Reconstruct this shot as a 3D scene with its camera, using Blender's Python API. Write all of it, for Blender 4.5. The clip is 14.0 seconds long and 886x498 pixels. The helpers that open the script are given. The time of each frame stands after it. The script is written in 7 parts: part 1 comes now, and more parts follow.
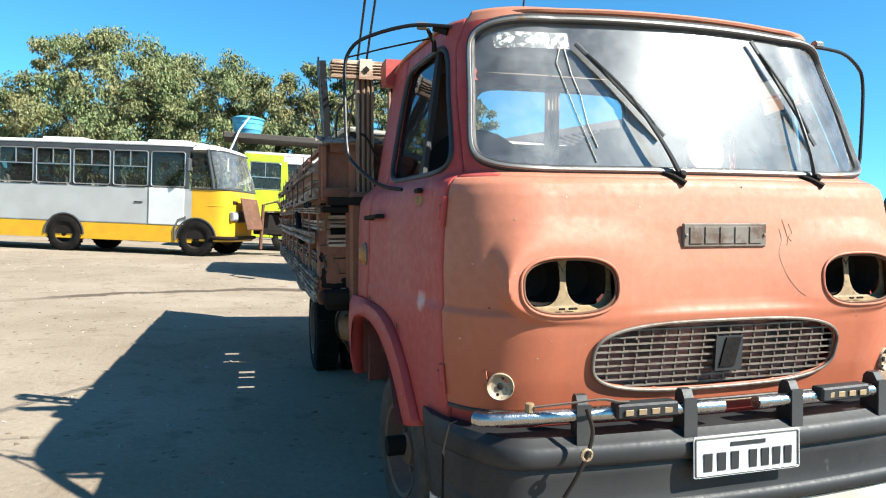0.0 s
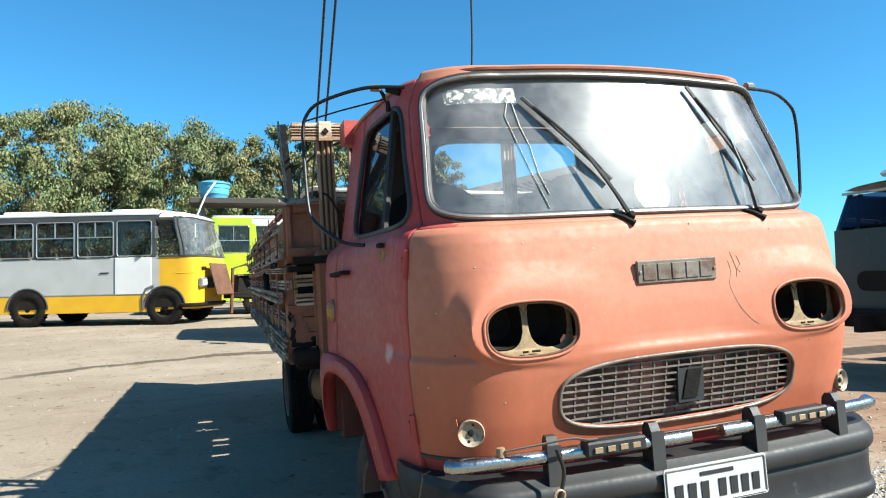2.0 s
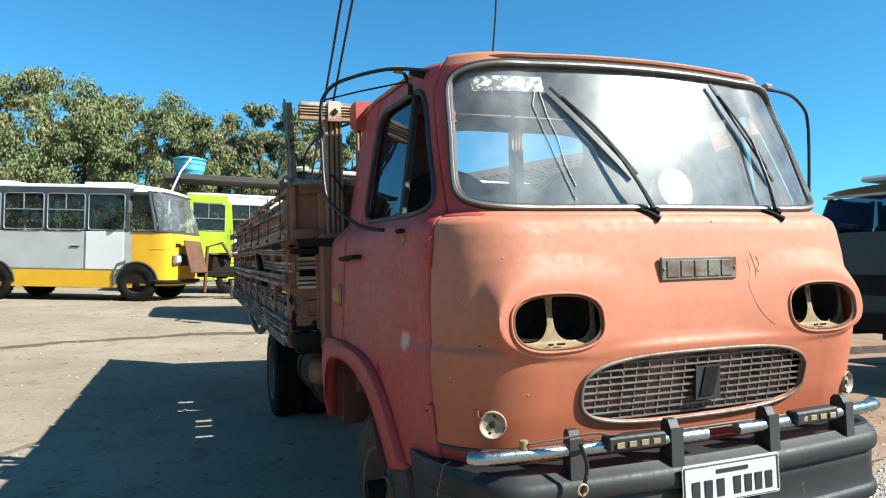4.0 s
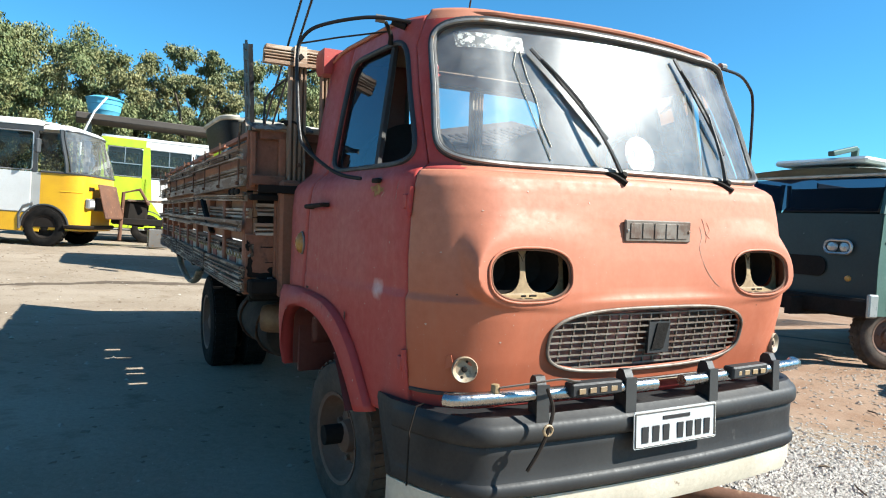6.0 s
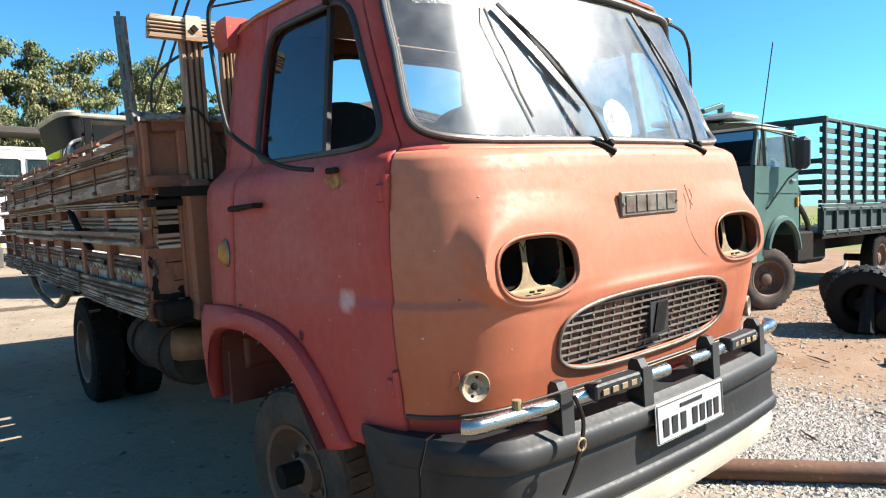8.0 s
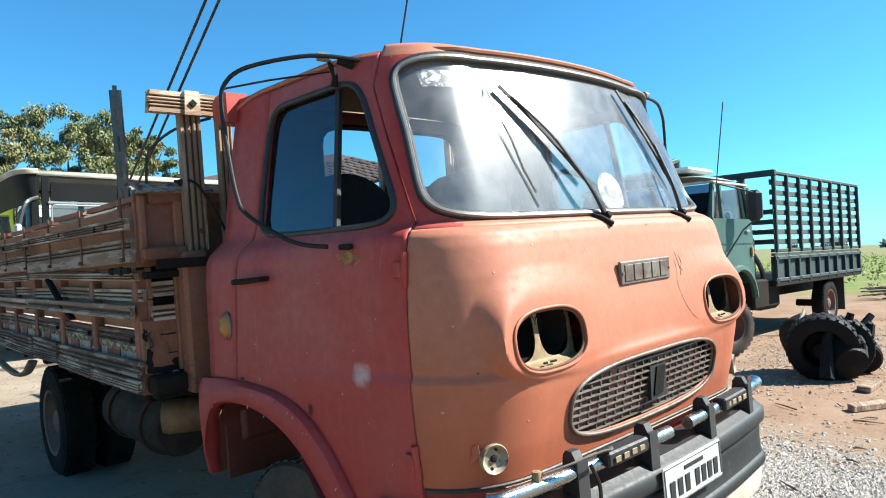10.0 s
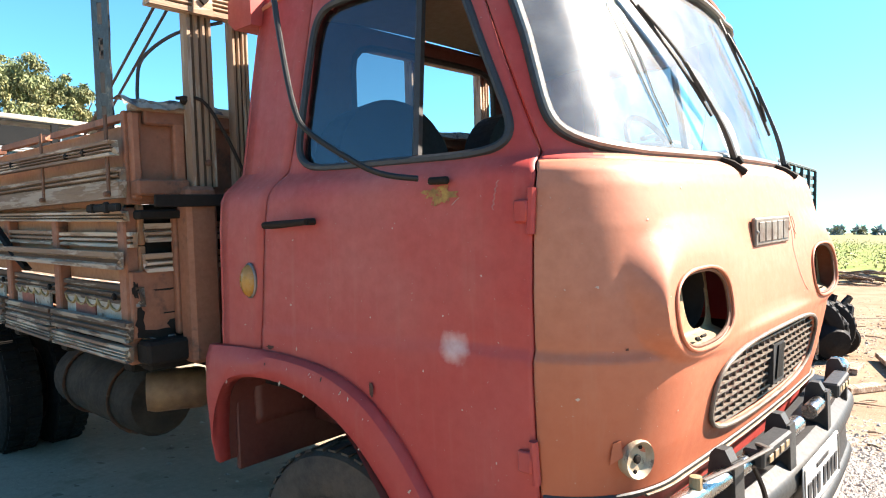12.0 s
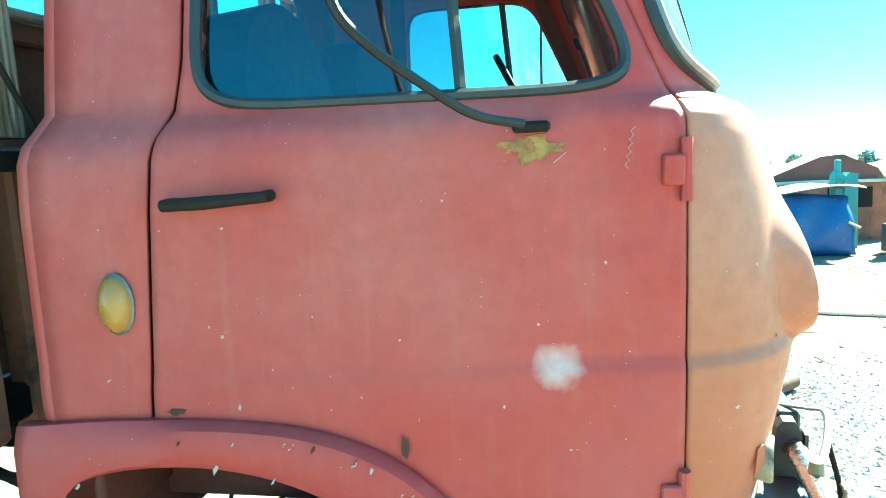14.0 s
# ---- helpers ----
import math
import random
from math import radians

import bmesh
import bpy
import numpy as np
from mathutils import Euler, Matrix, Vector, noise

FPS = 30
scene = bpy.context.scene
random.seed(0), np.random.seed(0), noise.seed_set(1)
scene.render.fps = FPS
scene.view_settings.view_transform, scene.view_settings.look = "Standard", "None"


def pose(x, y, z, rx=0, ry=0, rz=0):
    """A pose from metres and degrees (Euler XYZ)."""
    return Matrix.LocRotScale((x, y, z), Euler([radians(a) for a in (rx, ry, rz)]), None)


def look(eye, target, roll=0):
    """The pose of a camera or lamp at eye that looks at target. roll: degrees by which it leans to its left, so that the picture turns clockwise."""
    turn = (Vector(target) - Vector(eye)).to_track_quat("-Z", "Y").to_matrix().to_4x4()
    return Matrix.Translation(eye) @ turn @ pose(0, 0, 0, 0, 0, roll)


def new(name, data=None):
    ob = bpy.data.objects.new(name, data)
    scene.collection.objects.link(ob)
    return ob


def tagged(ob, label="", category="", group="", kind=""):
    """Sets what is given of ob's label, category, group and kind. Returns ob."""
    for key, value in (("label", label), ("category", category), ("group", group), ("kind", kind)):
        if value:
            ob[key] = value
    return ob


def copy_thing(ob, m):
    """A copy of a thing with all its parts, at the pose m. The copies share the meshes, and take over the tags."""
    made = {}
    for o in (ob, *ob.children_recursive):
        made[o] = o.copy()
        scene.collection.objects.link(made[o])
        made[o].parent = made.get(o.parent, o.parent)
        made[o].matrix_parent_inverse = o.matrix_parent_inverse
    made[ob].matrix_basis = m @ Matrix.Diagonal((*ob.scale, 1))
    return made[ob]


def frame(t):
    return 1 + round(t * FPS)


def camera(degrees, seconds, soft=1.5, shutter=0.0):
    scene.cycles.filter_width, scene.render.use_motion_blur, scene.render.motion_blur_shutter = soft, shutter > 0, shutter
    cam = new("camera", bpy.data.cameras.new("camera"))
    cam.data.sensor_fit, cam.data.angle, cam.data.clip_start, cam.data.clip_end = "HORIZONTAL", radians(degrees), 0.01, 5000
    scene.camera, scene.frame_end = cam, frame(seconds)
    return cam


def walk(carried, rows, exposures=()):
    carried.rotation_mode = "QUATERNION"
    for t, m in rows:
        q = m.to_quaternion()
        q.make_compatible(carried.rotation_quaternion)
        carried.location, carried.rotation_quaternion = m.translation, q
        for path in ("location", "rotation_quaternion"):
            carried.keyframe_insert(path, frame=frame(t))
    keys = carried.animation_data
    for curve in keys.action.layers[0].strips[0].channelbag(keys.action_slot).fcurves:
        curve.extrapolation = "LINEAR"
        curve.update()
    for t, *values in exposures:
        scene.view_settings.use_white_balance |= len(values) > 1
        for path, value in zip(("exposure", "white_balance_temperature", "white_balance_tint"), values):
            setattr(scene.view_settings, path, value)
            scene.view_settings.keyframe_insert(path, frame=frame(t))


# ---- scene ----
cam = camera(67.4, 14.0, 1.1)
EXPOSURES = [(0.0, 1.63, 6050, 6), (2.0, 1.47, 6000, 4), (2.6, 1.32, 6000, 1), (5.0, 1.48, 6000, 4), (6.2, 1.55, 6000, 6), (7.0, 1.77, 6200, 6), (7.6, 1.72, 6350, 10), (10.4, 1.59, 6000, 5), (11.0, 1.65, 6100, 5), (11.5, 1.82, 6550, 9), (12.0, 2.4, 6850, 14), (12.5, 2.85, 6900, 13), (13.0, 3.33, 6350, 3), (13.5, 3.15, 5800, -8), (14.0, 3.55, 5400, -34)]
PATH = [
    (0, (-1.539, -1.848, 1.302), (-0.967, 0.067, 1.231), 2.3),
    (0.5, (-1.533, -1.92, 1.288), (-1.021, 0.013, 1.271), -0.1),
    (1, (-1.522, -1.901, 1.28), (-0.97, 0.021, 1.258), 0.1),
    (1.5, (-1.529, -1.924, 1.283), (-0.955, -0.008, 1.303), -1.1),
    (2, (-1.521, -1.913, 1.302), (-0.873, -0.023, 1.386), -1.3),
    (2.5, (-1.512, -1.896, 1.308), (-0.845, -0.012, 1.384), -0.6),
    (5, (-1.789, -1.791, 1.302), (-0.978, 0.037, 1.321), 2.0),
    (5.5, (-1.812, -1.814, 1.286), (-0.882, -0.044, 1.268), 1.1),
    (6, (-1.872, -1.795, 1.257), (-0.927, -0.033, 1.201), 3.9),
    (6.5, (-1.921, -1.658, 1.281), (-1.057, 0.145, 1.338), 1.4),
    (7, (-1.952, -1.441, 1.312), (-1.029, 0.331, 1.398), -3.8),
    (7.5, (-1.967, -1.322, 1.275), (-0.773, 0.278, 1.154), -1.8),
    (10, (-2.141, -1.209, 1.367), (-0.763, 0.241, 1.404), -2.3),
    (10.5, (-2.204, -1.133, 1.366), (-0.831, 0.319, 1.43), -1.7),
    (11, (-2.169, -0.999, 1.348), (-0.821, 0.478, 1.401), -1.9),
    (11.5, (-2.070, -0.765, 1.321), (-0.677, 0.667, 1.411), -5.2),
    (12, (-2.123, -0.557, 1.302), (-0.617, 0.759, 1.251), 0.0),
    (12.5, (-2.2, -0.309, 1.31), (-0.557, 0.827, 1.214), -0.6),
    (13, (-2.134, -0.071, 1.284), (-0.373, 0.874, 1.219), -2.4),
    (13.5, (-2.063, 0.217, 1.341), (-0.253, 1.068, 1.36), -3.0),
    (14, (-2.02, 0.472, 1.353), (-0.055, 0.772, 1.132), -2.2),
]
walk(cam, [(t, look(eye, target, roll)) for t, eye, target, roll in PATH], EXPOSURES)


# ---- light ----
SUN_DIR = Vector((0.866, -0.735, 1.02)).normalized()
world = bpy.data.worlds.new("sky")
scene.world = world
world.use_nodes = True
wn = world.node_tree.nodes
sky = wn.new("ShaderNodeTexSky")
sky.sky_type = "NISHITA"
sky.sun_disc = False
sky.sun_elevation = math.asin(SUN_DIR.z)
sky.sun_rotation = math.atan2(SUN_DIR.x, SUN_DIR.y)
sky.altitude = 600
sky.air_density = 1.0
sky.dust_density = 0.55
sky.ozone_density = 1.6
wn["Background"].inputs["Strength"].default_value = 0.054
clear_air = wn.new("ShaderNodeMix")
clear_air.data_type, clear_air.blend_type = "RGBA", "MULTIPLY"
clear_air.inputs[0].default_value = 1.0
clear_air.inputs[7].default_value = (0.46, 1.04, 1.26, 1)
world.node_tree.links.new(sky.outputs["Color"], clear_air.inputs[6])
world.node_tree.links.new(clear_air.outputs[2], wn["Background"].inputs["Color"])
sun = new("sun", bpy.data.lights.new("sun", "SUN"))
sun.data.energy = 5.0
sun.data.angle = radians(0.53)
sun.data.color = (1.0, 0.93, 0.82)
sun.matrix_world = look(SUN_DIR * 40, (0, 0, 0))


# ---- materials ----
def ramp_between(nt, fac, lo, hi):
    n = nt.nodes.new("ShaderNodeMapRange")
    n.inputs["From Min"].default_value, n.inputs["From Max"].default_value = lo, hi
    nt.links.new(fac, n.inputs["Value"])
    return n.outputs["Result"]


def noise_node(nt, scale, detail=5.0, rough=0.6, stretch=(1, 1, 1), kind="noise"):
    tc = nt.nodes.new("ShaderNodeTexCoord")
    mp = nt.nodes.new("ShaderNodeMapping")
    mp.inputs["Scale"].default_value = stretch
    nt.links.new(tc.outputs["Object"], mp.inputs["Vector"])
    n = nt.nodes.new("ShaderNodeTexNoise")
    n.inputs["Scale"].default_value, n.inputs["Detail"].default_value, n.inputs["Roughness"].default_value = scale, detail, rough
    nt.links.new(mp.outputs["Vector"], n.inputs["Vector"])
    return n.outputs["Fac"]


# scales every colour but white down by a quarter, to deepen rendered shade
TONE_SCALE = 0.75


def mix_rgb(nt, fac, a, b):
    n = nt.nodes.new("ShaderNodeMix")
    n.data_type = "RGBA"
    for sock, v in ((n.inputs[6], a), (n.inputs[7], b)):
        if isinstance(v, tuple):
            k = TONE_SCALE if max(v) < 0.64 else 0.95
            sock.default_value = (*(k * c for c in v), 1)
        else:
            nt.links.new(v, sock)
    if isinstance(fac, float):
        n.inputs[0].default_value = fac
    else:
        nt.links.new(fac, n.inputs[0])
    return n.outputs[2]


def pbr(name, base, second=None, rough=0.6, metal=0.0, big=2.0, small=40.0, wear=None, wear_at=(0.62, 0.68), wear_scale=14.0, bump=0.15, bump_scale=60.0, stretch=(1, 1, 1), per_object=0.0, spec=0.5):
    """A worn surface: base to second by a broad noise, fine grain, and specks of wear."""
    m = bpy.data.materials.new(name)
    m.use_nodes = True
    nt = m.node_tree
    b = nt.nodes["Principled BSDF"]
    second = second or tuple(0.72 * c for c in base)
    broad = ramp_between(nt, noise_node(nt, big, 4, 0.55, stretch), 0.34, 0.68)
    col = mix_rgb(nt, broad, base, second)
    fine = ramp_between(nt, noise_node(nt, small, 6, 0.7, stretch), 0.3, 0.75)
    dark = nt.nodes.new("ShaderNodeMix")
    dark.data_type, dark.blend_type = "RGBA", "MULTIPLY"
    nt.links.new(fine, dark.inputs[0])
    nt.links.new(col, dark.inputs[6])
    dark.inputs[7].default_value = (0.80, 0.79, 0.78, 1)
    col = dark.outputs[2]
    if wear:
        mask = ramp_between(nt, noise_node(nt, wear_scale, 7, 0.65, stretch), *wear_at)
        col = mix_rgb(nt, mask, col, wear)
    if per_object:
        info = nt.nodes.new("ShaderNodeObjectInfo")
        hsv = nt.nodes.new("ShaderNodeHueSaturation")
        nt.links.new(col, hsv.inputs["Color"])
        r = nt.nodes.new("ShaderNodeMapRange")
        r.inputs["To Min"].default_value, r.inputs["To Max"].default_value = 1 - per_object, 1 + per_object
        nt.links.new(info.outputs["Random"], r.inputs["Value"])
        nt.links.new(r.outputs["Result"], hsv.inputs["Value"])
        col = hsv.outputs["Color"]
    nt.links.new(col, b.inputs["Base Color"])
    rr = nt.nodes.new("ShaderNodeMapRange")
    rr.inputs["To Min"].default_value, rr.inputs["To Max"].default_value = max(rough - 0.12, 0.02), min(rough + 0.1, 1)
    nt.links.new(fine, rr.inputs["Value"])
    nt.links.new(rr.outputs["Result"], b.inputs["Roughness"])
    b.inputs["Metallic"].default_value = metal
    b.inputs["Specular IOR Level"].default_value = spec
    if bump:
        bp = nt.nodes.new("ShaderNodeBump")
        bp.inputs["Strength"].default_value, bp.inputs["Distance"].default_value = bump, 0.01
        nt.links.new(noise_node(nt, bump_scale, 6, 0.65, stretch), bp.inputs["Height"])
        nt.links.new(bp.outputs["Normal"], b.inputs["Normal"])
    return m


def glass(name, tint, gloss=0.10, dust=0.06, rough=0.03, dust_col=(0.75, 0.73, 0.68), dust_scale=9.0, haze=0.0, ior=1.5, film=(0.8, 0.8, 0.8)):
    """A dusty pane: clear, a mirror by Fresnel, and a film of dust."""
    m = bpy.data.materials.new(name)
    m.use_nodes = True
    nt = m.node_tree
    nt.nodes.remove(nt.nodes["Principled BSDF"])
    tr, gl, df = (nt.nodes.new("ShaderNodeBsdf" + k) for k in ("Transparent", "Glossy", "Diffuse"))
    tr.inputs["Color"].default_value = (*tint, 1)
    gl.inputs["Roughness"].default_value = rough
    gl.inputs["Color"].default_value = (*film, 1)
    df.inputs["Color"].default_value = (*dust_col, 1)
    fr = nt.nodes.new("ShaderNodeFresnel")
    fr.inputs["IOR"].default_value = ior
    ad = nt.nodes.new("ShaderNodeMath")
    ad.inputs[1].default_value = gloss
    nt.links.new(fr.outputs[0], ad.inputs[0])
    one, two = nt.nodes.new("ShaderNodeMixShader"), nt.nodes.new("ShaderNodeMixShader")
    veil = nt.nodes.new("ShaderNodeMapRange")
    veil.inputs["From Min"].default_value, veil.inputs["From Max"].default_value = 0.35, 0.75
    veil.inputs["To Min"].default_value, veil.inputs["To Max"].default_value = dust * 0.5, dust * 1.8
    nt.links.new(noise_node(nt, dust_scale, 6, 0.7), veil.inputs["Value"])
    nt.links.new(veil.outputs[0], one.inputs[0])
    nt.links.new(tr.outputs[0], one.inputs[1])
    nt.links.new(df.outputs[0], one.inputs[2])
    nt.links.new(ad.outputs[0], two.inputs[0])
    nt.links.new(one.outputs[0], two.inputs[1])
    if haze:
        soft, both = nt.nodes.new("ShaderNodeBsdfGlossy"), nt.nodes.new("ShaderNodeMixShader")
        soft.inputs["Roughness"].default_value = haze
        both.inputs[0].default_value = 0.12
        nt.links.new(gl.outputs[0], both.inputs[1])
        nt.links.new(soft.outputs[0], both.inputs[2])
        nt.links.new(both.outputs[0], two.inputs[2])
    else:
        nt.links.new(gl.outputs[0], two.inputs[2])
    nt.links.new(two.outputs[0], nt.nodes["Material Output"].inputs["Surface"])
    return m


RED = pbr("faded_red_paint", (0.50, 0.064, 0.052), (0.52, 0.135, 0.112), rough=0.55, big=2.3, small=30, wear=(0.55, 0.36, 0.28), wear_at=(0.735, 0.75), wear_scale=34, bump=0.06, bump_scale=30, spec=0.25)
SALMON = pbr("sun_faded_salmon_paint", (0.575, 0.236, 0.143), (0.53, 0.187, 0.108), rough=0.58, big=1.3, small=30, wear=(0.46, 0.26, 0.17), wear_at=(0.73, 0.745), wear_scale=34, bump=0.06, bump_scale=30, spec=0.3)


def weathered(m, tone, axis, lo, hi, wobble, strength, spot=None):
    """A second tone that grows along an axis with a ragged edge, faint streaks, and a rubbed spot."""
    nt = m.node_tree
    b = nt.nodes["Principled BSDF"]
    col = b.inputs["Base Color"].links[0].from_socket
    tc = nt.nodes.new("ShaderNodeTexCoord")
    sep = nt.nodes.new("ShaderNodeSeparateXYZ")
    nt.links.new(tc.outputs["Object"], sep.inputs[0])
    wob = nt.nodes.new("ShaderNodeMath")
    wob.operation = "MULTIPLY_ADD"
    nt.links.new(noise_node(nt, 3.0, 6, 0.65), wob.inputs[0])
    wob.inputs[1].default_value = wobble
    nt.links.new(sep.outputs[axis], wob.inputs[2])
    fade = ramp_between(nt, wob.outputs[0], lo, hi)
    k = nt.nodes.new("ShaderNodeMath")
    k.operation = "MULTIPLY"
    nt.links.new(fade, k.inputs[0])
    k.inputs[1].default_value = strength
    col = mix_rgb(nt, k.outputs[0], col, tone)
    # rain streaks of dust
    streak = ramp_between(nt, noise_node(nt, 30, 4, 0.6, (1, 1, 0.06)), 0.56, 0.80)
    k2 = nt.nodes.new("ShaderNodeMath")
    k2.operation = "MULTIPLY"
    nt.links.new(streak, k2.inputs[0])
    k2.inputs[1].default_value = 0.11
    col = mix_rgb(nt, k2.outputs[0], col, (0.52, 0.34, 0.24))
    # fine specks of lost paint
    speck = ramp_between(nt, noise_node(nt, 120, 3, 0.5), 0.735, 0.75)
    col = mix_rgb(nt, speck, col, (0.52, 0.38, 0.30))
    if spot:
        near = nt.nodes.new("ShaderNodeVectorMath")
        near.operation = "DISTANCE"
        nt.links.new(tc.outputs["Object"], near.inputs[0])
        near.inputs[1].default_value = spot
        rub = nt.nodes.new("ShaderNodeMath")
        rub.operation = "MULTIPLY_ADD"
        nt.links.new(noise_node(nt, 26, 4, 0.6), rub.inputs[0])
        rub.inputs[1].default_value = 0.035
        nt.links.new(near.outputs["Value"], rub.inputs[2])
        col = mix_rgb(nt, ramp_between(nt, rub.outputs[0], 0.066, 0.016), col, (0.70, 0.63, 0.59))
    nt.links.new(col, b.inputs["Base Color"])


# low on the nose the tone holds deeper paint and the corner's shade
weathered(SALMON, (0.45, 0.115, 0.052), "Z", 1.50, 0.98, 0.30, 0.85)
weathered(RED, (0.46, 0.052, 0.048), "Z", 1.55, 1.15, 0.4, 0.5, (-0.945, 0.438, 1.07))
# red darkened for the inner faces; behind the door gaps it paints shade
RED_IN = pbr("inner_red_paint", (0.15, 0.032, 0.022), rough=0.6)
RUBBER = pbr("black_rubber", (0.025, 0.025, 0.026), (0.05, 0.048, 0.045), rough=0.6, bump=0.1)
TYRE = pbr("dusty_tyre", (0.009, 0.0085, 0.008), (0.024, 0.02, 0.017), rough=0.9, big=6, bump=0.3, spec=0.12)
BUMPER = pbr("scuffed_black_paint", (0.016, 0.016, 0.018), (0.036, 0.035, 0.034), rough=0.6, big=3, small=60, wear=(0.11, 0.105, 0.10), wear_at=(0.66, 0.80), wear_scale=14, bump=0.04, spec=0.4)
CREAM = pbr("dirty_cream_paint", (0.66, 0.60, 0.48), (0.45, 0.39, 0.30), rough=0.6, wear=(0.2, 0.13, 0.08), wear_at=(0.63, 0.70))
CHROME = pbr("worn_chrome", (0.62, 0.61, 0.60), (0.48, 0.47, 0.46), rough=0.28, metal=1.0, wear=(0.35, 0.25, 0.18), wear_at=(0.66, 0.70))
GREY_METAL = pbr("dull_grey_metal", (0.30, 0.29, 0.27), (0.22, 0.20, 0.18), rough=0.5, metal=0.5, wear=(0.28, 0.16, 0.08), wear_at=(0.58, 0.66))
TRIM_METAL = pbr("dusty_grille_metal", (0.26, 0.22, 0.18), (0.16, 0.12, 0.09), rough=0.6, metal=0.2, big=6, wear=(0.12, 0.07, 0.045), wear_at=(0.52, 0.62))
LAMP_CREAM = pbr("yellowed_lamp_plastic", (0.48, 0.38, 0.26), (0.34, 0.25, 0.16), rough=0.6, big=20, wear=(0.14, 0.08, 0.05), wear_at=(0.56, 0.64), wear_scale=30)
RUST = pbr("rust", (0.20, 0.085, 0.04), (0.11, 0.05, 0.03), rough=0.85, wear=(0.33, 0.2, 0.12), wear_at=(0.6, 0.68))
DARK_IRON = pbr("greasy_dark_iron", (0.02, 0.018, 0.016), (0.036, 0.026, 0.02), rough=0.8, bump=0.08, spec=0.1)
INTERIOR = pbr("dark_vinyl", (0.018, 0.018, 0.019), (0.03, 0.029, 0.027), rough=0.75, spec=0.15)
LINER = pbr("beige_headliner", (0.52, 0.44, 0.32), (0.40, 0.33, 0.24), rough=0.9)
WHITE = pbr("chalky_white_paint", (0.72, 0.715, 0.69), (0.66, 0.65, 0.62), rough=0.5, wear=(0.35, 0.3, 0.24), wear_at=(0.68, 0.73))
AMBER = pbr("amber_plastic", (0.62, 0.33, 0.06), (0.45, 0.2, 0.04), rough=0.3)
WINDSHIELD = glass("dusty_windshield", (0.86, 0.9, 0.89), gloss=0.09, dust=0.13, rough=0.17, haze=0.30)
DOOR_GLASS = glass("tinted_door_glass", (0.40, 0.42, 0.42), gloss=0.05, dust=0.012, rough=0.02, dust_col=(0.3, 0.31, 0.3), film=(0.56, 0.61, 0.68))
LAMP_PLATE = pbr("rusty_ochre_plate", (0.42, 0.30, 0.15), (0.24, 0.15, 0.07), rough=0.7, big=14, wear=(0.12, 0.06, 0.03), wear_at=(0.55, 0.66), wear_scale=30)
RADIATOR = pbr("dusty_pink_panel", (0.58, 0.25, 0.21), (0.05, 0.035, 0.03), rough=0.8, big=9)
CLEAR = glass("dusty_clear_glass", (0.85, 0.88, 0.87), gloss=0.03, dust=0.08, rough=0.05)


# groove floors darkened for packed dirt and for their shade, in one colour
GROOVE_DIRT_SHADE = pbr("groove_dirt_and_shade", (0.085, 0.055, 0.036), (0.14, 0.09, 0.06), rough=0.95, big=20, spec=0.1)


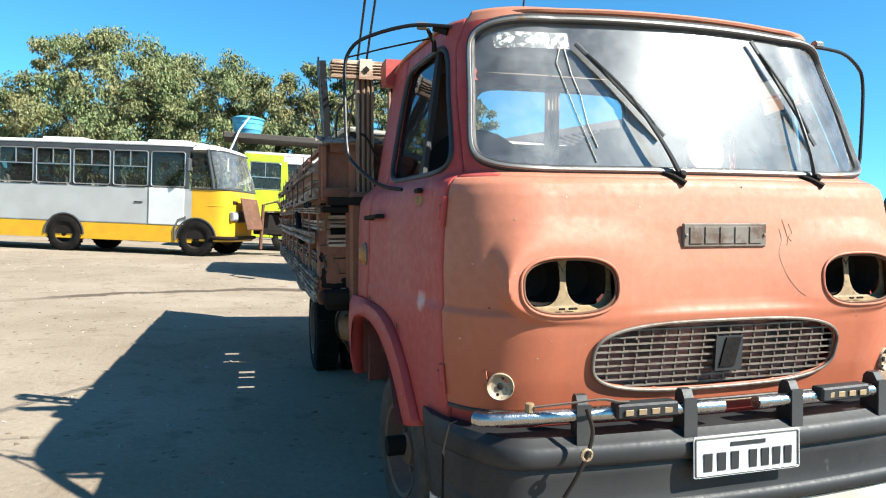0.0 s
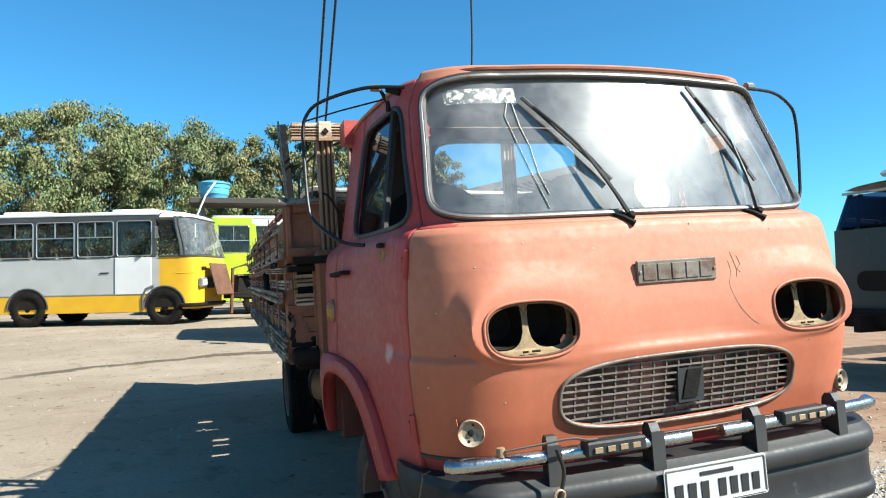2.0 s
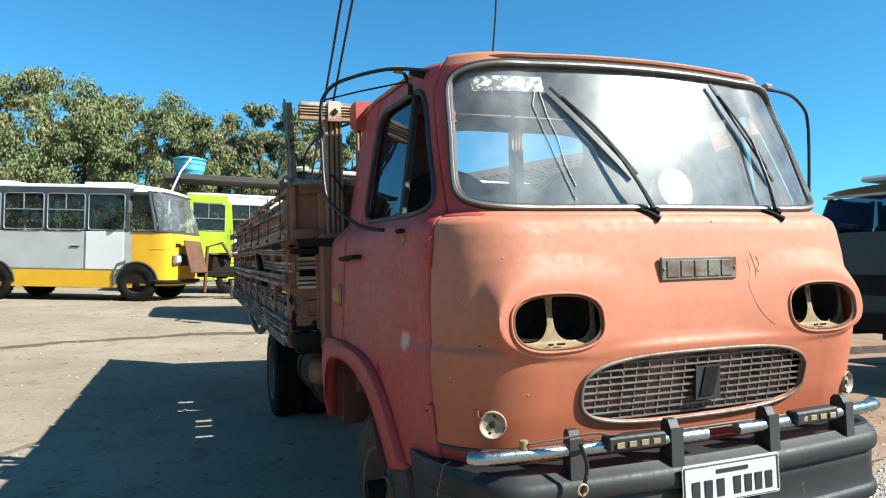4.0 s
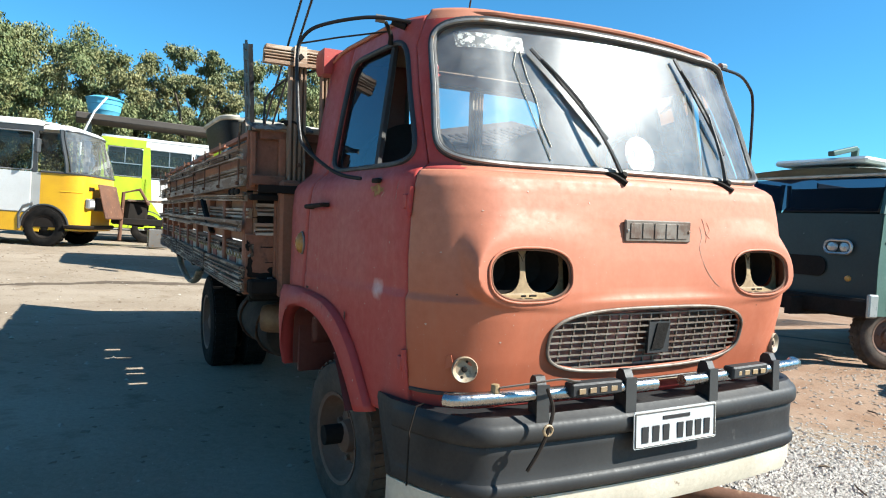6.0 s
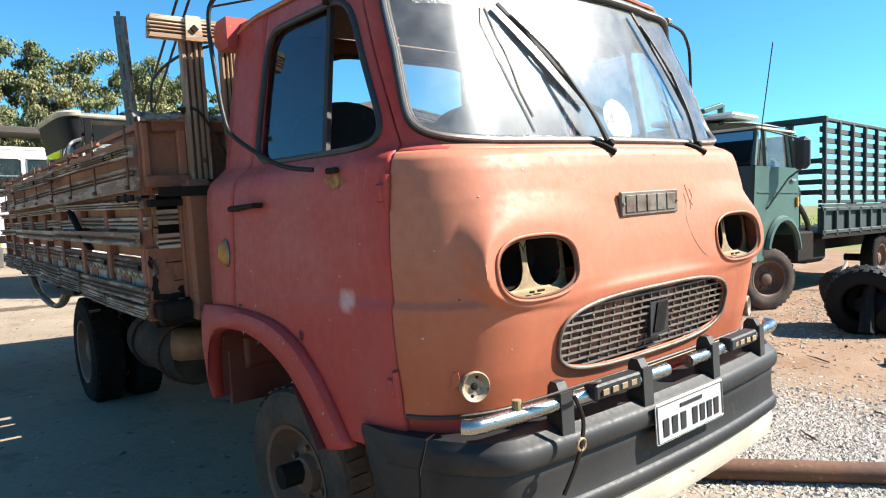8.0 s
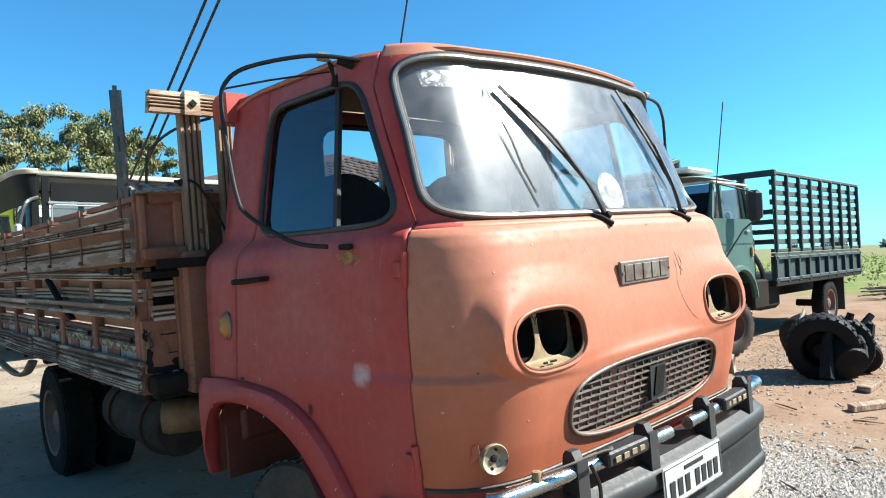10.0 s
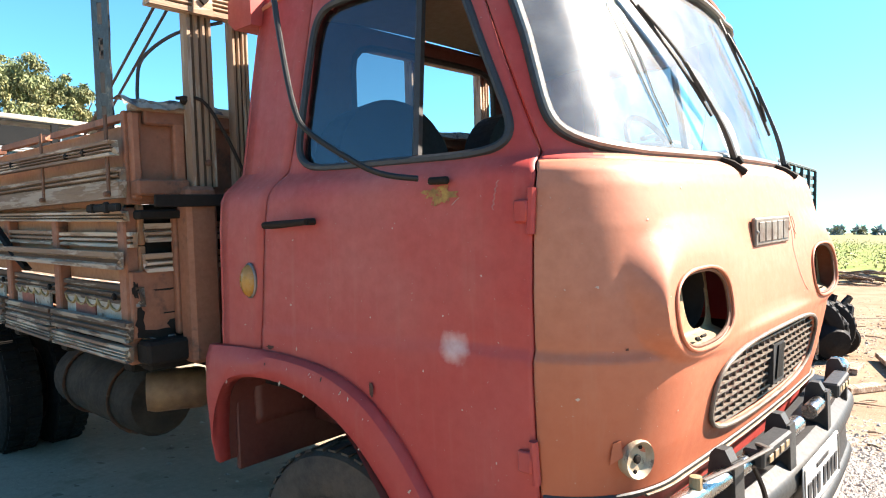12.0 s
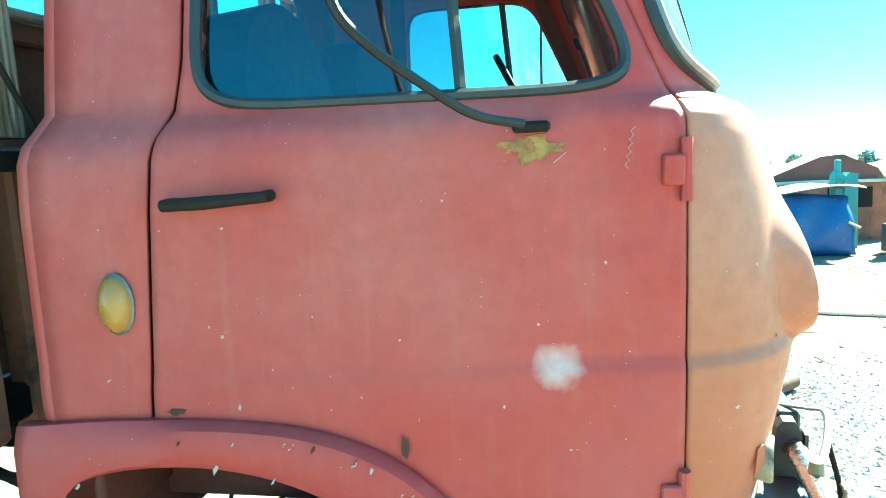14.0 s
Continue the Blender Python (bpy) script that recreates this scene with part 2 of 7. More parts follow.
# ---- mesh tools ----
class Shape:
    """Gathers vertices and faces of one mesh."""

    def __init__(self):
        self.v, self.f, self.dirty = [], [], []

    def add(self, verts, faces):
        n = len(self.v)
        self.v += [tuple(p) for p in verts]
        self.f += [tuple(i + n for i in f) for f in faces]
        return self

    def box(self, c, s, rot=None, ch=0.0):
        """A box of size s round c; ch cuts its edges."""
        hx, hy, hz = s[0] / 2, s[1] / 2, s[2] / 2
        ch = min(ch, hx * 0.9, hy * 0.9, hz * 0.9)
        bm = bmesh.new()
        bmesh.ops.create_cube(bm, size=1)
        for v in bm.verts:
            v.co = Vector((v.co.x * s[0], v.co.y * s[1], v.co.z * s[2]))
        if ch > 0:
            bmesh.ops.bevel(bm, geom=bm.edges[:], offset=ch, segments=1, affect="EDGES")
        m = Matrix.Translation(c) @ (rot.to_4x4() if rot else Matrix.Identity(4))
        bm.verts.ensure_lookup_table()
        self.add([m @ v.co for v in bm.verts], [[v.index for v in f.verts] for f in bm.faces])
        bm.free()
        return self

    def tube(self, path, r, n=10, closed=False, caps=True, flat=1.0):
        """A round bar along a path."""
        pts = [Vector(p) for p in path]
        k = len(pts)
        up = Vector((0.13, 0.31, 0.94)).normalized()
        rings, prev = [], None
        for i, p in enumerate(pts):
            a = pts[(i - 1) % k] if (closed or i > 0) else p
            b = pts[(i + 1) % k] if (closed or i < k - 1) else p
            d = (b - a).normalized()
            side = prev - d * prev.dot(d) if prev else d.cross(up)
            if side.length < 1e-4:
                side = d.cross(Vector((1, 0, 0)))
            side.normalize()
            prev = side
            top = side.cross(d)
            rr = r[i] if isinstance(r, (list, tuple)) else r
            rings.append([p + rr * (math.cos(t) * side + flat * math.sin(t) * top) for t in [2 * math.pi * j / n for j in range(n)]])
        verts = [q for ring in rings for q in ring]
        faces = []
        for i in range(k if closed else k - 1):
            i2 = (i + 1) % k
            for j in range(n):
                j2 = (j + 1) % n
                faces.append((i * n + j, i * n + j2, i2 * n + j2, i2 * n + j))
        if caps and not closed:
            faces += [tuple(range(n))[::-1], tuple((k - 1) * n + j for j in range(n))]
        return self.add(verts, faces)

    def lathe(self, profile, m, n=28):
        """Turns (radius, height) points round the z axis, then places them by m."""
        k = len(profile)
        verts = [m @ Vector((r * math.cos(2 * math.pi * j / n), r * math.sin(2 * math.pi * j / n), h)) for r, h in profile for j in range(n)]
        faces = []
        for i in range(k - 1):
            for j in range(n):
                j2 = (j + 1) % n
                faces.append((i * n + j, i * n + j2, (i + 1) * n + j2, (i + 1) * n + j))
        return self.add(verts, faces)

    def grid(self, fn, us, vs):
        """A sheet of points fn(u, v)."""
        w = len(vs)
        verts = [fn(u, v) for u in us for v in vs]
        return self.add(verts, [(i * w + j, (i + 1) * w + j, (i + 1) * w + j + 1, i * w + j + 1) for i in range(len(us) - 1) for j in range(w - 1)])

    def prism(self, outline, depth, m):
        """An outline in the xy plane, pulled out by depth along z, placed by m."""
        k = len(outline)
        verts = [m @ Vector((x, y, z)) for z in (0, depth) for x, y in outline]
        faces = [tuple(range(k))[::-1], tuple(range(k, 2 * k))] + [(i, (i + 1) % k, k + (i + 1) % k, k + i) for i in range(k)]
        return self.add(verts, faces)

    def mesh(self, name, smooth=False):
        me = bpy.data.meshes.new(name)
        me.from_pydata(self.v, [], self.f)
        bm = bmesh.new()
        bm.from_mesh(me)
        bmesh.ops.recalc_face_normals(bm, faces=bm.faces[:])
        bm.to_mesh(me)
        bm.free()
        if smooth:
            me.shade_smooth()
            me.set_sharp_from_angle(angle=radians(38))
        return me


def part(name, shape, material, parent, label="", smooth=False):
    """One mesh object under a thing or a part."""
    me = shape.mesh(name, smooth) if isinstance(shape, Shape) else shape
    if not me.materials:
        me.materials.append(material)
    if isinstance(shape, Shape) and shape.dirty:
        me.materials.append(GROOVE_DIRT_SHADE)
        for i in shape.dirty:
            me.polygons[i].material_index = 1
    ob = new(name, me)
    ob.parent = parent
    return tagged(ob, label)


def thing(name, m, label, category, group="", kind=""):
    ob = new(name)
    ob.matrix_world = m
    ob.empty_display_size = 0.1
    return tagged(ob, label, category, group, kind)


def thicken(ob, t, offset=-1.0):
    mod = ob.modifiers.new("thickness", "SOLIDIFY")
    mod.thickness, mod.offset = t, offset
    return ob


def lerp(a, b, t):
    return a + (b - a) * t


def smooth01(t):
    t = min(max(t, 0.0), 1.0)
    return t * t * (3 - 2 * t)


def rounded(w, h, r, n=6):
    """A rounded rectangle's outline round the origin, half sizes w and h."""
    out = []
    for cx, cy, a0 in ((w - r, h - r, 0), (-w + r, h - r, 90), (-w + r, -h + r, 180), (w - r, -h + r, 270)):
        out += [(cx + r * math.cos(radians(a0 + 90 * i / n)), cy + r * math.sin(radians(a0 + 90 * i / n))) for i in range(n + 1)]
    return out


def spline(points, per=8, closed=False):
    """A smooth line through points."""
    P = [Vector(p) for p in points]
    k = len(P)
    out = []
    for i in range(k if closed else k - 1):
        p0 = P[(i - 1) % k] if (closed or i > 0) else P[i]
        p1, p2 = P[i], P[(i + 1) % k]
        p3 = P[(i + 2) % k] if (closed or i < k - 2) else p2
        for j in range(per):
            t = j / per
            out.append(0.5 * (2 * p1 + (p2 - p0) * t + (2 * p0 - 5 * p1 + 4 * p2 - p3) * t * t + (3 * p1 - p0 - 3 * p2 + p3) * t**3))
    if not closed:
        out.append(P[-1])
    return out


# ---- ground ----
def ground_height(x, y):
    far = 0.20 * smooth01((y - 8.5) / 9.0)
    return far


# ---- the red truck ----
truck = thing("truck", pose(0.035, 0, 0, 0, -2.3, -0.8), "old faded red cab-over truck with missing headlights and wooden cargo bed", "truck")

CAB_Z = (0.58, 0.72, 0.85, 1.00, 1.058, 1.078, 1.10, 1.20, 1.35, 1.44, 1.475, 1.495, 1.515, 1.80, 2.07, 2.11)
CAB_FRONT = (0.075, 0.04, 0.008, -0.022, -0.031, -0.021, -0.016, -0.007, 0.015, 0.032, 0.041, 0.055, 0.092, 0.172, 0.268, 0.285)
CAB_HALF = (0.905, 0.912, 0.916, 0.918, 0.918, 0.908, 0.910, 0.914, 0.914, 0.912, 0.908, 0.898, 0.884, 0.845, 0.802, 0.792)
CAB_ROUND = (0.34, 0.34, 0.345, 0.35, 0.35, 0.34, 0.335, 0.335, 0.335, 0.33, 0.325, 0.32, 0.32, 0.32, 0.32, 0.32)
CAB_BOW = (0.012, 0.012, 0.012, 0.012, 0.012, 0.012, 0.01, 0.01, 0.012, 0.018, 0.024, 0.036, 0.045, 0.05, 0.05, 0.05)
CAB_FLARE = (0.11, 0.11, 0.11, 0.11, 0.11, 0.11, 0.11, 0.11, 0.11, 0.105, 0.09, 0.07, 0.055, 0.05, 0.05, 0.05)
CAB_BACK = 1.34
POD_X, POD_Z, POD_Y = 0.562, 1.153, -0.022
BEND = 2 / 2.3


def oval(x, z, cx, cz, a, b, p=2.6):
    return (abs((x - cx) / a) ** p + abs((z - cz) / b) ** p) ** (1 / p)


TABLE = np.linspace(0.5, 2.2, 3401)
CAB_ALL = [np.interp(TABLE, CAB_Z, c).tolist() for c in (CAB_FRONT, CAB_HALF, CAB_ROUND, CAB_BOW, CAB_FLARE)]


def cab_at(z):
    i = int(round((min(max(z, 0.5), 2.2) - 0.5) * 2000))
    return [c[i] for c in CAB_ALL]


def cab_point(u, z, out=0.0):
    """The cab's skin: u 0 to 1 across half the front, 1 to 2 round the corner, 2 to 3 along the side; u below 0 is the passenger's side."""
    s, a = (1 if u >= 0 else -1), abs(u)
    yf, hw, r, bow, fl = cab_at(z)
    if a <= 1:
        x = a * (hw - r)
        y = yf + bow * a * a
    elif a <= 2:
        t = (a - 1) * math.pi / 2
        x, y = hw - r + r * max(math.sin(t), 0) ** BEND, yf + bow + r * (1 - max(math.cos(t), 0) ** BEND)
    else:
        y0 = yf + bow + r
        y = lerp(y0, CAB_BACK, a - 2)
        hw = lerp(hw, max(hw, 0.914), smooth01((y - 0.34) / 0.25)) if z < 1.3 else hw
        x = hw + fl * (y - y0)
    if a < 2 and z < 1.5:
        tall = 0.118 if z > POD_Z else 0.102
        d = oval(x, z, POD_X, POD_Z, 0.205, tall, 2.4)
        ax, az = abs(x - POD_X) / 0.205, abs(z - POD_Z) / tall
        k = ax * ax / (ax * ax + az * az + 1e-9)
        reach = lerp(0.9 if z > POD_Z else 0.22, 0.085 if x > POD_X else 1.2, k)
        w = 1 - smooth01((d - 1.0) / reach)
        y = lerp(y, min(y, POD_Y + 0.12 * max(z - 1.12, -0.03)), w)
    if out:
        nx, ny = (0, -1) if a <= 1 else ((math.sin((a - 1) * math.pi / 2), -math.cos((a - 1) * math.pi / 2)) if a <= 2 else (1, -fl))
        x, y = x + out * nx, y + out * ny
    return Vector((s * x, y, z))


def side_point(y, z, s=-1, out=0.0):
    """The skin at a given y on the side."""
    yf, _, r, bow, _ = cab_at(z)
    y0 = yf + bow + r
    a = 2 + (y - y0) / (CAB_BACK - y0)
    if a < 2:
        t = math.acos(min(1, max(0, 1 - (y - yf - bow) / r)) ** (1 / BEND))
        a = 1 + t / (math.pi / 2)
    p = cab_point(s * min(a, 3.0), z, out)
    return p


def front_point(x, z, out=0.0):
    """The skin at a given x on the front."""
    _, hw, r, _, _ = cab_at(z)
    a = abs(x)
    u = a / (hw - r) if a <= hw - r else 1 + math.asin(min(1, (a - hw + r) / r) ** (1 / BEND)) / (math.pi / 2)
    return cab_point(math.copysign(u, x) if x else 0.0, z, out)


def cut_sheet(us, vs, fn, key, holes):
    """A sheet with smooth-edged holes; key gives each point's flat place, a hole is (inside, snap)."""
    bm = bmesh.new()
    layer = {}
    rows = []
    for u in us:
        row = []
        for v in vs:
            p = fn(u, v)
            b = bm.verts.new(p)
            layer[b] = (u, v)
            row.append(b)
        rows.append(row)
    for i in range(len(us) - 1):
        for j in range(len(vs) - 1):
            quad = (rows[i][j], rows[i + 1][j], rows[i + 1][j + 1], rows[i][j + 1])
            ins = [any(h[0](*key(*layer[b])) for h in holes) for b in quad]
            if not all(ins):
                bm.faces.new(quad)
    for b in list(bm.verts):
        if not b.link_faces:
            bm.verts.remove(b)
            continue
        k = key(*layer[b])
        for inside, snap in holes:
            if inside(*k):
                b.co = snap(*k)
    me = bpy.data.meshes.new("sheet")
    bmesh.ops.recalc_face_normals(bm, faces=bm.faces[:])
    bm.to_mesh(me)
    bm.free()
    me.shade_smooth()
    me.set_sharp_from_angle(angle=radians(50))
    return me


def oval_hole(cx, cz, a, b, p, place):
    def inside(x, z):
        return oval(x, z, cx, cz, a, b, p) < 1

    def snap(x, z):
        d = max(oval(x, z, cx, cz, a, b, p), 1e-3)
        return place(cx + (x - cx) / d, cz + (z - cz) / d)

    return inside, snap


def oval_line(cx, cz, a, b, p, n=56):
    out = []
    for i in range(n):
        t = 2 * math.pi * i / n
        c, s = math.cos(t), math.sin(t)
        k = (abs(c / a) ** p + abs(s / b) ** p) ** (-1 / p)
        out.append((cx + k * c, cz + k * s))
    return out


def shut_front(z):
    """The door's front edge."""
    return 0.232 if z < 1.47 else lerp(0.232, 0.455, min(1, (z - 1.47) / 0.5))


def u_at(y, z):
    """Where along the skin the side reaches y."""
    yf, _, r, bow, _ = cab_at(z)
    y0 = yf + bow + r
    if y >= y0:
        return 2 + (y - y0) / (CAB_BACK - y0)
    return 1 + math.acos(min(1, max(0, 1 - (y - yf - bow) / r)) ** (1 / BEND)) / (math.pi / 2)


def front_sheet(t, z):
    return cab_point(t * u_at(shut_front(z) - 0.005, z), z)


# lower front
front_us = np.linspace(-1.0, 1.0, 261)
front_vs = np.linspace(0.752, 1.497, 110)
HL = (0.162, 0.088, 2.7)
GR = (0.470, 0.111, 3.2)
GRZ = 0.914


def front_key(u, z):
    return front_sheet(u, z).x, z


panel_holes = [oval_hole(s * POD_X, POD_Z, *HL, front_point) for s in (-1, 1)] + [oval_hole(0, GRZ, *GR, front_point)]
front_panel = part("front_panel", cut_sheet(front_us, front_vs, front_sheet, front_key, panel_holes), SALMON, truck, "sun-faded salmon red front panel")
thicken(front_panel, 0.012, -1)

# windscreen frame and pillars
WS_B, WS_T = 1.524, 2.062


def ws_inside(x, z):
    half = lerp(0.802, 0.746, (z - WS_B) / (WS_T - WS_B))
    cz, b = (WS_B + WS_T) / 2, (WS_T - WS_B) / 2
    return oval(x, z, 0, cz, half, b, 9.0) < 1


def ws_snap(x, z):
    half = lerp(0.802, 0.746, (z - WS_B) / (WS_T - WS_B))
    cz, b = (WS_B + WS_T) / 2, (WS_T - WS_B) / 2
    d = max(oval(x, z, 0, cz, half, b, 9.0), 1e-3)
    return front_point(x / d, cz + (z - cz) / d)


def ws_line(n=120, grow=0.0, out=0.0):
    cz, b = (WS_B + WS_T) / 2, (WS_T - WS_B) / 2 + grow
    pts = []
    for x, z in oval_line(0, cz, 0.76 + grow, b, 9.0, n):
        x *= lerp(0.802, 0.746, (z - WS_B) / (WS_T - WS_B)) / 0.76
        pts.append(front_point(x, z, out))
    return pts


def shut_rear(z):
    return float(np.interp(z, (0.6, 1.0, 1.45, 1.6, 2.1), (1.16, 1.135, 1.10, 1.075, 1.055)))


up_us = np.linspace(-1.0, 1.0, 161)
frame_mesh = cut_sheet(up_us, np.linspace(1.497, 2.11, 60), front_sheet, front_key, [(ws_inside, ws_snap)])
windshield_frame = part("windshield_frame", frame_mesh, RED, truck)
frame_mesh.materials.append(SALMON)
for f in frame_mesh.polygons:
    f.material_index = 1 if f.center.z > 2.066 or (f.center.z < 1.535 and abs(f.center.x) < 0.74) else 0
thicken(windshield_frame, 0.02, -1)
gasket = Shape().tube(ws_line(420, 0.003, 0.002), 0.016, 8, closed=True)
part("windshield_gasket", gasket, RUBBER, truck, "cracked black rubber windshield seal", True)
part("windshield_trim", Shape().tube(ws_line(420, 0.001, 0.014), 0.008, 6, closed=True), GREY_METAL, truck, "dull grey metal trim strip", True)
pane = Shape()
pane.grid(lambda a, z: front_point(a * lerp(0.802, 0.746, (z - WS_B) / (WS_T - WS_B)), z, -0.006), np.linspace(-1, 1, 41), np.linspace(WS_B, WS_T, 12))
windshield = part("windshield", pane, WINDSHIELD, truck, "dusty cracked windshield glass", True)
windshield.visible_shadow = False

# roof
ROOF_Z = 2.098


def roof_point(a, b):
    """a across, -1 to 1; b from front 0 to back 1."""
    u = a
    x_half = lerp(0.79, 0.835, b)
    front = front_point(a * 0.70, ROOF_Z).y - 0.012
    y = lerp(front, CAB_BACK + 0.03, b)
    edge = 1 - abs(a) ** 3.2
    lift = 0.085 * edge * smooth01(min(1, b / 0.6)) + 0.004 * edge
    corner = 1 - 0.13 * (1 - min(1, b / 0.3)) ** 2
    tail = 0.035 * smooth01((b - 0.75) / 0.25)
    return Vector((x_half * a * corner, y + 0.18 * max(0, abs(a) - 0.75) ** 1.2 * (1 - b), ROOF_Z + lift - tail))


roof = part("roof", Shape().grid(roof_point, np.linspace(-1, 1, 41), np.linspace(0, 1, 31)), SALMON, truck, smooth=True)
thicken(roof, 0.02, -1)
gutter = [roof_point(-1, b) + Vector((-0.004, 0, -0.008)) for b in np.linspace(1, 0, 16)] + [roof_point(a, 0) + Vector((0, -0.004, -0.006)) for a in np.linspace(-1, 1, 30)][1:-1] + [roof_point(1, b) + Vector((0.004, 0, -0.008)) for b in np.linspace(0, 1, 16)]
part("rain_gutter", Shape().tube(gutter, 0.009, 6), SALMON, truck, "chipped rain gutter with flaking edge", True)
liner = Shape().grid(lambda a, b: roof_point(a * 0.97, lerp(0.03, 0.98, b)) + Vector((0, 0, -0.045)), np.linspace(-1, 1, 21), np.linspace(0, 1, 13))
part("headliner", liner, LINER, truck, "stained beige headliner", True)


# doors
def door_window(y, z):
    """Below 1 inside the side window's opening."""
    t = (z - 1.545) / (1.985 - 1.545)
    y0, y1 = lerp(0.298, 0.505, t), lerp(1.052, 1.032, t)
    return oval((y - (y0 + y1) / 2) / (y1 - y0) * 2, (z - 1.763) / 0.243, 0, 0, 1, 1, 7.0)


def door_window_line(s, n=80, out=0.0, k=1.0):
    pts = []
    for a, b in oval_line(0, 0, k, k, 7.0, n):
        z = 1.763 + 0.243 * b
        t = (z - 1.545) / 0.44
        y0, y1 = lerp(0.298, 0.505, t), lerp(1.052, 1.032, t)
        pts.append(side_point((y0 + y1) / 2 + a * (y1 - y0) / 2, z, s, out))
    return pts


ARCH_OUT = [(1.375, 0.985), (1.20, 0.992), (1.00, 0.985), (0.84, 0.96), (0.71, 0.90), (0.615, 0.81), (0.535, 0.70), (0.475, 0.60)]
ARCH_IN = [(1.370, 0.60), (1.366, 0.72), (1.335, 0.84), (1.24, 0.90), (1.08, 0.915), (0.92, 0.885), (0.78, 0.81), (0.67, 0.70), (0.58, 0.58)]


def arch_top(y):
    pts = sorted(ARCH_OUT)
    return float(np.interp(y, [p[0] for p in pts], [p[1] for p in pts], left=0.0))


def make_door(s):
    vs = np.linspace(0.62, 2.085, 120)

    def fn(a, z):
        return side_point(lerp(shut_front(z), shut_rear(z) - 0.004, a), z, s)

    def key(a, z):
        return lerp(shut_front(z), shut_rear(z) - 0.004, a), z

    def snap_win(y, z):
        d = max(door_window(y, z), 1e-3)
        zz = 1.763 + (z - 1.763) / d
        t0, t1 = (z - 1.545) / 0.44, (zz - 1.545) / 0.44
        a = (y - (lerp(0.298, 0.505, t0) + lerp(1.052, 1.032, t0)) / 2) / (lerp(1.052, 1.032, t0) - lerp(0.298, 0.505, t0)) * 2 / d
        return side_point((lerp(0.298, 0.505, t1) + lerp(1.052, 1.032, t1)) / 2 + a * (lerp(1.052, 1.032, t1) - lerp(0.298, 0.505, t1)) / 2, zz, s)

    holes = [(lambda y, z: door_window(y, z) < 1, snap_win), (lambda y, z: z < arch_top(y) - 0.03, lambda y, z: side_point(y, arch_top(y) - 0.03, s))]
    door = part("door", cut_sheet(np.linspace(0, 1, 70), vs, fn, key, holes), RED, truck, "faded red cab door with chipped paint")
    thicken(door, 0.03, -1)
    part("window_seal", Shape().tube(door_window_line(s, 260, 0.0), 0.011, 7, closed=True), RUBBER, door, "black rubber window seal", True)
    # rear pane fixed shut, front one open
    post = [side_point(0.59, 1.53, s, -0.012), side_point(0.628, 2.0, s, -0.012)]
    part("window_bar", Shape().tube(post, 0.016, 6, flat=0.7), RUBBER, door)
    g = Shape().grid(lambda a, z: side_point(lerp(lerp(0.59, 0.626, (z - 1.545) / 0.44), 1.035, a), z, s, -0.014), np.linspace(0, 1, 5), np.linspace(1.518, 2.004, 5))
    pane = part("window_pane", g, DOOR_GLASS, door, "dusty blue-tinted side window pane")
    pane.visible_shadow = False
    if s > 0:
        g = Shape().grid(lambda a, z: side_point(lerp(lerp(0.34, 0.53, (z - 1.545) / 0.44), 0.57, a), z, s, -0.016), np.linspace(0, 1, 4), np.linspace(1.545, 1.985, 5))
        p2 = part("window_pane", g, CLEAR, door)
        p2.visible_shadow = False
    # handle
    zh = 1.365
    a, b = side_point(1.045, zh, s, 0.034), side_point(0.895, zh + 0.006, s, 0.034)
    hd = Shape().tube([side_point(1.06, zh - 0.002, s, 0.002), side_point(1.06, zh - 0.002, s, 0.03)], 0.011, 8)
    hd.tube([side_point(0.90, zh + 0.006, s, 0.002), side_point(0.90, zh + 0.006, s, 0.03)], 0.010, 8)
    hd.tube([side_point(1.068, zh - 0.002, s, 0.034), side_point(1.0, zh, s, 0.036), b], [0.010, 0.0112, 0.009], 8)
    part("door_handle", hd, DARK_IRON, door, "worn black bar handle", True)
    part("lock_barrel", Shape().lathe([(0.0, 0.0), (0.006, 0.001), (0.007, -0.006), (0.007, -0.014)], Matrix.Translation(side_point(1.07, zh - 0.002, s, 0.036)) @ Vector((s * 0.8, 0.6, 0)).to_track_quat("Z", "Y").to_matrix().to_4x4(), 10), CHROME, door, "worn bright lock barrel")
    # hinges
    for z in (1.385, 0.83):
        h = Shape()
        y0 = shut_front(z)
        h.box(side_point(y0 + 0.022, z, s, 0.004), (0.018, 0.036, 0.05), ch=0.004)
        h.tube([side_point(y0 + 0.002, z - 0.05, s, 0.006), side_point(y0 + 0.002, z + 0.05, s, 0.006)], 0.0105, 8)
        part("hinge", h, RED, door, smooth=True)
    return door


doors = [make_door(s) for s in (-1, 1)]

# rear corners and back wall
for s in (-1, 1):
    g = Shape()
    g.grid(lambda a, z, s=s: side_point(lerp(shut_rear(z) + 0.004, CAB_BACK - 0.03, a), z, s), np.linspace(0, 1, 6), np.linspace(0.975, 2.10, 40))
    g.grid(lambda a, z, s=s: side_point(CAB_BACK - 0.03, z, s) + Vector((-s * 0.045 * (1 - math.cos(a)), 0.045 * math.sin(a), 0)), np.linspace(0, math.pi / 2, 6), np.linspace(0.975, 2.10, 40))
    thicken(part("rear_corner_panel", g, RED, truck, smooth=True), 0.012, -1)
REAR_WIN = (0.43, 1.82, 0.21)


def back_fn(a, z):
    return Vector((a * (float(np.interp(z, CAB_Z, CAB_HALF)) - 0.012), CAB_BACK + 0.012, z))


def back_key(a, z):
    return back_fn(a, z).x, z


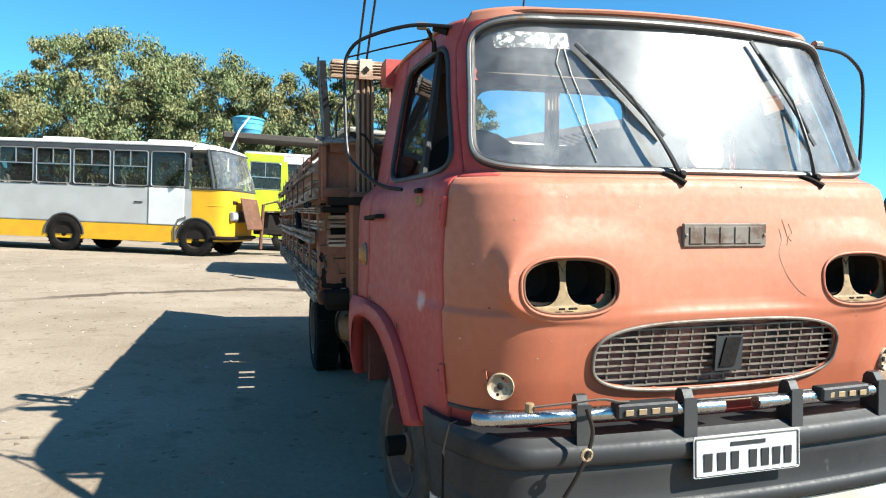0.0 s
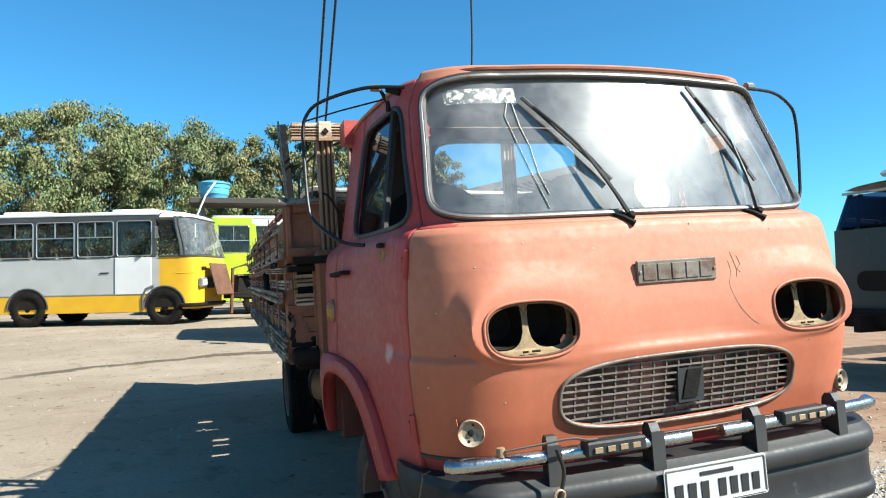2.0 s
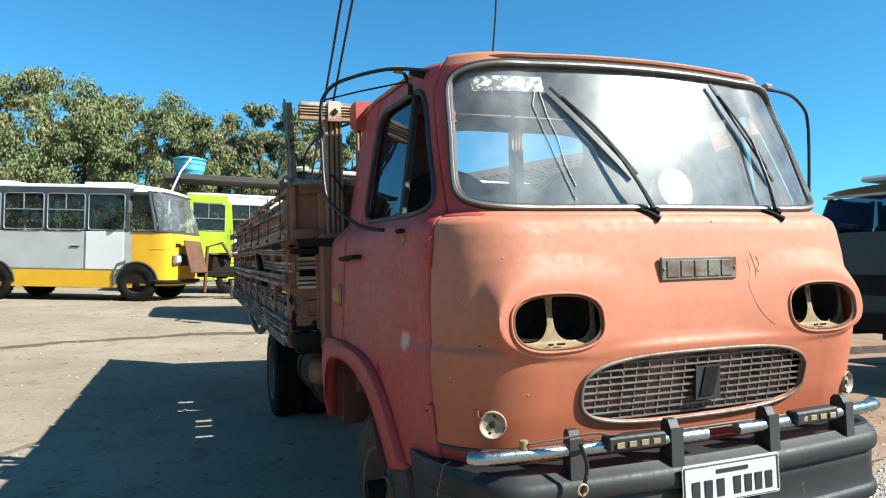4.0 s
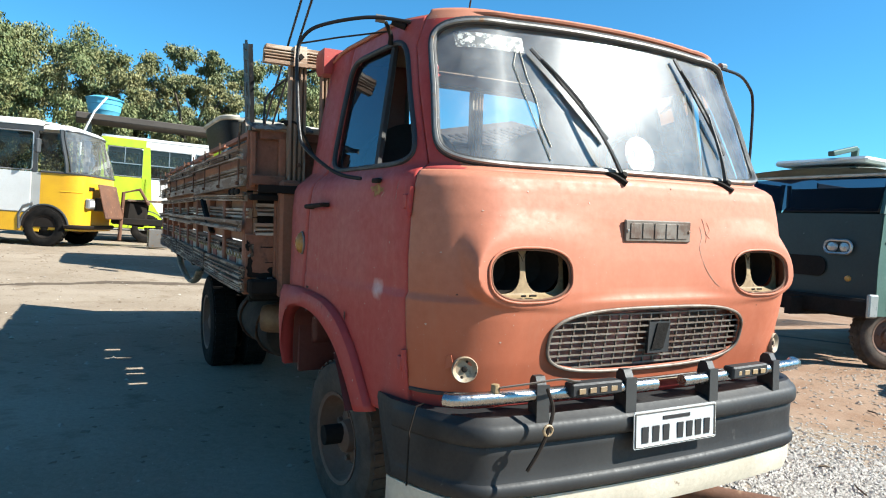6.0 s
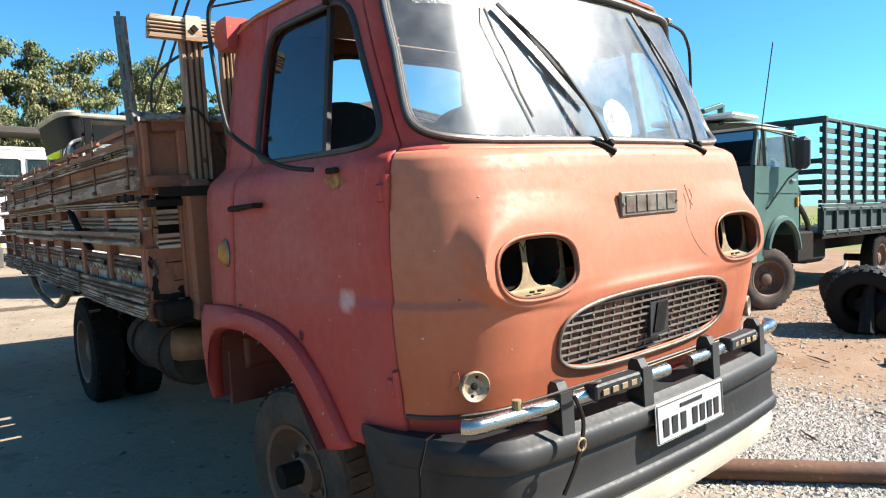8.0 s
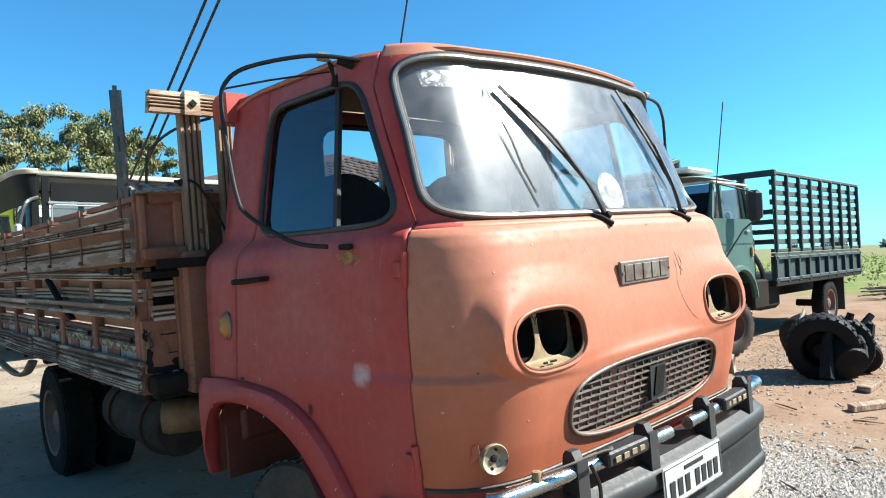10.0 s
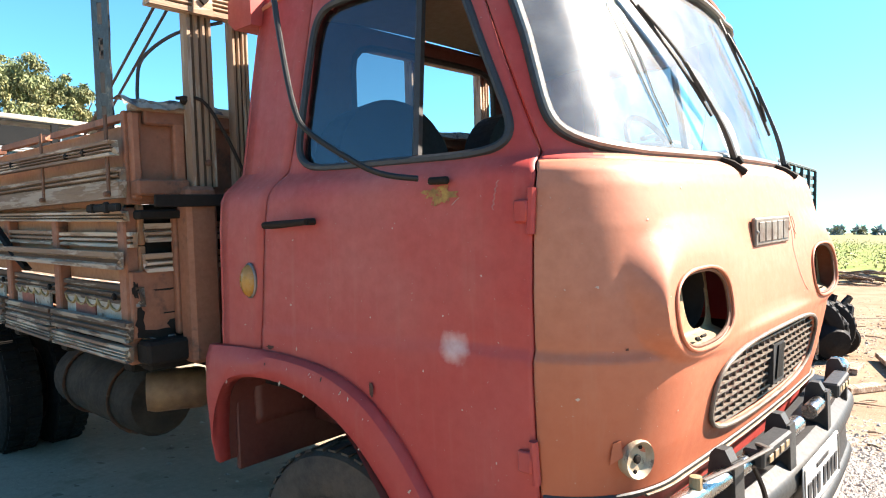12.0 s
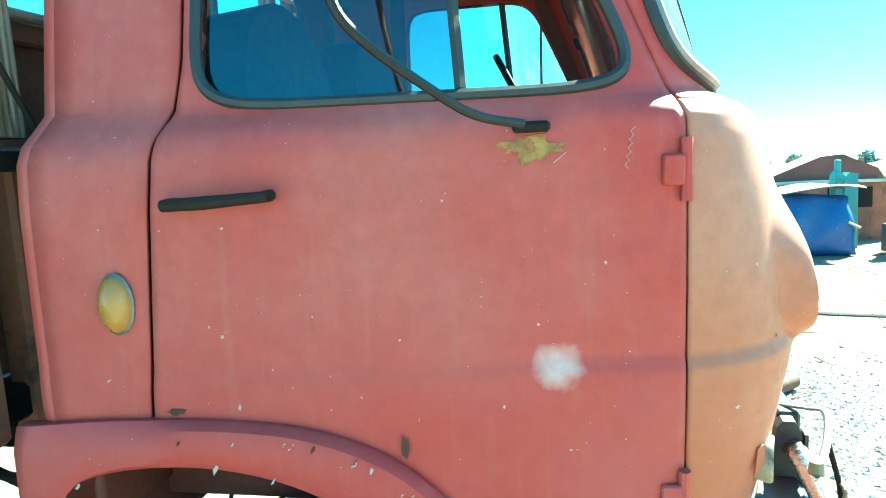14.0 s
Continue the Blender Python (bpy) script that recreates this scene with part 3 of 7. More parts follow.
rear_hole = oval_hole(0, REAR_WIN[1], REAR_WIN[0], REAR_WIN[2], 7.0, lambda x, z: Vector((x, CAB_BACK + 0.012, z)))
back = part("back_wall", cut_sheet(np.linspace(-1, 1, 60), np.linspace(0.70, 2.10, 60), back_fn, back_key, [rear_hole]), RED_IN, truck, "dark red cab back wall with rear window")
thicken(back, 0.02, 0)
part("rear_window_seal", Shape().tube([Vector((x, CAB_BACK + 0.006, z)) for x, z in oval_line(0, REAR_WIN[1], REAR_WIN[0], REAR_WIN[2], 7.0, 70)], 0.014, 6, closed=True), RUBBER, truck)

# fenders
for s in (-1, 1):
    def rail(line, n=40):
        pts = spline([(0, y, z) for y, z in line], 10)
        d = np.cumsum([0] + [(pts[i + 1] - pts[i]).length for i in range(len(pts) - 1)])
        want = np.linspace(0, d[-1], n)
        return [(float(np.interp(w, d, [p.y for p in pts])), float(np.interp(w, d, [p.z for p in pts]))) for w in want]

    o, i_ = rail(ARCH_OUT), rail(ARCH_IN)
    prof = [(0.0, -0.012), (0.0, 0.012), (0.1, 0.028), (0.4, 0.037), (0.8, 0.035), (0.97, 0.026), (1.0, 0.014), (1.0, -0.03)]
    verts, faces = [], []
    for (yo, zo), (yi, zi) in zip(o, i_):
        for t, out in prof:
            y, z = lerp(yo, yi, t), lerp(zo, zi, t)
            p = side_point(min(y, CAB_BACK), z, s, out)
            verts.append(Vector((p.x, p.y + max(0, y - CAB_BACK), p.z)))
    k = len(prof)
    for a in range(len(o) - 1):
        faces += [(a * k + b, (a + 1) * k + b, (a + 1) * k + b + 1, a * k + b + 1) for b in range(k - 1)]
    fender = part("fender", Shape().add(verts, faces), RED, truck, "flared red wheel arch with chipped edge", True)
    thicken(fender, 0.006, 0)
    # inner arch
    g = Shape()
    g.grid(lambda a, w, s=s: Vector((s * lerp(0.99, 0.66, w), *a)), [(y, z) for y, z in i_], np.linspace(0, 1, 4))
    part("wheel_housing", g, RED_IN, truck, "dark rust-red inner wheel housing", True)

    # sheet added and sized to the camera's view, hiding bright ground behind
    part("housing_skirt", Shape().grid(lambda y, w, s=s: Vector((s * 0.655, y, lerp(0.655, min(0.90, arch_top(y)) if 0.62 < y < 1.36 else 0.70, w))), np.linspace(0.60, 1.36, 16), np.linspace(0, 1, 3)), RED_IN, truck, "dark red sheet closing the wheel housing to view")
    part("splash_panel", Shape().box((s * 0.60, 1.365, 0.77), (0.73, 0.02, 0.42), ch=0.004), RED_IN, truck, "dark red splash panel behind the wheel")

# headlight bowls and rims
for s in (-1, 1):
    pts = [front_point(x, z, 0.003) for x, z in oval_line(s * POD_X, POD_Z, HL[0] + 0.003, HL[1] + 0.003, HL[2], 160)]
    hl = part("headlight_bezel", Shape().tube(pts, 0.0045, 8, closed=True), SALMON, truck, "empty twin headlight opening with chipped rim", True)
    rim = [front_point(x, z, -0.006) for x, z in oval_line(s * POD_X, POD_Z, HL[0] - 0.004, HL[1] - 0.004, HL[2], 160)]
    g = Shape().tube(rim, 0.005, 6, closed=True)
    part("inner_rim", g, RUST, hl, "rusty brown inner rim", True)
    # plate with two round holes, set back
    def plate(a, b, s=s):
        x, z = s * POD_X + a * HL[0] * 1.05, POD_Z + b * HL[1] * 1.05
        y = front_point(x, z).y + lerp(0.006, 0.060, smooth01((b + 1.0) / 0.28))
        return Vector((x, y, z))

    def pk(a, b, s=s):
        return s * POD_X + a * HL[0] * 1.05, POD_Z + b * HL[1] * 1.05

    ph = [oval_hole(s * POD_X + q * 0.0815, POD_Z + 0.024, 0.071, 0.090, 2.7, lambda x, z, s=s: plate((x - s * POD_X) / HL[0] / 1.05, (z - POD_Z) / HL[1] / 1.05)) for q in (-1, 1)]
    pl = part("lamp_plate", cut_sheet(np.linspace(-1, 1, 60), np.linspace(-1, 1, 40), plate, pk, ph), LAMP_PLATE, hl, "bare rusty ochre lamp mounting plate")
    thicken(pl, 0.003, 0)
    for q in (-1, 1):
        m = pose(s * POD_X + q * 0.074, POD_Y + 0.060, POD_Z + 0.015, -90, 0, 0)
        bowl = Shape().lathe([(0.080, 0.006), (0.074, 0.05), (0.06, 0.09), (0.02, 0.11), (0.002, 0.112)], m, 24)
        part("lamp_bowl", bowl, DARK_IRON, hl, "black empty lamp bowl", True)
    slot = Shape()
    for q, w in ((-0.025, 0.02), (0.012, 0.03)):
        slot.box((s * POD_X + q, front_point(s * POD_X, POD_Z).y + 0.012, POD_Z - 0.07), (w, 0.006, 0.007), ch=0.002)
    part("bracket_slot", slot, DARK_IRON, hl)
    bk = Shape().box((s * POD_X, 0.19, POD_Z), (0.40, 0.004, 0.24))
    part("lamp_backing", bk, DARK_IRON, hl)

# grille
grille_rim = [front_point(x, z, 0.006) for x, z in oval_line(0, GRZ, GR[0] + 0.006, GR[1] + 0.006, GR[2], 200)]
grille = part("grille_surround", Shape().tube(grille_rim, 0.0062, 8, closed=True), TRIM_METAL, truck, "oval grey metal grille with rectangular mesh", True)
part("radiator", Shape().grid(lambda a, b: Vector((a * 0.46, front_point(a * 0.46, GRZ).y + 0.05, GRZ + b * 0.11)), np.linspace(-1, 1, 20), (-1, 0, 1)), RADIATOR, grille, "dusty pink radiator panel behind")
rng = random.Random(4)


def grille_half(z):
    q = 1 - abs((z - GRZ) / GR[1]) ** GR[2]
    return GR[0] * max(q, 0) ** (1 / GR[2])


divider_mesh = Shape().box((0, 0, 0), (0.0058, 0.008, 0.024)).mesh("divider")
for i in range(9):
    z = GRZ + (i - 4) * 0.0236
    h = grille_half(z) - 0.002
    g = Shape()
    for j in range(24):
        x0, x1 = lerp(-h, h, j / 24), lerp(-h, h, (j + 1) / 24)
        p, q = front_point(x0, z), front_point(x1, z)
        g.add([p + Vector((0, o, d)) for o, d in ((0.002, -0.0027), (0.014, -0.0027), (0.014, 0.0027), (0.002, 0.0027))] + [q + Vector((0, o, d)) for o, d in ((0.002, -0.0027), (0.014, -0.0027), (0.014, 0.0027), (0.002, 0.0027))], [(0, 1, 5, 4), (1, 2, 6, 5), (2, 3, 7, 6), (3, 0, 4, 7)])
    part("grille_bar", g, TRIM_METAL, grille)
    if i < 8:
        zz = z + 0.0116
        hh = min(grille_half(z), grille_half(z + 0.0232))
        x = -0.4655
        while x < 0.47:
            if abs(x) < hh:
                dv = part("grille_divider", divider_mesh, TRIM_METAL, grille)
                dv.location = (x, front_point(x, zz).y + 0.009, zz)
            x += 0.049
emblem = Shape().prism([(-0.055, -0.058), (0.05, -0.058), (0.055, 0.058), (-0.05, 0.058)], 0.014, pose(0.02, front_point(0, GRZ).y + 0.004, GRZ + 0.002, 90, 0, 0))
em = part("emblem", emblem, BUMPER, truck, "black slanted maker emblem without lettering")
part("emblem_face", Shape().prism([(-0.04, -0.045), (0.018, -0.045), (0.045, 0.05), (-0.013, 0.05)], 0.006, pose(0.02, front_point(0, GRZ).y - 0.009, GRZ + 0.004, 90, 0, 0)), TYRE, em)

# maker's plate on the nose, left without lettering
bz = 1.308
bp = Shape()
bp.box((0.007, front_point(0, bz).y - 0.006, bz), (0.326, 0.014, 0.08), ch=0.004)
badge = part("nameplate", bp, TRIM_METAL, truck, "dark grey metal nameplate with raised segments")
for i in range(5):
    x = 0.007 + (i - 2) * 0.058
    part("segment", Shape().box((x, front_point(0, bz).y - 0.0145, bz), (0.05, 0.004, 0.056), ch=0.0015), TRIM_METAL, badge)
for x in (-0.145, 0.159):
    part("rivet", Shape().lathe([(0.006, 0), (0.005, 0.004), (0.0, 0.005)], pose(x, front_point(0, bz).y - 0.013, bz, 90, 0, 0), 10), GREY_METAL, badge)

# turn lamps low on the corners, glass gone
for s in (-1, 1):
    c = front_point(s * 0.763, 0.838)
    n = (front_point(s * 0.763, 0.838, 0.01) - c).normalized()
    m = Matrix.Translation(c - n * 0.003) @ Vector((n.x * 0.55, n.y, n.z)).to_track_quat("Z", "Y").to_matrix().to_4x4()
    tl = part("turn_lamp", Shape().lathe([(0.038, -0.02), (0.043, 0.006), (0.044, 0.016), (0.041, 0.021), (0.037, 0.018), (0.028, 0.009), (0.0, 0.007)], m, 28), LAMP_CREAM, truck, "broken round cream turn lamp without lens", True)
    part("bulb_socket", Shape().lathe([(0.010, 0.004), (0.010, 0.012), (0.006, 0.014), (0.0, 0.014)], m, 12), DARK_IRON, tl)
    for q in (-0.026, 0.026):
        part("screw", Shape().lathe([(0.005, 0.010), (0.004, 0.014), (0.0, 0.014)], m @ Matrix.Translation((q * 0.3, q, 0)), 8), DARK_IRON, tl)
    flap = front_point(s * 0.808, 0.862, 0.004)
    part("torn_flap", Shape().prism([(-0.012, -0.03), (0.018, -0.012), (0.012, 0.022), (-0.004, 0.018)], 0.003, Matrix.Translation(flap) @ pose(0, 0, 0, 90, 0, s * 52)), SALMON, tl)
    if s < 0:
        sl = side_point(1.175, 1.198, s, 0.0)
        m2 = Matrix.Translation(sl) @ Vector((-1, -0.1, 0)).to_track_quat("Z", "Y").to_matrix().to_4x4() @ Matrix.Diagonal((0.58, 1.0, 1.0, 1.0))
        lampbody = part("side_lamp", Shape().lathe([(0.05, 0.0), (0.05, 0.008), (0.042, 0.02), (0.025, 0.03), (0.0, 0.034)], m2 @ pose(0, 0, 0, 0, 0, 0), 24), AMBER, truck, "oval amber side marker lamp", True)
        part("lamp_rim", Shape().lathe([(0.053, 0.0), (0.054, 0.006), (0.049, 0.01)], m2, 24), GREY_METAL, lampbody, smooth=True)

# lower valance and seam under the nose
part("valance", Shape().grid(lambda t, z: cab_point(t * 1.9, z, -0.014), np.linspace(-1, 1, 61), np.linspace(0.585, 0.754, 6)), RED, truck, "rusty red valance behind the bumper", True)
part("rubber_seam", Shape().tube([cab_point(t * 1.72, 0.748, -0.004) for t in np.linspace(-1, 1, 61)], 0.010, 6), RUBBER, truck)
# pale tube along the lower lip, its bright highlight put into the colour
part("lower_lip", Shape().tube([cab_point(t * 1.25, 0.744, 0.012) for t in np.linspace(-1, 1, 61)], 0.006, 6, flat=0.5), LAMP_CREAM, truck, "bent lip under the nose, pale for its highlight")


# paint damage: thin flakes lying on the skin
def flake(points, mat_, parent, name="paint_chip"):
    c = sum(points, Vector()) / len(points)
    return part(name, Shape().add([c, *points], [(0, i + 1, (i + 1) % len(points) + 1) for i in range(len(points))]), mat_, parent)


def side_flake(y, z, ry, rz, mat_, seed, n=11, out=0.0016, name="paint_chip"):
    r = random.Random(seed)
    pts = []
    for i in range(n):
        t, k = 2 * math.pi * i / n, r.uniform(0.55, 1.15)
        pts.append(side_point(y + ry * k * math.cos(t), z + rz * k * math.sin(t), -1, out))
    return flake(pts, mat_, doors[0], name)


OCHRE = pbr("bare_ochre_patch", (0.46, 0.27, 0.06), (0.24, 0.12, 0.04), rough=0.8, big=40, wear=(0.38, 0.06, 0.045), wear_at=(0.5, 0.6), wear_scale=60)
CHIP = pbr("bare_primer", (0.62, 0.50, 0.42), (0.5, 0.38, 0.3), rough=0.8, bump=0)
GOUGE = pbr("dark_gouge", (0.10, 0.04, 0.025), rough=0.9, bump=0)
side_flake(0.475, 1.428, 0.056, 0.024, OCHRE, 1, 22, 0.002)
for k, (y, z, w, h) in enumerate(((0.985, 1.30, 0.006, 0.004), (1.00, 1.115, 0.008, 0.006), (0.98, 0.99, 0.006, 0.010), (0.47, 1.12, 0.005, 0.004), (0.70, 1.10, 0.004, 0.004), (0.36, 1.22, 0.004, 0.005), (0.62, 1.33, 0.004, 0.004), (0.53, 0.98, 0.004, 0.006), (0.42, 0.90, 0.005, 0.004), (0.33, 0.79, 0.004, 0.008), (1.04, 0.92, 0.004, 0.005))):
    side_flake(y, z + 0.02, w * 0.6, h * 0.6, CHIP, 30 + k)
# dents drawn as flat dark flakes, their shade put into the colour
side_flake(0.70, 0.930, 0.008, 0.026, GOUGE, 61, 12, 0.006, "dent")
side_flake(1.09, 1.005, 0.018, 0.006, GOUGE, 62, 12, 0.003, "dent")
part("scratches", Shape().tube([side_point(0.42 + 0.01 * i, 1.42 - 0.008 * i, -1, 0.001) for i in range(3)], 0.0008, 4).tube([side_point(0.312 + 0.006 * (i % 2) + 0.0012 * i, 1.455 - 0.0065 * i, -1, 0.0008) for i in range(11)], 0.0006, 4), CHIP, doors[0])
for k, pts in enumerate((((0.235, 1.33), (0.24, 1.29), (0.225, 1.24), (0.25, 1.17), (0.29, 1.12), (0.32, 1.10)), ((0.25, 1.36), (0.265, 1.30), (0.258, 1.27)), ((0.275, 1.345), (0.285, 1.315), (0.27, 1.30), (0.28, 1.285)))):
    part("scratch", Shape().tube(spline([front_point(x, z, 0.0008) for x, z in pts], 5), 0.0007 if k else 0.0009, 4), GOUGE if k else CHIP, front_panel)
for k, (x, z) in enumerate(((-0.80, 1.085), (-0.72, 1.36), (-0.55, 1.43), (-0.33, 0.98), (0.46, 1.44), (0.10, 1.47), (-0.66, 0.93), (-0.84, 1.22), (-0.3, 1.40), (0.38, 1.33), (0.55, 1.02), (-0.87, 0.98))):
    r = random.Random(80 + k)
    pts = [front_point(x + 0.0032 * r.uniform(0.4, 1.3) * math.cos(t), z + 0.0032 * r.uniform(0.4, 1.3) * math.sin(t), 0.0015) for t in np.linspace(0, 2 * math.pi, 9)[:-1]]
    flake(pts, CHIP if k % 5 else GOUGE, front_panel)
fo, fi = spline([(0, y, z) for y, z in ARCH_OUT], 10), spline([(0, y, z) for y, z in ARCH_IN], 10)
for k in range(20):
    r = random.Random(200 + k)
    t = r.uniform(0.25, 0.97)
    po, pi_ = fo[int(t * (len(fo) - 1))], fi[int(t * (len(fi) - 1))]
    q = po.lerp(pi_, r.choice((0.12, 0.2, 0.35, 0.9, 0.95)))
    w = r.uniform(0.002, 0.006)
    c = side_point(q.y, q.z, -1, 0.0385)
    pts = [c + Vector((0.0, w * r.uniform(0.4, 1.5) * math.cos(a + 0.8), w * r.uniform(0.5, 1.9) * math.sin(a))) for a in np.linspace(0, 2 * math.pi, 8)[:-1]]
    flake(pts, CHIP if k % 6 else GOUGE, truck)

# dark strips added behind the door gaps, standing in for the seams' shade
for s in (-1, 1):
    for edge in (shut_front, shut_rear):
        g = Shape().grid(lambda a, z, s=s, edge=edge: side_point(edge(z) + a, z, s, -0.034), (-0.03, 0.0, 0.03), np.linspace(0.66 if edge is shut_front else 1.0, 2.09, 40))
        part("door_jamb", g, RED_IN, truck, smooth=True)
    vent = Shape().prism([(0.0, -0.05), (0.10, -0.05), (0.135, -0.02), (0.135, 0.045), (0.10, 0.07), (0.0, 0.07)], 0.09, pose(s * 0.84 - 0.045, CAB_BACK - 0.035, 2.055, 90, 0, 90))
    part("roof_vent", vent, RED, truck, "small red roof vent cowl")
# cracks in the glass
for pts in (((-0.465, 1.97), (-0.49, 1.90), (-0.47, 1.80), (-0.445, 1.70), (-0.42, 1.62), (-0.40, 1.55)), ((-0.455, 1.96), (-0.445, 1.86), (-0.425, 1.78), (-0.415, 1.68), (-0.39, 1.60))):
    part("glass_crack", Shape().tube([front_point(x, z, -0.003) for x, z in pts], 0.0022, 4), CREAM, truck)


# bumper


def bumper_line(x, lift=0.0):
    """The bumper's plan: a shallow bow with rounded ends."""
    a = abs(x)
    y = -0.115 + 0.05 * (a / 0.8) ** 2
    if a > 0.70:
        y += 0.30 * ((a - 0.70) / 0.23) ** 2.4
    return y


def bumper_strip(z0, z1, prof, name, mat, label):
    xs_ = np.concatenate([np.linspace(-0.93, -0.70, 10), np.linspace(-0.66, 0.66, 15), np.linspace(0.70, 0.93, 10)])
    g = Shape()
    rows = []
    for x in xs_:
        y = bumper_line(x)
        rows.append([Vector((x, y + o, lerp(z0, z1, t))) for t, o in prof])
    k = len(prof)
    faces = [(i * k + j, (i + 1) * k + j, (i + 1) * k + (j + 1) % k, i * k + (j + 1) % k) for i in range(len(rows) - 1) for j in range(k)]
    faces += [tuple(range(k)), tuple((len(rows) - 1) * k + j for j in range(k))]
    g.add([p for r in rows for p in r], faces)
    return part(name, g, mat, truck, label, True)


top_roll = [(0.80 + 0.135 * math.cos(a), 0.012 - 0.022 * math.sin(a)) for a in np.linspace(math.pi * 1.12, 0.12, 11)]
low_roll = [(0.12 - 0.10 * math.cos(a), 0.014 - 0.018 * math.sin(a)) for a in np.linspace(0.15, math.pi * 0.93, 9)]
hollow = [(t, 0.012 + 0.004 * math.sin(math.pi * (t - 0.22) / 0.44)) for t in np.linspace(0.26, 0.62, 6)]
bumper = bumper_strip(0.43, 0.70, [(0, 0.05)] + low_roll + hollow + [(t - 0.0, o) for t, o in top_roll] + [(1.0, 0.03), (1.0, 0.14), (0.92, 0.15), (0.1, 0.06)], "bumper", BUMPER, "scuffed black steel bumper with rolled ridges")
bumper_strip(0.33, 0.428, [(0, 0.05), (0.0, 0.03), (0.5, 0.015), (1.0, 0.018), (1.0, 0.045)], "bumper_skirt", CREAM, "dirty cream lower bumper edge")
# number plate, its writing kept as bars
PLATE_WHITE = pbr("plate_grey_paint", (0.62, 0.63, 0.62), (0.55, 0.55, 0.53), rough=0.45, bump=0.02)
INK = pbr("black_ink", (0.03, 0.03, 0.032), rough=0.5, bump=0.0)
plate_m = pose(0.0, bumper_line(0) - 0.018, 0.622, 90 - 2, 0, 0)
number_plate = part("number_plate", Shape().prism(rounded(0.20, 0.065, 0.008, 3), 0.003, plate_m), PLATE_WHITE, truck, "pale grey number plate with dark bars")
rimline = [plate_m @ Vector((x, y, 0.004)) for x, y in rounded(0.193, 0.058, 0.006, 3)]
part("plate_rim", Shape().tube(rimline, 0.003, 5, closed=True), GREY_METAL, number_plate)
for cx, w in [(-0.135, 0.03), (-0.085, 0.03), (-0.036, 0.028), (0.032, 0.028), (0.078, 0.028), (0.122, 0.028), (0.166, 0.028)]:
    part("bar", Shape().box(plate_m @ Vector((cx - 0.014, -0.018, 0.004)), (w, 0.004, 0.056)), INK, number_plate)
part("bar", Shape().box(plate_m @ Vector((0.0, 0.034, 0.004)), (0.13, 0.004, 0.012)), INK, number_plate)

# chrome over-rider tubes on clamps
BAR_Z = 0.765


def bar_path(x0, x1, n=10):
    return [Vector((x, -0.085 + 0.05 * (x / 0.8) ** 2, BAR_Z)) for x in np.linspace(x0, x1, n)]


part("chrome_bar", Shape().tube([Vector((-0.868, -0.005, BAR_Z)), Vector((-0.855, -0.022, BAR_Z))] + bar_path(-0.83, -0.06, 16), 0.022, 14), CHROME, bumper, "chipped chrome bumper tube", True)
part("chrome_bar", Shape().tube(bar_path(0.07, 0.77, 16) + [Vector((0.80, -0.028, BAR_Z)), Vector((0.815, 0.0, BAR_Z))], 0.022, 14), CHROME, bumper, "chipped chrome bumper tube", True)
clamp_shape = Shape()
clamp_shape.prism([(-0.034, -0.03), (0.03, -0.03), (0.034, 0.02), (0.024, 0.10), (0.012, 0.115), (-0.012, 0.115), (-0.026, 0.09), (-0.034, 0.02)], 0.034, pose(-0.017, 0, 0, 90, 0, 90))
clamp_shape.prism([(-0.040, -0.03), (-0.033, -0.03), (-0.030, 0.09), (-0.037, 0.09)], 0.046, pose(-0.023, 0, 0, 90, 0, 90))
clamp_mesh = clamp_shape.mesh("clamp")
for x in (-0.545, -0.19, 0.215, 0.60):
    c = part("clamp", clamp_mesh, RUBBER, bumper)
    c.matrix_local = pose(x, -0.072 + 0.05 * (x / 0.8) ** 2, BAR_Z - 0.055, 0, 0, 4 * x * 3)
GOLD = pbr("worn_gilt", (0.42, 0.30, 0.16), (0.30, 0.21, 0.12), rough=0.5)
for x0 in (-0.345, 0.415):
    box = part("pad", Shape().box((x0, -0.098 + 0.05 * (x0 / 0.8) ** 2, BAR_Z + 0.012), (0.21, 0.05, 0.046), Euler((0, 0, 0.12 * x0)).to_matrix(), 0.006), BUMPER, truck, "black plastic pad with plain gilt bars")
    for i in range(4):
        part("bar", Shape().box((x0 + (i - 1.5) * 0.045, -0.1245 + 0.05 * (x0 / 0.8) ** 2, BAR_Z + 0.010), (0.028, 0.004, 0.018), ch=0.001), GOLD, box)
# end stays, loose wire and ring
part("bumper_stay", Shape().tube([(-0.90, 0.075, 0.735), (-0.925, 0.08, 0.725), (-0.938, 0.10, 0.64), (-0.938, 0.11, 0.46)], [0.006, 0.010, 0.011, 0.011], 6, flat=0.3), DARK_IRON, bumper)
wire = spline([(-0.70, -0.06, 0.80), (-0.62, -0.10, 0.815), (-0.52, -0.135, 0.83), (-0.46, -0.12, 0.815), (-0.40, -0.08, 0.80)], 6)
part("strap", Shape().tube(wire, 0.009, 6, flat=0.4), GREY_METAL, bumper, "bent metal strap over the chrome bar")
wire = spline([(-0.56, -0.12, 0.80), (-0.55, -0.14, 0.74), (-0.57, -0.15, 0.68), (-0.60, -0.15, 0.62), (-0.64, -0.14, 0.55)], 6)
part("rope", Shape().tube(wire, 0.006, 6), DARK_IRON, bumper)
part("ring", Shape().tube([(-0.575 + 0.016 * math.cos(t), -0.152, 0.675 + 0.016 * math.sin(t)) for t in np.linspace(0, 2 * math.pi, 14)[:-1]], 0.005, 6, closed=True), GOLD, bumper)

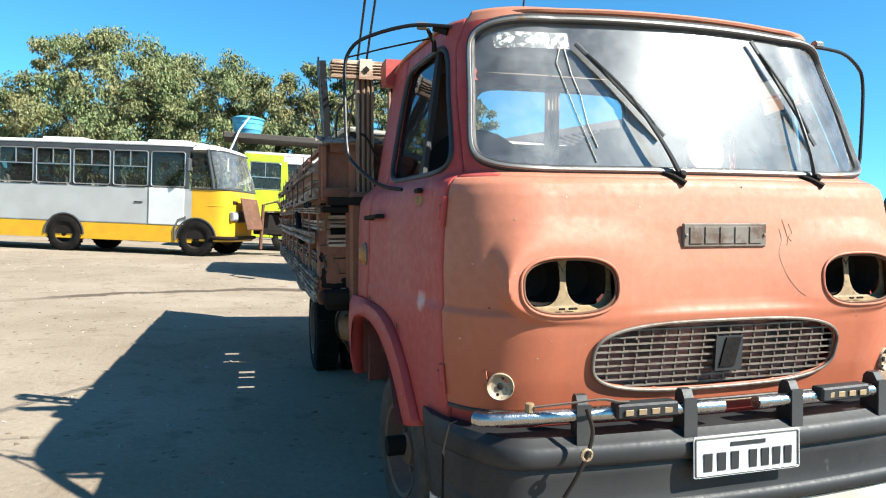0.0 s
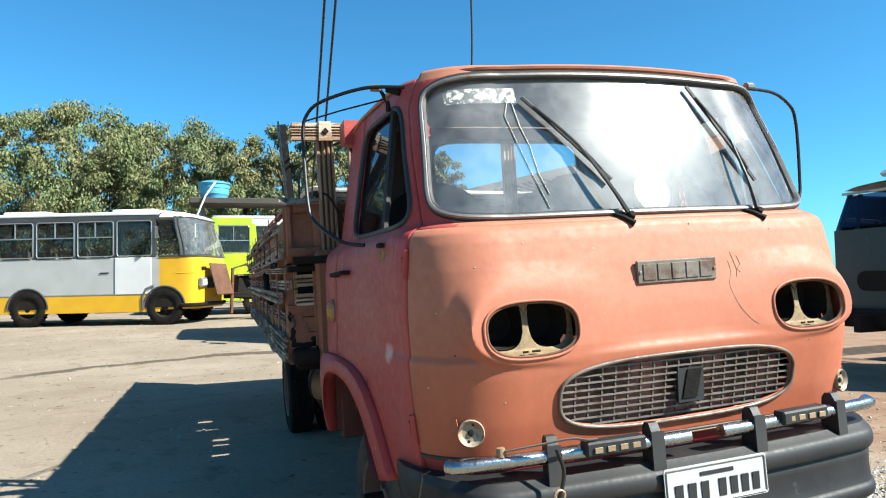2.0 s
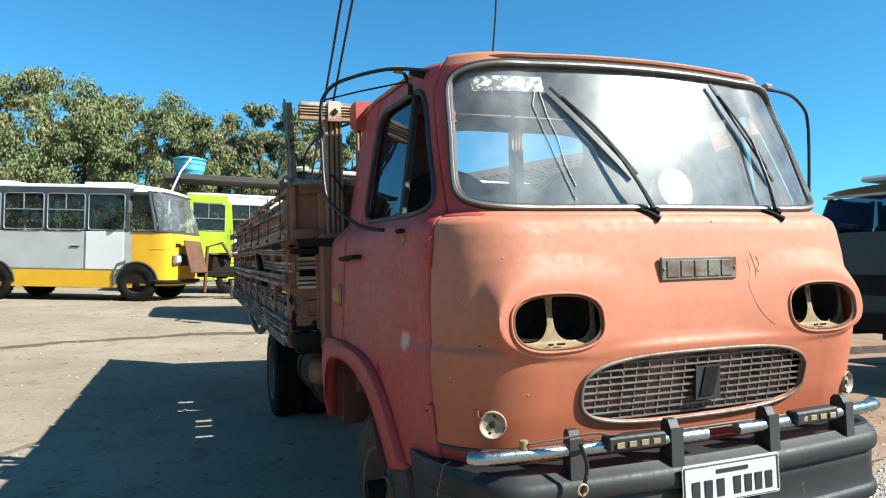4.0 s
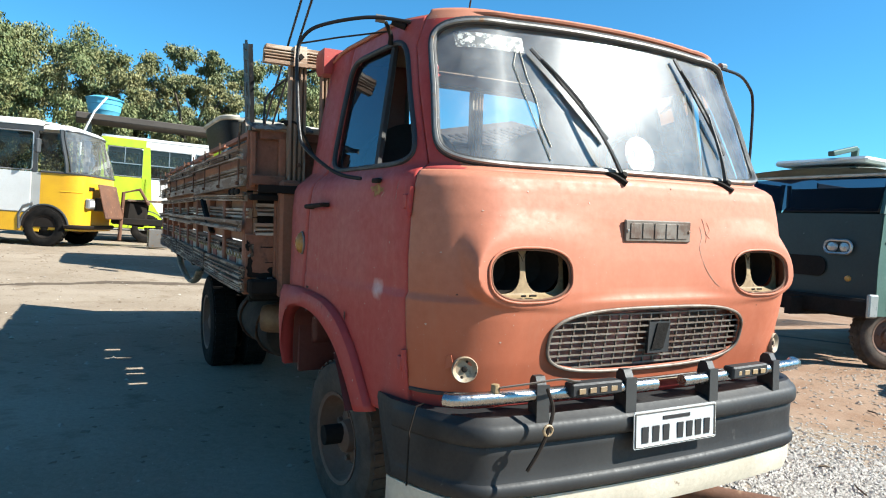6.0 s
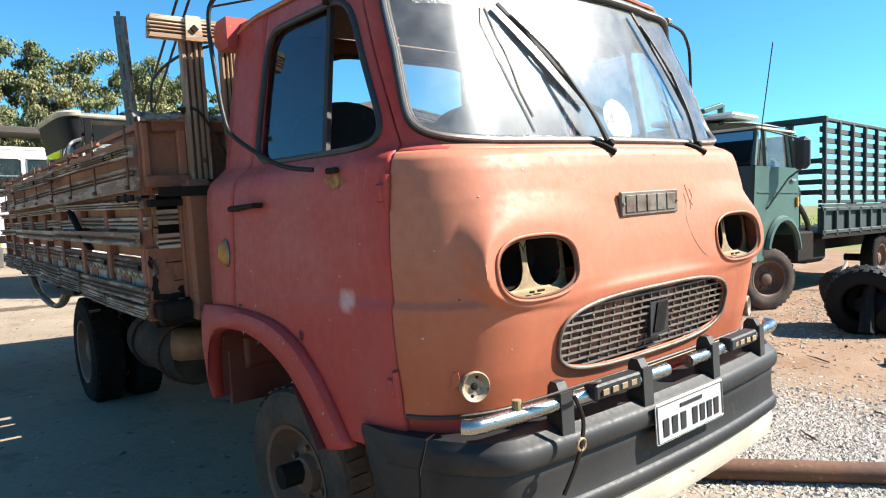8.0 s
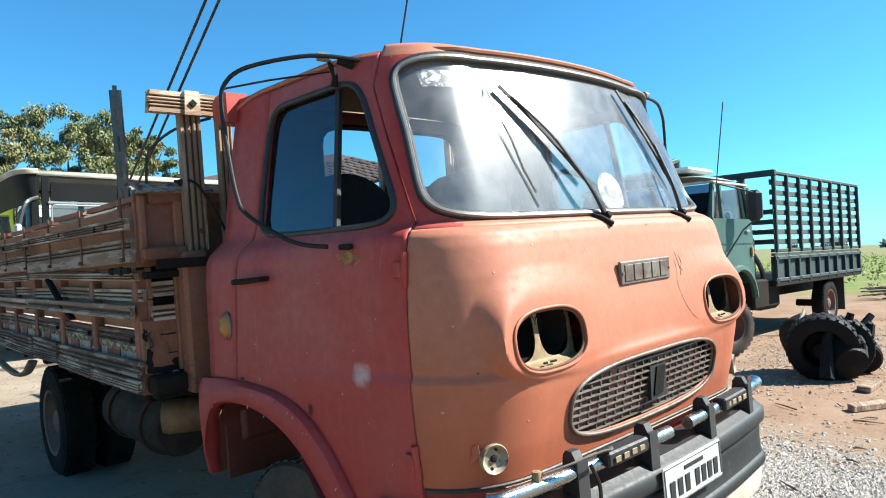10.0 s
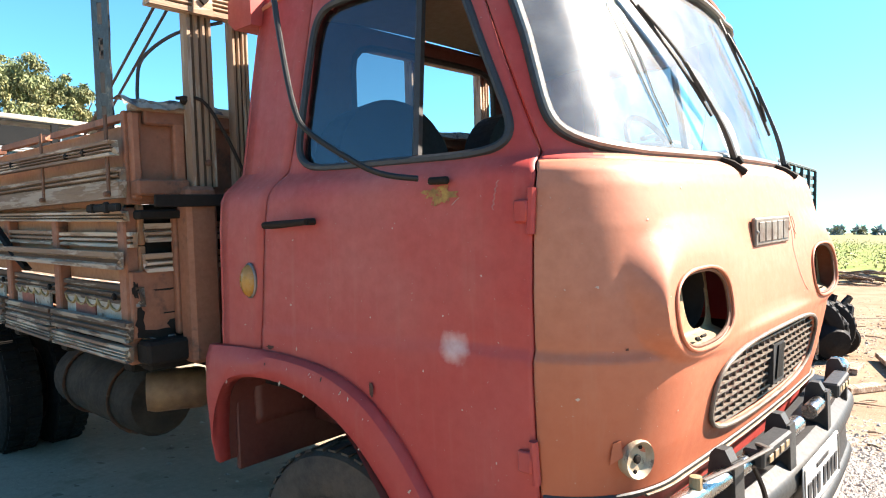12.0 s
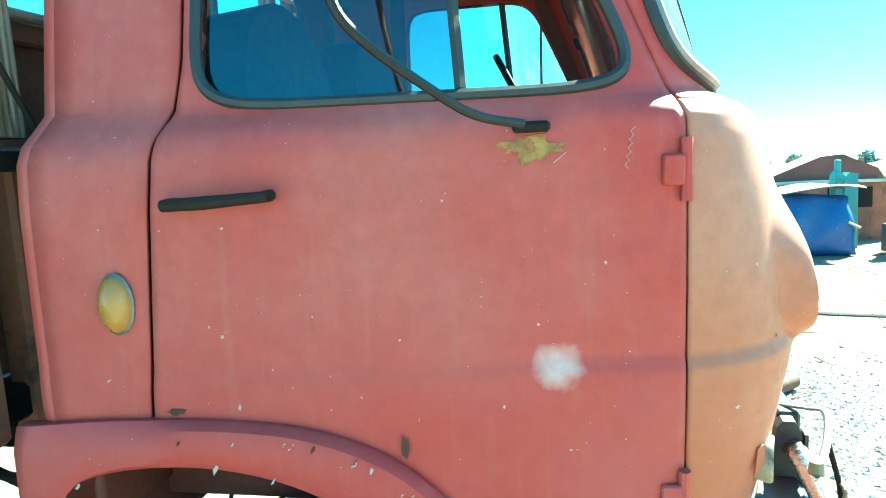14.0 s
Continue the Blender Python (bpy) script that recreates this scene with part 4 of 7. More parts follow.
# wipers
for px, tip, b0 in ((-0.125, (-0.42, 1.968), (-0.155, 1.643)), (0.455, (0.308, 2.03), (0.515, 1.635))):
    pz = 1.507
    root = front_point(px, pz, 0.02)
    w = part("wiper", Shape().lathe([(0.018, -0.03), (0.018, 0.0), (0.011, 0.018), (0.0, 0.02)], Matrix.Translation(root) @ Vector((0, -1, 0.5)).to_track_quat("Z", "Y").to_matrix().to_4x4(), 12), DARK_IRON, truck, "black windshield wiper", True)
    part("pivot_bracket", Shape().tube([front_point(px + 0.0, pz - 0.03, 0.008), front_point(px - 0.03, pz - 0.005, 0.012), front_point(px - 0.055, pz + 0.012, 0.010)], [0.012, 0.010, 0.006], 6), DARK_IRON, w)
    mid = (lerp(b0[0], tip[0], 0.42), lerp(b0[1], tip[1], 0.42))
    arm = [root, front_point(lerp(px, mid[0], 0.4), lerp(pz, mid[1], 0.4), 0.045), front_point(*mid, 0.035)]
    part("arm", Shape().tube(spline(arm, 6), [0.0105 - 0.0005 * i for i in range(13)], 6), RUBBER, w)
    b1 = tip
    blade = [front_point(lerp(b0[0], b1[0], t), lerp(b0[1], b1[1], t), 0.016) for t in np.linspace(0, 1, 12)]
    part("blade", Shape().tube(blade, 0.006, 6, flat=1.6), RUBBER, w)
    frame_pts = [front_point(lerp(b0[0], b1[0], t), lerp(b0[1], b1[1], t), 0.016 + 0.016 * math.sin(math.pi * t)) for t in np.linspace(0.12, 0.88, 10)]
    part("blade_frame", Shape().tube(frame_pts, 0.005, 6), RUBBER, w)

# mirror arms
ARM = pbr("chipped_black_tube", (0.012, 0.012, 0.013), (0.03, 0.025, 0.022), rough=0.45, spec=0.3, wear=(0.4, 0.36, 0.3), wear_at=(0.70, 0.73))
for s in (-1, 1):
    if s > 0:
        path = [(0.64, 0.35, 2.055), (0.74, 0.36, 2.06), (0.90, 0.40, 2.055), (1.04, 0.455, 2.015), (1.085, 0.475, 1.96), (1.095, 0.48, 1.85), (1.09, 0.48, 1.68), (1.075, 0.475, 1.60), (1.0, 0.455, 1.51), (0.945, 0.44, 1.468)]
    else:
        path = [(0.79, 0.52, 2.07), (0.93, 0.60, 2.085), (1.08, 0.725, 2.06), (1.134, 0.785, 2.015), (1.15, 0.79, 1.94), (1.152, 0.765, 1.80), (1.152, 0.725, 1.65), (1.14, 0.69, 1.585), (1.08, 0.595, 1.508), (1.035, 0.545, 1.478), (0.985, 0.485, 1.466)]
    m = part("mirror_arm", Shape().tube(spline([(s * x, y, z) for x, y, z in path], 7), 0.0072, 9), ARM, truck, "bent black tube mirror arm without a mirror", True)
    if s < 0:
        part("bracket", Shape().tube([(-0.80, 0.54, 2.055), (-0.845, 0.565, 2.075)], 0.014, 8), DARK_IRON, m)
        part("bracket", Shape().tube([(-0.865, 0.585, 2.083), (-0.90, 0.60, 2.088)], 0.015, 8), GREY_METAL, m, "grey metal clamp sleeve")
        part("stay", Shape().tube([(-0.865, 0.585, 2.075), (-0.835, 0.60, 2.03), (-0.83, 0.615, 2.0)], [0.008, 0.010, 0.012], 6), DARK_IRON, m)
        part("stay_rod", Shape().tube([(-0.84, 0.62, 2.05), (-1.0, 0.74, 2.03), (-1.135, 0.80, 2.0)], 0.0035, 6), DARK_IRON, m)
    else:
        part("bracket", Shape().tube([(0.70, 0.357, 2.07), (0.74, 0.365, 2.073)], 0.016, 8), GREY_METAL, m)
    part("foot", Shape().box(side_point(0.475, 1.462, s, 0.010), (0.02, 0.06, 0.018), ch=0.005), DARK_IRON, m)
# antenna
part("antenna", Shape().tube(spline([(-0.40, 0.80, 2.15), (-0.42, 0.70, 2.35), (-0.50, 0.46, 2.68), (-0.63, 0.06, 3.1)], 6), 0.004, 6), RUBBER, truck, "thin whip antenna")

# cab inside
seat_prof = rounded(0.27, 0.32, 0.26, 9)
for x in (-0.52, 0.22):
    seat = part("seat", Shape().box((x, 0.86, 1.10), (0.5, 0.5, 0.16), ch=0.05), INTERIOR, truck, "black vinyl cab seat")
    part("backrest", Shape().prism(seat_prof, 0.13, pose(x, 1.13, 1.435 if x < 0 else 1.47, 84, 0, 0)), INTERIOR, seat)
part("dashboard", Shape().box((0, 0.36, 1.40), (1.62, 0.30, 0.16), ch=0.05), INTERIOR, truck, "black dashboard")
wheel_m = pose(0.44, 0.53, 1.56, 62, 0, 0)
sw = part("steering_wheel", Shape().tube([wheel_m @ Vector((0.21 * math.cos(t), 0.21 * math.sin(t), 0)) for t in np.linspace(0, 2 * math.pi, 36)[:-1]], 0.012, 8, closed=True), INTERIOR, truck, "large thin black steering wheel", True)
part("spokes", Shape().tube([wheel_m @ Vector((-0.2, 0, 0)), wheel_m @ Vector((0, 0, -0.03)), wheel_m @ Vector((0.2, 0, 0))], 0.01, 6).tube([wheel_m @ Vector((0, 0, -0.03)), wheel_m @ Vector((0, -0.05, -0.4))], 0.02, 8), INTERIOR, sw)
part("cab_floor", Shape().box((0, 0.8, 0.86), (1.75, 1.05, 0.05)), INTERIOR, truck)
STICKER = pbr("old_paper", (0.60, 0.58, 0.54), (0.45, 0.43, 0.40), rough=0.8, big=20, wear=(0.16, 0.15, 0.14), wear_at=(0.54, 0.58), wear_scale=26)
disc = [(0.075 * math.cos(t), 0.075 * math.sin(t)) for t in np.linspace(0, 2 * math.pi, 30)[:-1]]


st = Shape().add([front_point(0.023 + a, 1.597 + b, -0.014) for a, b in [(0, 0)] + disc], [(0, i + 1, (i + 1) % 29 + 1) for i in range(29)])
part("round_sticker", st, STICKER, truck, "round white sticker on the windshield")
part("sticker_mark", Shape().add([front_point(0.023 + a, 1.60 + b, -0.0125) for a, b in ((-0.03, -0.02), (0.03, -0.03), (0.035, 0.015), (0.0, 0.0), (-0.025, 0.03))], [(0, 1, 2, 3, 4)]), GREY_METAL, truck)
band = Shape().grid(lambda a, b: front_point(lerp(-0.695, -0.43, a), lerp(1.955, 2.015, b), -0.0125), np.linspace(0, 1, 8), np.linspace(0, 1, 3))
PEEL = pbr("peeling_white_film", (0.75, 0.74, 0.70), (0.6, 0.58, 0.54), rough=0.6, wear=(0.12, 0.11, 0.1), wear_at=(0.50, 0.53), wear_scale=40)
part("peeling_film", band, PEEL, truck, "peeling white film strip on the windshield")

# wheels
MUD_TYRE = pbr("mud_caked_tyre", (0.12, 0.085, 0.06), (0.05, 0.04, 0.032), rough=0.9, big=7, bump=0.3)
RIM_PAINT = pbr("rusty_rim", (0.25, 0.14, 0.09), (0.14, 0.075, 0.05), rough=0.7)


def tyre_parts(parent, m, r=0.385, w=0.21, steps=40, tyre=TYRE, rim=RIM_PAINT, lug=0.018):
    """A lorry wheel, axle along local z, outer face up."""
    h = w / 2
    prof = [(r * 0.55, -h * 0.75), (r * 0.62, -h * 0.95), (r * 0.82, -h), (r * 0.96, -h * 0.86), (r, -h * 0.62), (r, h * 0.62), (r * 0.96, h * 0.86), (r * 0.82, h), (r * 0.62, h * 0.95), (r * 0.55, h * 0.75)]
    t = part("tyre", Shape().lathe(prof, m, steps), tyre, parent, "dusty worn lorry tyre", True)
    lugs = Shape()
    for i in range(steps):
        for q in (-1, 1):
            a = 2 * math.pi * (i + 0.25 * q) / steps
            c = m @ Vector((r * 1.004 * math.cos(a), r * 1.004 * math.sin(a), q * h * 0.42))
            lugs.box(c, (lug, r * 0.085, h * 0.7), (m.to_3x3() @ Euler((0, 0, a)).to_matrix()))
    tagged(part("tread", lugs, tyre, parent), kind="stuff")
    rp = [(r * 0.56, h * 0.72), (r * 0.60, h * 0.95), (r * 0.55, h * 0.9), (r * 0.5, h * 0.3), (r * 0.42, h * 0.05), (r * 0.3, h * 0.28), (r * 0.22, h * 0.3), (r * 0.2, h * 0.62), (r * 0.1, h * 0.75), (0.0, h * 0.75)]
    rm = part("rim", Shape().lathe(rp, m, 28), rim, parent, "rusty steel rim", True)
    for i in range(6):
        a = 2 * math.pi * i / 6
        part("wheel_nut", Shape().tube([m @ Vector((r * 0.29 * math.cos(a), r * 0.29 * math.sin(a), h * 0.25)), m @ Vector((r * 0.29 * math.cos(a), r * 0.29 * math.sin(a), h * 0.45))], 0.014, 6), rim, parent)
    return t


for s in (-1, 1):
    wheel = part("wheel", Shape().tube([(s * 0.55, 0.97, 0.385), (s * 0.80, 0.97, 0.385)], 0.05, 10), DARK_IRON, truck, "front wheel")
    tyre_parts(wheel, pose(s * 0.80, 0.97, 0.325 - s * 0.02, 0, s * 90, 0) @ pose(0, 0, 0, 6, 0, 0), 0.338, 0.21, 40, MUD_TYRE, RIM_PAINT, 0.007)
    rear = part("wheel", Shape().tube([(s * 0.45, 4.1, 0.385), (s * 0.85, 4.1, 0.385)], 0.09, 10), DARK_IRON, truck, "rear twin wheel")
    for xx in (0.92, 0.66):
        tyre_parts(rear, pose(s * xx, 4.1, 0.385, 0, s * 90, 0))

# chassis
ch = Shape()
for s in (-1, 1):
    ch.box((s * 0.38, 3.4, 0.72), (0.07, 6.2, 0.18), ch=0.01)
for y in (0.6, 1.9, 3.0, 4.35, 5.6, 6.35):
    ch.box((0, y, 0.72), (0.7, 0.08, 0.14), ch=0.01)
ch.tube([(-0.95, 0.97, 0.36), (0.95, 0.97, 0.36)], 0.045, 10).tube([(-0.9, 4.1, 0.385), (0.9, 4.1, 0.385)], 0.075, 12)
chassis = part("chassis", ch, DARK_IRON, truck, "greasy dark steel chassis frame")
part("engine", Shape().box((0, 0.75, 0.62), (0.6, 0.9, 0.42), ch=0.06), DARK_IRON, truck)
ft = Shape().lathe([(0.0, -0.46), (0.14, -0.46), (0.16, -0.43), (0.165, 0.0), (0.16, 0.43), (0.14, 0.46), (0.0, 0.46)], pose(-0.76, 2.80, 0.57, 90, 0, 0), 26)
TANK = pbr("dust_caked_steel", (0.085, 0.064, 0.048), (0.045, 0.036, 0.03), rough=0.85, big=8, spec=0.15)
tank = part("fuel_tank", ft, TANK, truck, "dust-caked brown cylindrical fuel tank", True)
for y in (2.52, 3.06):
    part("tank_strap", Shape().tube([(-0.76 + 0.169 * math.cos(t), y, 0.57 + 0.169 * math.sin(t)) for t in np.linspace(0, 2 * math.pi, 25)[:-1]], 0.012, 6, closed=True, flat=0.4), RUST, tank)
part("air_tank", Shape().lathe([(0.0, -0.15), (0.09, -0.145), (0.10, -0.11), (0.10, 0.11), (0.09, 0.145), (0.0, 0.15)], pose(-0.93, 1.84, 0.745, 90, 0, 62) @ Matrix.Diagonal((0.78, 0.78, 0.72, 1.0)), 22), pbr("brown_primer", (0.34, 0.19, 0.085), (0.20, 0.10, 0.05), rough=0.7, big=14), truck, "small brown air tank", True)
hose = Shape()
for i in range(4):
    hose.tube(spline([(-0.6 - 0.05 * i, 1.45 + 0.05 * i, 0.95), (-0.7, 1.5, 0.75 - 0.04 * i), (-0.55, 1.9, 0.62), (-0.5, 2.3, 0.75)], 6), 0.014, 6)
part("hoses", hose, DARK_IRON, truck, "tangled black hoses", True)
part("mud_hoop", Shape().tube(spline([(-1.02, 6.35, 0.84), (-1.03, 5.95, 0.70), (-1.03, 5.2, 0.63), (-1.03, 4.75, 0.68), (-1.02, 4.55, 0.78)], 8), 0.035, 8, flat=0.5), LAMP_CREAM, truck, "curved pale mudguard hoop")

# cargo bed
BROWN = pbr("red_brown_bed_paint", (0.38, 0.15, 0.078), (0.27, 0.10, 0.054), rough=0.8, big=3, small=50, wear=(0.09, 0.05, 0.035), wear_at=(0.57, 0.70), wear_scale=9, bump=0.10, bump_scale=70, per_object=0.2)
TAN = pbr("tan_board_paint", (0.47, 0.235, 0.115), (0.36, 0.155, 0.078), rough=0.8, big=4, small=50, wear=(0.12, 0.07, 0.045), wear_at=(0.60, 0.72), wear_scale=8, bump=0.10, bump_scale=70, per_object=0.15)
PLANK = pbr("weathered_painted_plank", (0.45, 0.29, 0.175), (0.20, 0.115, 0.07), rough=0.85, big=6, small=34, stretch=(1, 0.10, 1), wear=(0.54, 0.42, 0.31), wear_at=(0.50, 0.56), wear_scale=24, bump=0.6, bump_scale=46, per_object=0.28)
OLD_PLANK = pbr("rotten_grey_plank", (0.26, 0.16, 0.10), (0.11, 0.07, 0.048), rough=0.9, big=5, small=34, stretch=(1, 0.10, 1), wear=(0.50, 0.39, 0.28), wear_at=(0.52, 0.57), wear_scale=26, bump=0.7, bump_scale=46, per_object=0.3)
def along(axis):
    """Weathered timber whose grain runs along one axis."""
    st = tuple(0.10 if i == axis else 1 for i in range(3))
    a = pbr("weathered_painted_plank", (0.47, 0.31, 0.20), (0.27, 0.16, 0.10), rough=0.85, big=6, small=34, stretch=st, wear=(0.55, 0.43, 0.32), wear_at=(0.50, 0.56), wear_scale=24, bump=0.6, bump_scale=46, per_object=0.28)
    b = pbr("rotten_grey_plank", (0.26, 0.16, 0.10), (0.11, 0.07, 0.048), rough=0.9, big=5, small=34, stretch=st, wear=(0.50, 0.40, 0.30), wear_at=(0.56, 0.62), wear_scale=26, bump=0.7, bump_scale=46, per_object=0.3)
    return a, b


PLANK_X, OLD_X = along(0)
PLANK_Z, OLD_Z = along(2)
BED_Y0, BED_Y1 = 1.62, 6.55
HEAD_Y = 1.60


chipped = random.Random(77)


def grooved(c, length, w, t, axis="y", grooves=3, depth=0.011, ragged=0.02):
    """A plank with grooves along its outer face, which looks to -x (axis y) or to -y (axis x)."""
    prof = [(-w / 2, 0.0)]
    if grooves:
        band = w * 0.66 / grooves
        z = -w * 0.33
        for i in range(grooves):
            prof += [(z + band * 0.12, 0.0), (z + band * 0.28, depth), (z + band * 0.62, depth), (z + band * 0.78, 0.0)]
            z += band
    prof += [(w / 2, 0.0), (w / 2, t), (-w / 2, t)]
    k = len(prof)
    g = Shape()
    verts = []
    for e in (-length / 2, length / 2):
        for z, o in prof:
            e = math.copysign(length / 2 - chipped.uniform(0, ragged), e)
            verts.append((c[0] + o, c[1] + e, c[2] + z) if axis == "y" else (c[0] + e, c[1] + o, c[2] + z))
    g.dirty = [i for i in range(k - 1) if prof[i][1] == depth and prof[i + 1][1] == depth]
    return g.add(verts, [(i, (i + 1) % k, k + (i + 1) % k, k + i) for i in range(k)] + [tuple(range(k)), tuple(range(k, 2 * k))])


def mirror(shape, s):
    if s > 0:
        shape.v = [(-x, y, z) for x, y, z in shape.v]
    return shape


rng = random.Random(11)
POSTS = [1.66 + 0.615 * i for i in range(9)]
# heights of the side's planks: (low, high, kind, how far out, grooves)
RAILS = [(1.712, 1.735, "cap", 0.00, 0), (1.60, 1.655, "plank", -0.05, 3), (1.505, 1.555, "plank", -0.028, 2), (1.452, 1.503, "beam", -0.034, 0), (1.395, 1.432, "plank", -0.03, 2), (1.30, 1.352, "plank", 0.0, 2), (1.232, 1.292, "plank", -0.05, 1), (1.10, 1.165, "old", 0.0, 2), (0.985, 1.05, "old", -0.03, 2), (0.925, 0.98, "old", -0.03, 3)]
for s in (-1, 1):
    X = -1.175
    side = part("bed_side", mirror(Shape().box((X + 0.055, (BED_Y0 + BED_Y1) / 2, 0.93), (0.05, BED_Y1 - BED_Y0, 0.07), ch=0.01), s), DARK_IRON, truck, "slatted wooden cargo bed side with peeling paint")
    # inner boards
    for z0, z1 in ((1.4385, 1.705), (1.305, 1.4382), (1.175, 1.302), (1.05, 1.162), (0.955, 1.042)) if s < 0 else ((0.95, 1.20), (1.205, 1.44), (1.445, 1.705)):
        part("board", mirror(Shape().box((X + 0.045, (BED_Y0 + BED_Y1) / 2, (z0 + z1) / 2), (0.022, BED_Y1 - BED_Y0, z1 - z0), ch=0.004), s), TAN, side)
    for y in POSTS:
        part("post", mirror(Shape().box((X + 0.015, y, 1.17), (0.045, 0.062, 0.52), ch=0.006), s), BROWN, side)
        part("iron_strap", mirror(Shape().box((X - 0.036, y + 0.0, 1.60), (0.007, 0.020, 0.26), ch=0.002).box((X - 0.042, y, 1.475), (0.02, 0.026, 0.018), ch=0.005), s), RUST, side)
    for z0, z1, kind, out, gr in RAILS:
        mat_ = {"cap": BROWN, "plank": PLANK, "beam": PLANK, "old": OLD_PLANK}[kind]
        cuts = [BED_Y0 - 0.04] + ([POSTS[k] + 0.03 for k in range(1, 9)] if kind == "old" or out > -0.02 else [POSTS[3], POSTS[6]]) + [BED_Y1]
        for a, b in zip(cuts, cuts[1:]):
            if b - a < 0.1:
                continue
            dz = rng.uniform(-0.006, 0.006)
            if kind == "old" and rng.random() < 0.08:
                continue
            g = grooved((X + out + rng.uniform(-0.006, 0.006), (a + b) / 2, (z0 + z1) / 2 + dz), b - a - rng.uniform(0.008, 0.04), (z1 - z0) * rng.uniform(0.88, 1.06), 0.028, "y", gr)
            tip = rng.uniform(-0.012, 0.012)
            g.v = [(x, y, z + tip * (y - (a + b) / 2)) for x, y, z in g.v]
            part("plank", mirror(g, s), mat_, side)
    part("brace", mirror(Shape().tube([(X - 0.03, 3.0, 1.40), (X - 0.035, 2.72, 1.27), (X - 0.03, 2.55, 1.20)], 0.02, 6, flat=0.5), s), DARK_IRON, side)
# painted panels between the lower posts of the seen side
PANEL_WHITE = pbr("old_white_panel", (0.56, 0.52, 0.44), (0.40, 0.33, 0.26), rough=0.8, big=12, wear=(0.2, 0.12, 0.08), wear_at=(0.55, 0.62), wear_scale=30)
PANEL_RED = pbr("old_red_panel", (0.36, 0.10, 0.06), (0.25, 0.08, 0.05), rough=0.8, big=12)
PANEL_GOLD = pbr("old_ochre_panel", (0.46, 0.32, 0.12), (0.3, 0.2, 0.1), rough=0.8, big=12)
left_side = [o for o in truck.children if o.name.startswith("bed_side")][0]
for i in range(6):
    y0, y1 = POSTS[i] + 0.05, POSTS[i + 1] - 0.05
    y0 += 0.10 if i else 0.0
    part("painted_panel", Shape().box((-1.160, (y0 + y1) / 2, 1.075), (0.012, y1 - y0, 0.085), ch=0.002), PANEL_WHITE, left_side, "white panel with red block and ochre scallops")
    part("red_block", Shape().box((-1.168, lerp(y0, y1, 0.62), 1.062), (0.006, (y1 - y0) * 0.36, 0.05)), PANEL_RED, left_side)
    for j in range(5):
        c = lerp(y0, y1, (j + 0.5) / 5)
        rr_ = (y1 - y0) / 10
        part("scallop", Shape().tube([(-1.169, c + rr_ * math.cos(a), 1.112 - 0.6 * rr_ * math.sin(a)) for a in np.linspace(0, math.pi, 7)], 0.005, 5), PANEL_GOLD, left_side)
for k, (y, z) in enumerate(((1.82, 1.62), (1.98, 1.62), (2.6, 1.63), (3.3, 1.625), (1.75, 1.13), (2.38, 1.13), (3.0, 1.13), (2.9, 1.32), (4.1, 1.62))):
    part("bolt", Shape().box((-1.226 if z > 1.5 else -1.178, y, z), (0.012, 0.02, 0.02), Euler((radians(45), 0, 0)).to_matrix(), 0.003), DARK_IRON, left_side)
floor_boards = part("bed_floor", Shape().box((1.09, (BED_Y0 + BED_Y1) / 2, 0.955), (0.06, BED_Y1 - BED_Y0, 0.05)), DARK_IRON, truck, "worn plank cargo floor with broken holes")
HOLES = {1: [(3.60, 3.72), (4.02, 4.10), (4.20, 4.28)], 2: [(2.72, 2.78), (2.98, 3.10), (3.22, 3.30), (3.62, 3.70)], 3: [(3.98, 4.03)]}
for i in range(15):
    x = -1.05 + 0.15 * i
    cuts, y = [], BED_Y0 + 0.02
    for h0, h1 in HOLES.get(i, []):
        cuts.append((y, h0))
        y = h1
    cuts.append((y, BED_Y1 - 0.02))
    for a, b in cuts:
        part("floor_plank", Shape().box((x, (a + b) / 2, 0.955), (0.149, b - a, 0.03), ch=0.002), OLD_PLANK, floor_boards)
for y in np.arange(1.8, 6.4, 0.62):
    part("crossbeam", Shape().box((0, y, 0.895), (2.25, 0.08, 0.08), ch=0.008), DARK_IRON, truck)

# headboard
head = part("headboard", Shape().box((0, HEAD_Y, 0.93), (2.3, 0.07, 0.08), ch=0.01), DARK_IRON, truck, "tall wooden headboard with grooved posts and top beam")
for z0, z1 in ((1.44, 1.74), (1.0, 1.22)):
    part("board", Shape().box((0, HEAD_Y + 0.01, (z0 + z1) / 2), (2.36, 0.025, z1 - z0), ch=0.004), BROWN, head)
part("board", Shape().box((0, HEAD_Y + 0.05, 1.33), (2.34, 0.02, 0.22), ch=0.004), DARK_IRON, head)
for z in (1.245, 1.345):
    part("slat", grooved((0, HEAD_Y - 0.015, z), 2.28, 0.062, 0.03, "x", 2), PLANK_X, head)
for x, z0, z1, w in ((-1.155, 1.455, 1.735, 0.03), (-1.01, 1.47, 1.735, 0.04), (-1.03, 1.0, 1.40, 0.03)):
    part("stile", Shape().box((x, HEAD_Y - 0.018, (z0 + z1) / 2), (w, 0.03, z1 - z0), ch=0.006), BROWN, head)
part("top_rail", Shape().box((-0.1, HEAD_Y - 0.018, 1.722), (2.05, 0.03, 0.05), ch=0.006), BROWN, head)
part("crack", Shape().box((-1.03, HEAD_Y - 0.004, 1.075), (0.10, 0.004, 0.004)), DARK_IRON, head)
part("ledge", Shape().box((-1.085, HEAD_Y - 0.04, 1.492), (0.175, 0.06, 0.05), ch=0.006), BROWN, head)
part("ledge", Shape().box((0.1, HEAD_Y - 0.05, 1.465), (1.9, 0.06, 0.055), ch=0.006), BROWN, head)
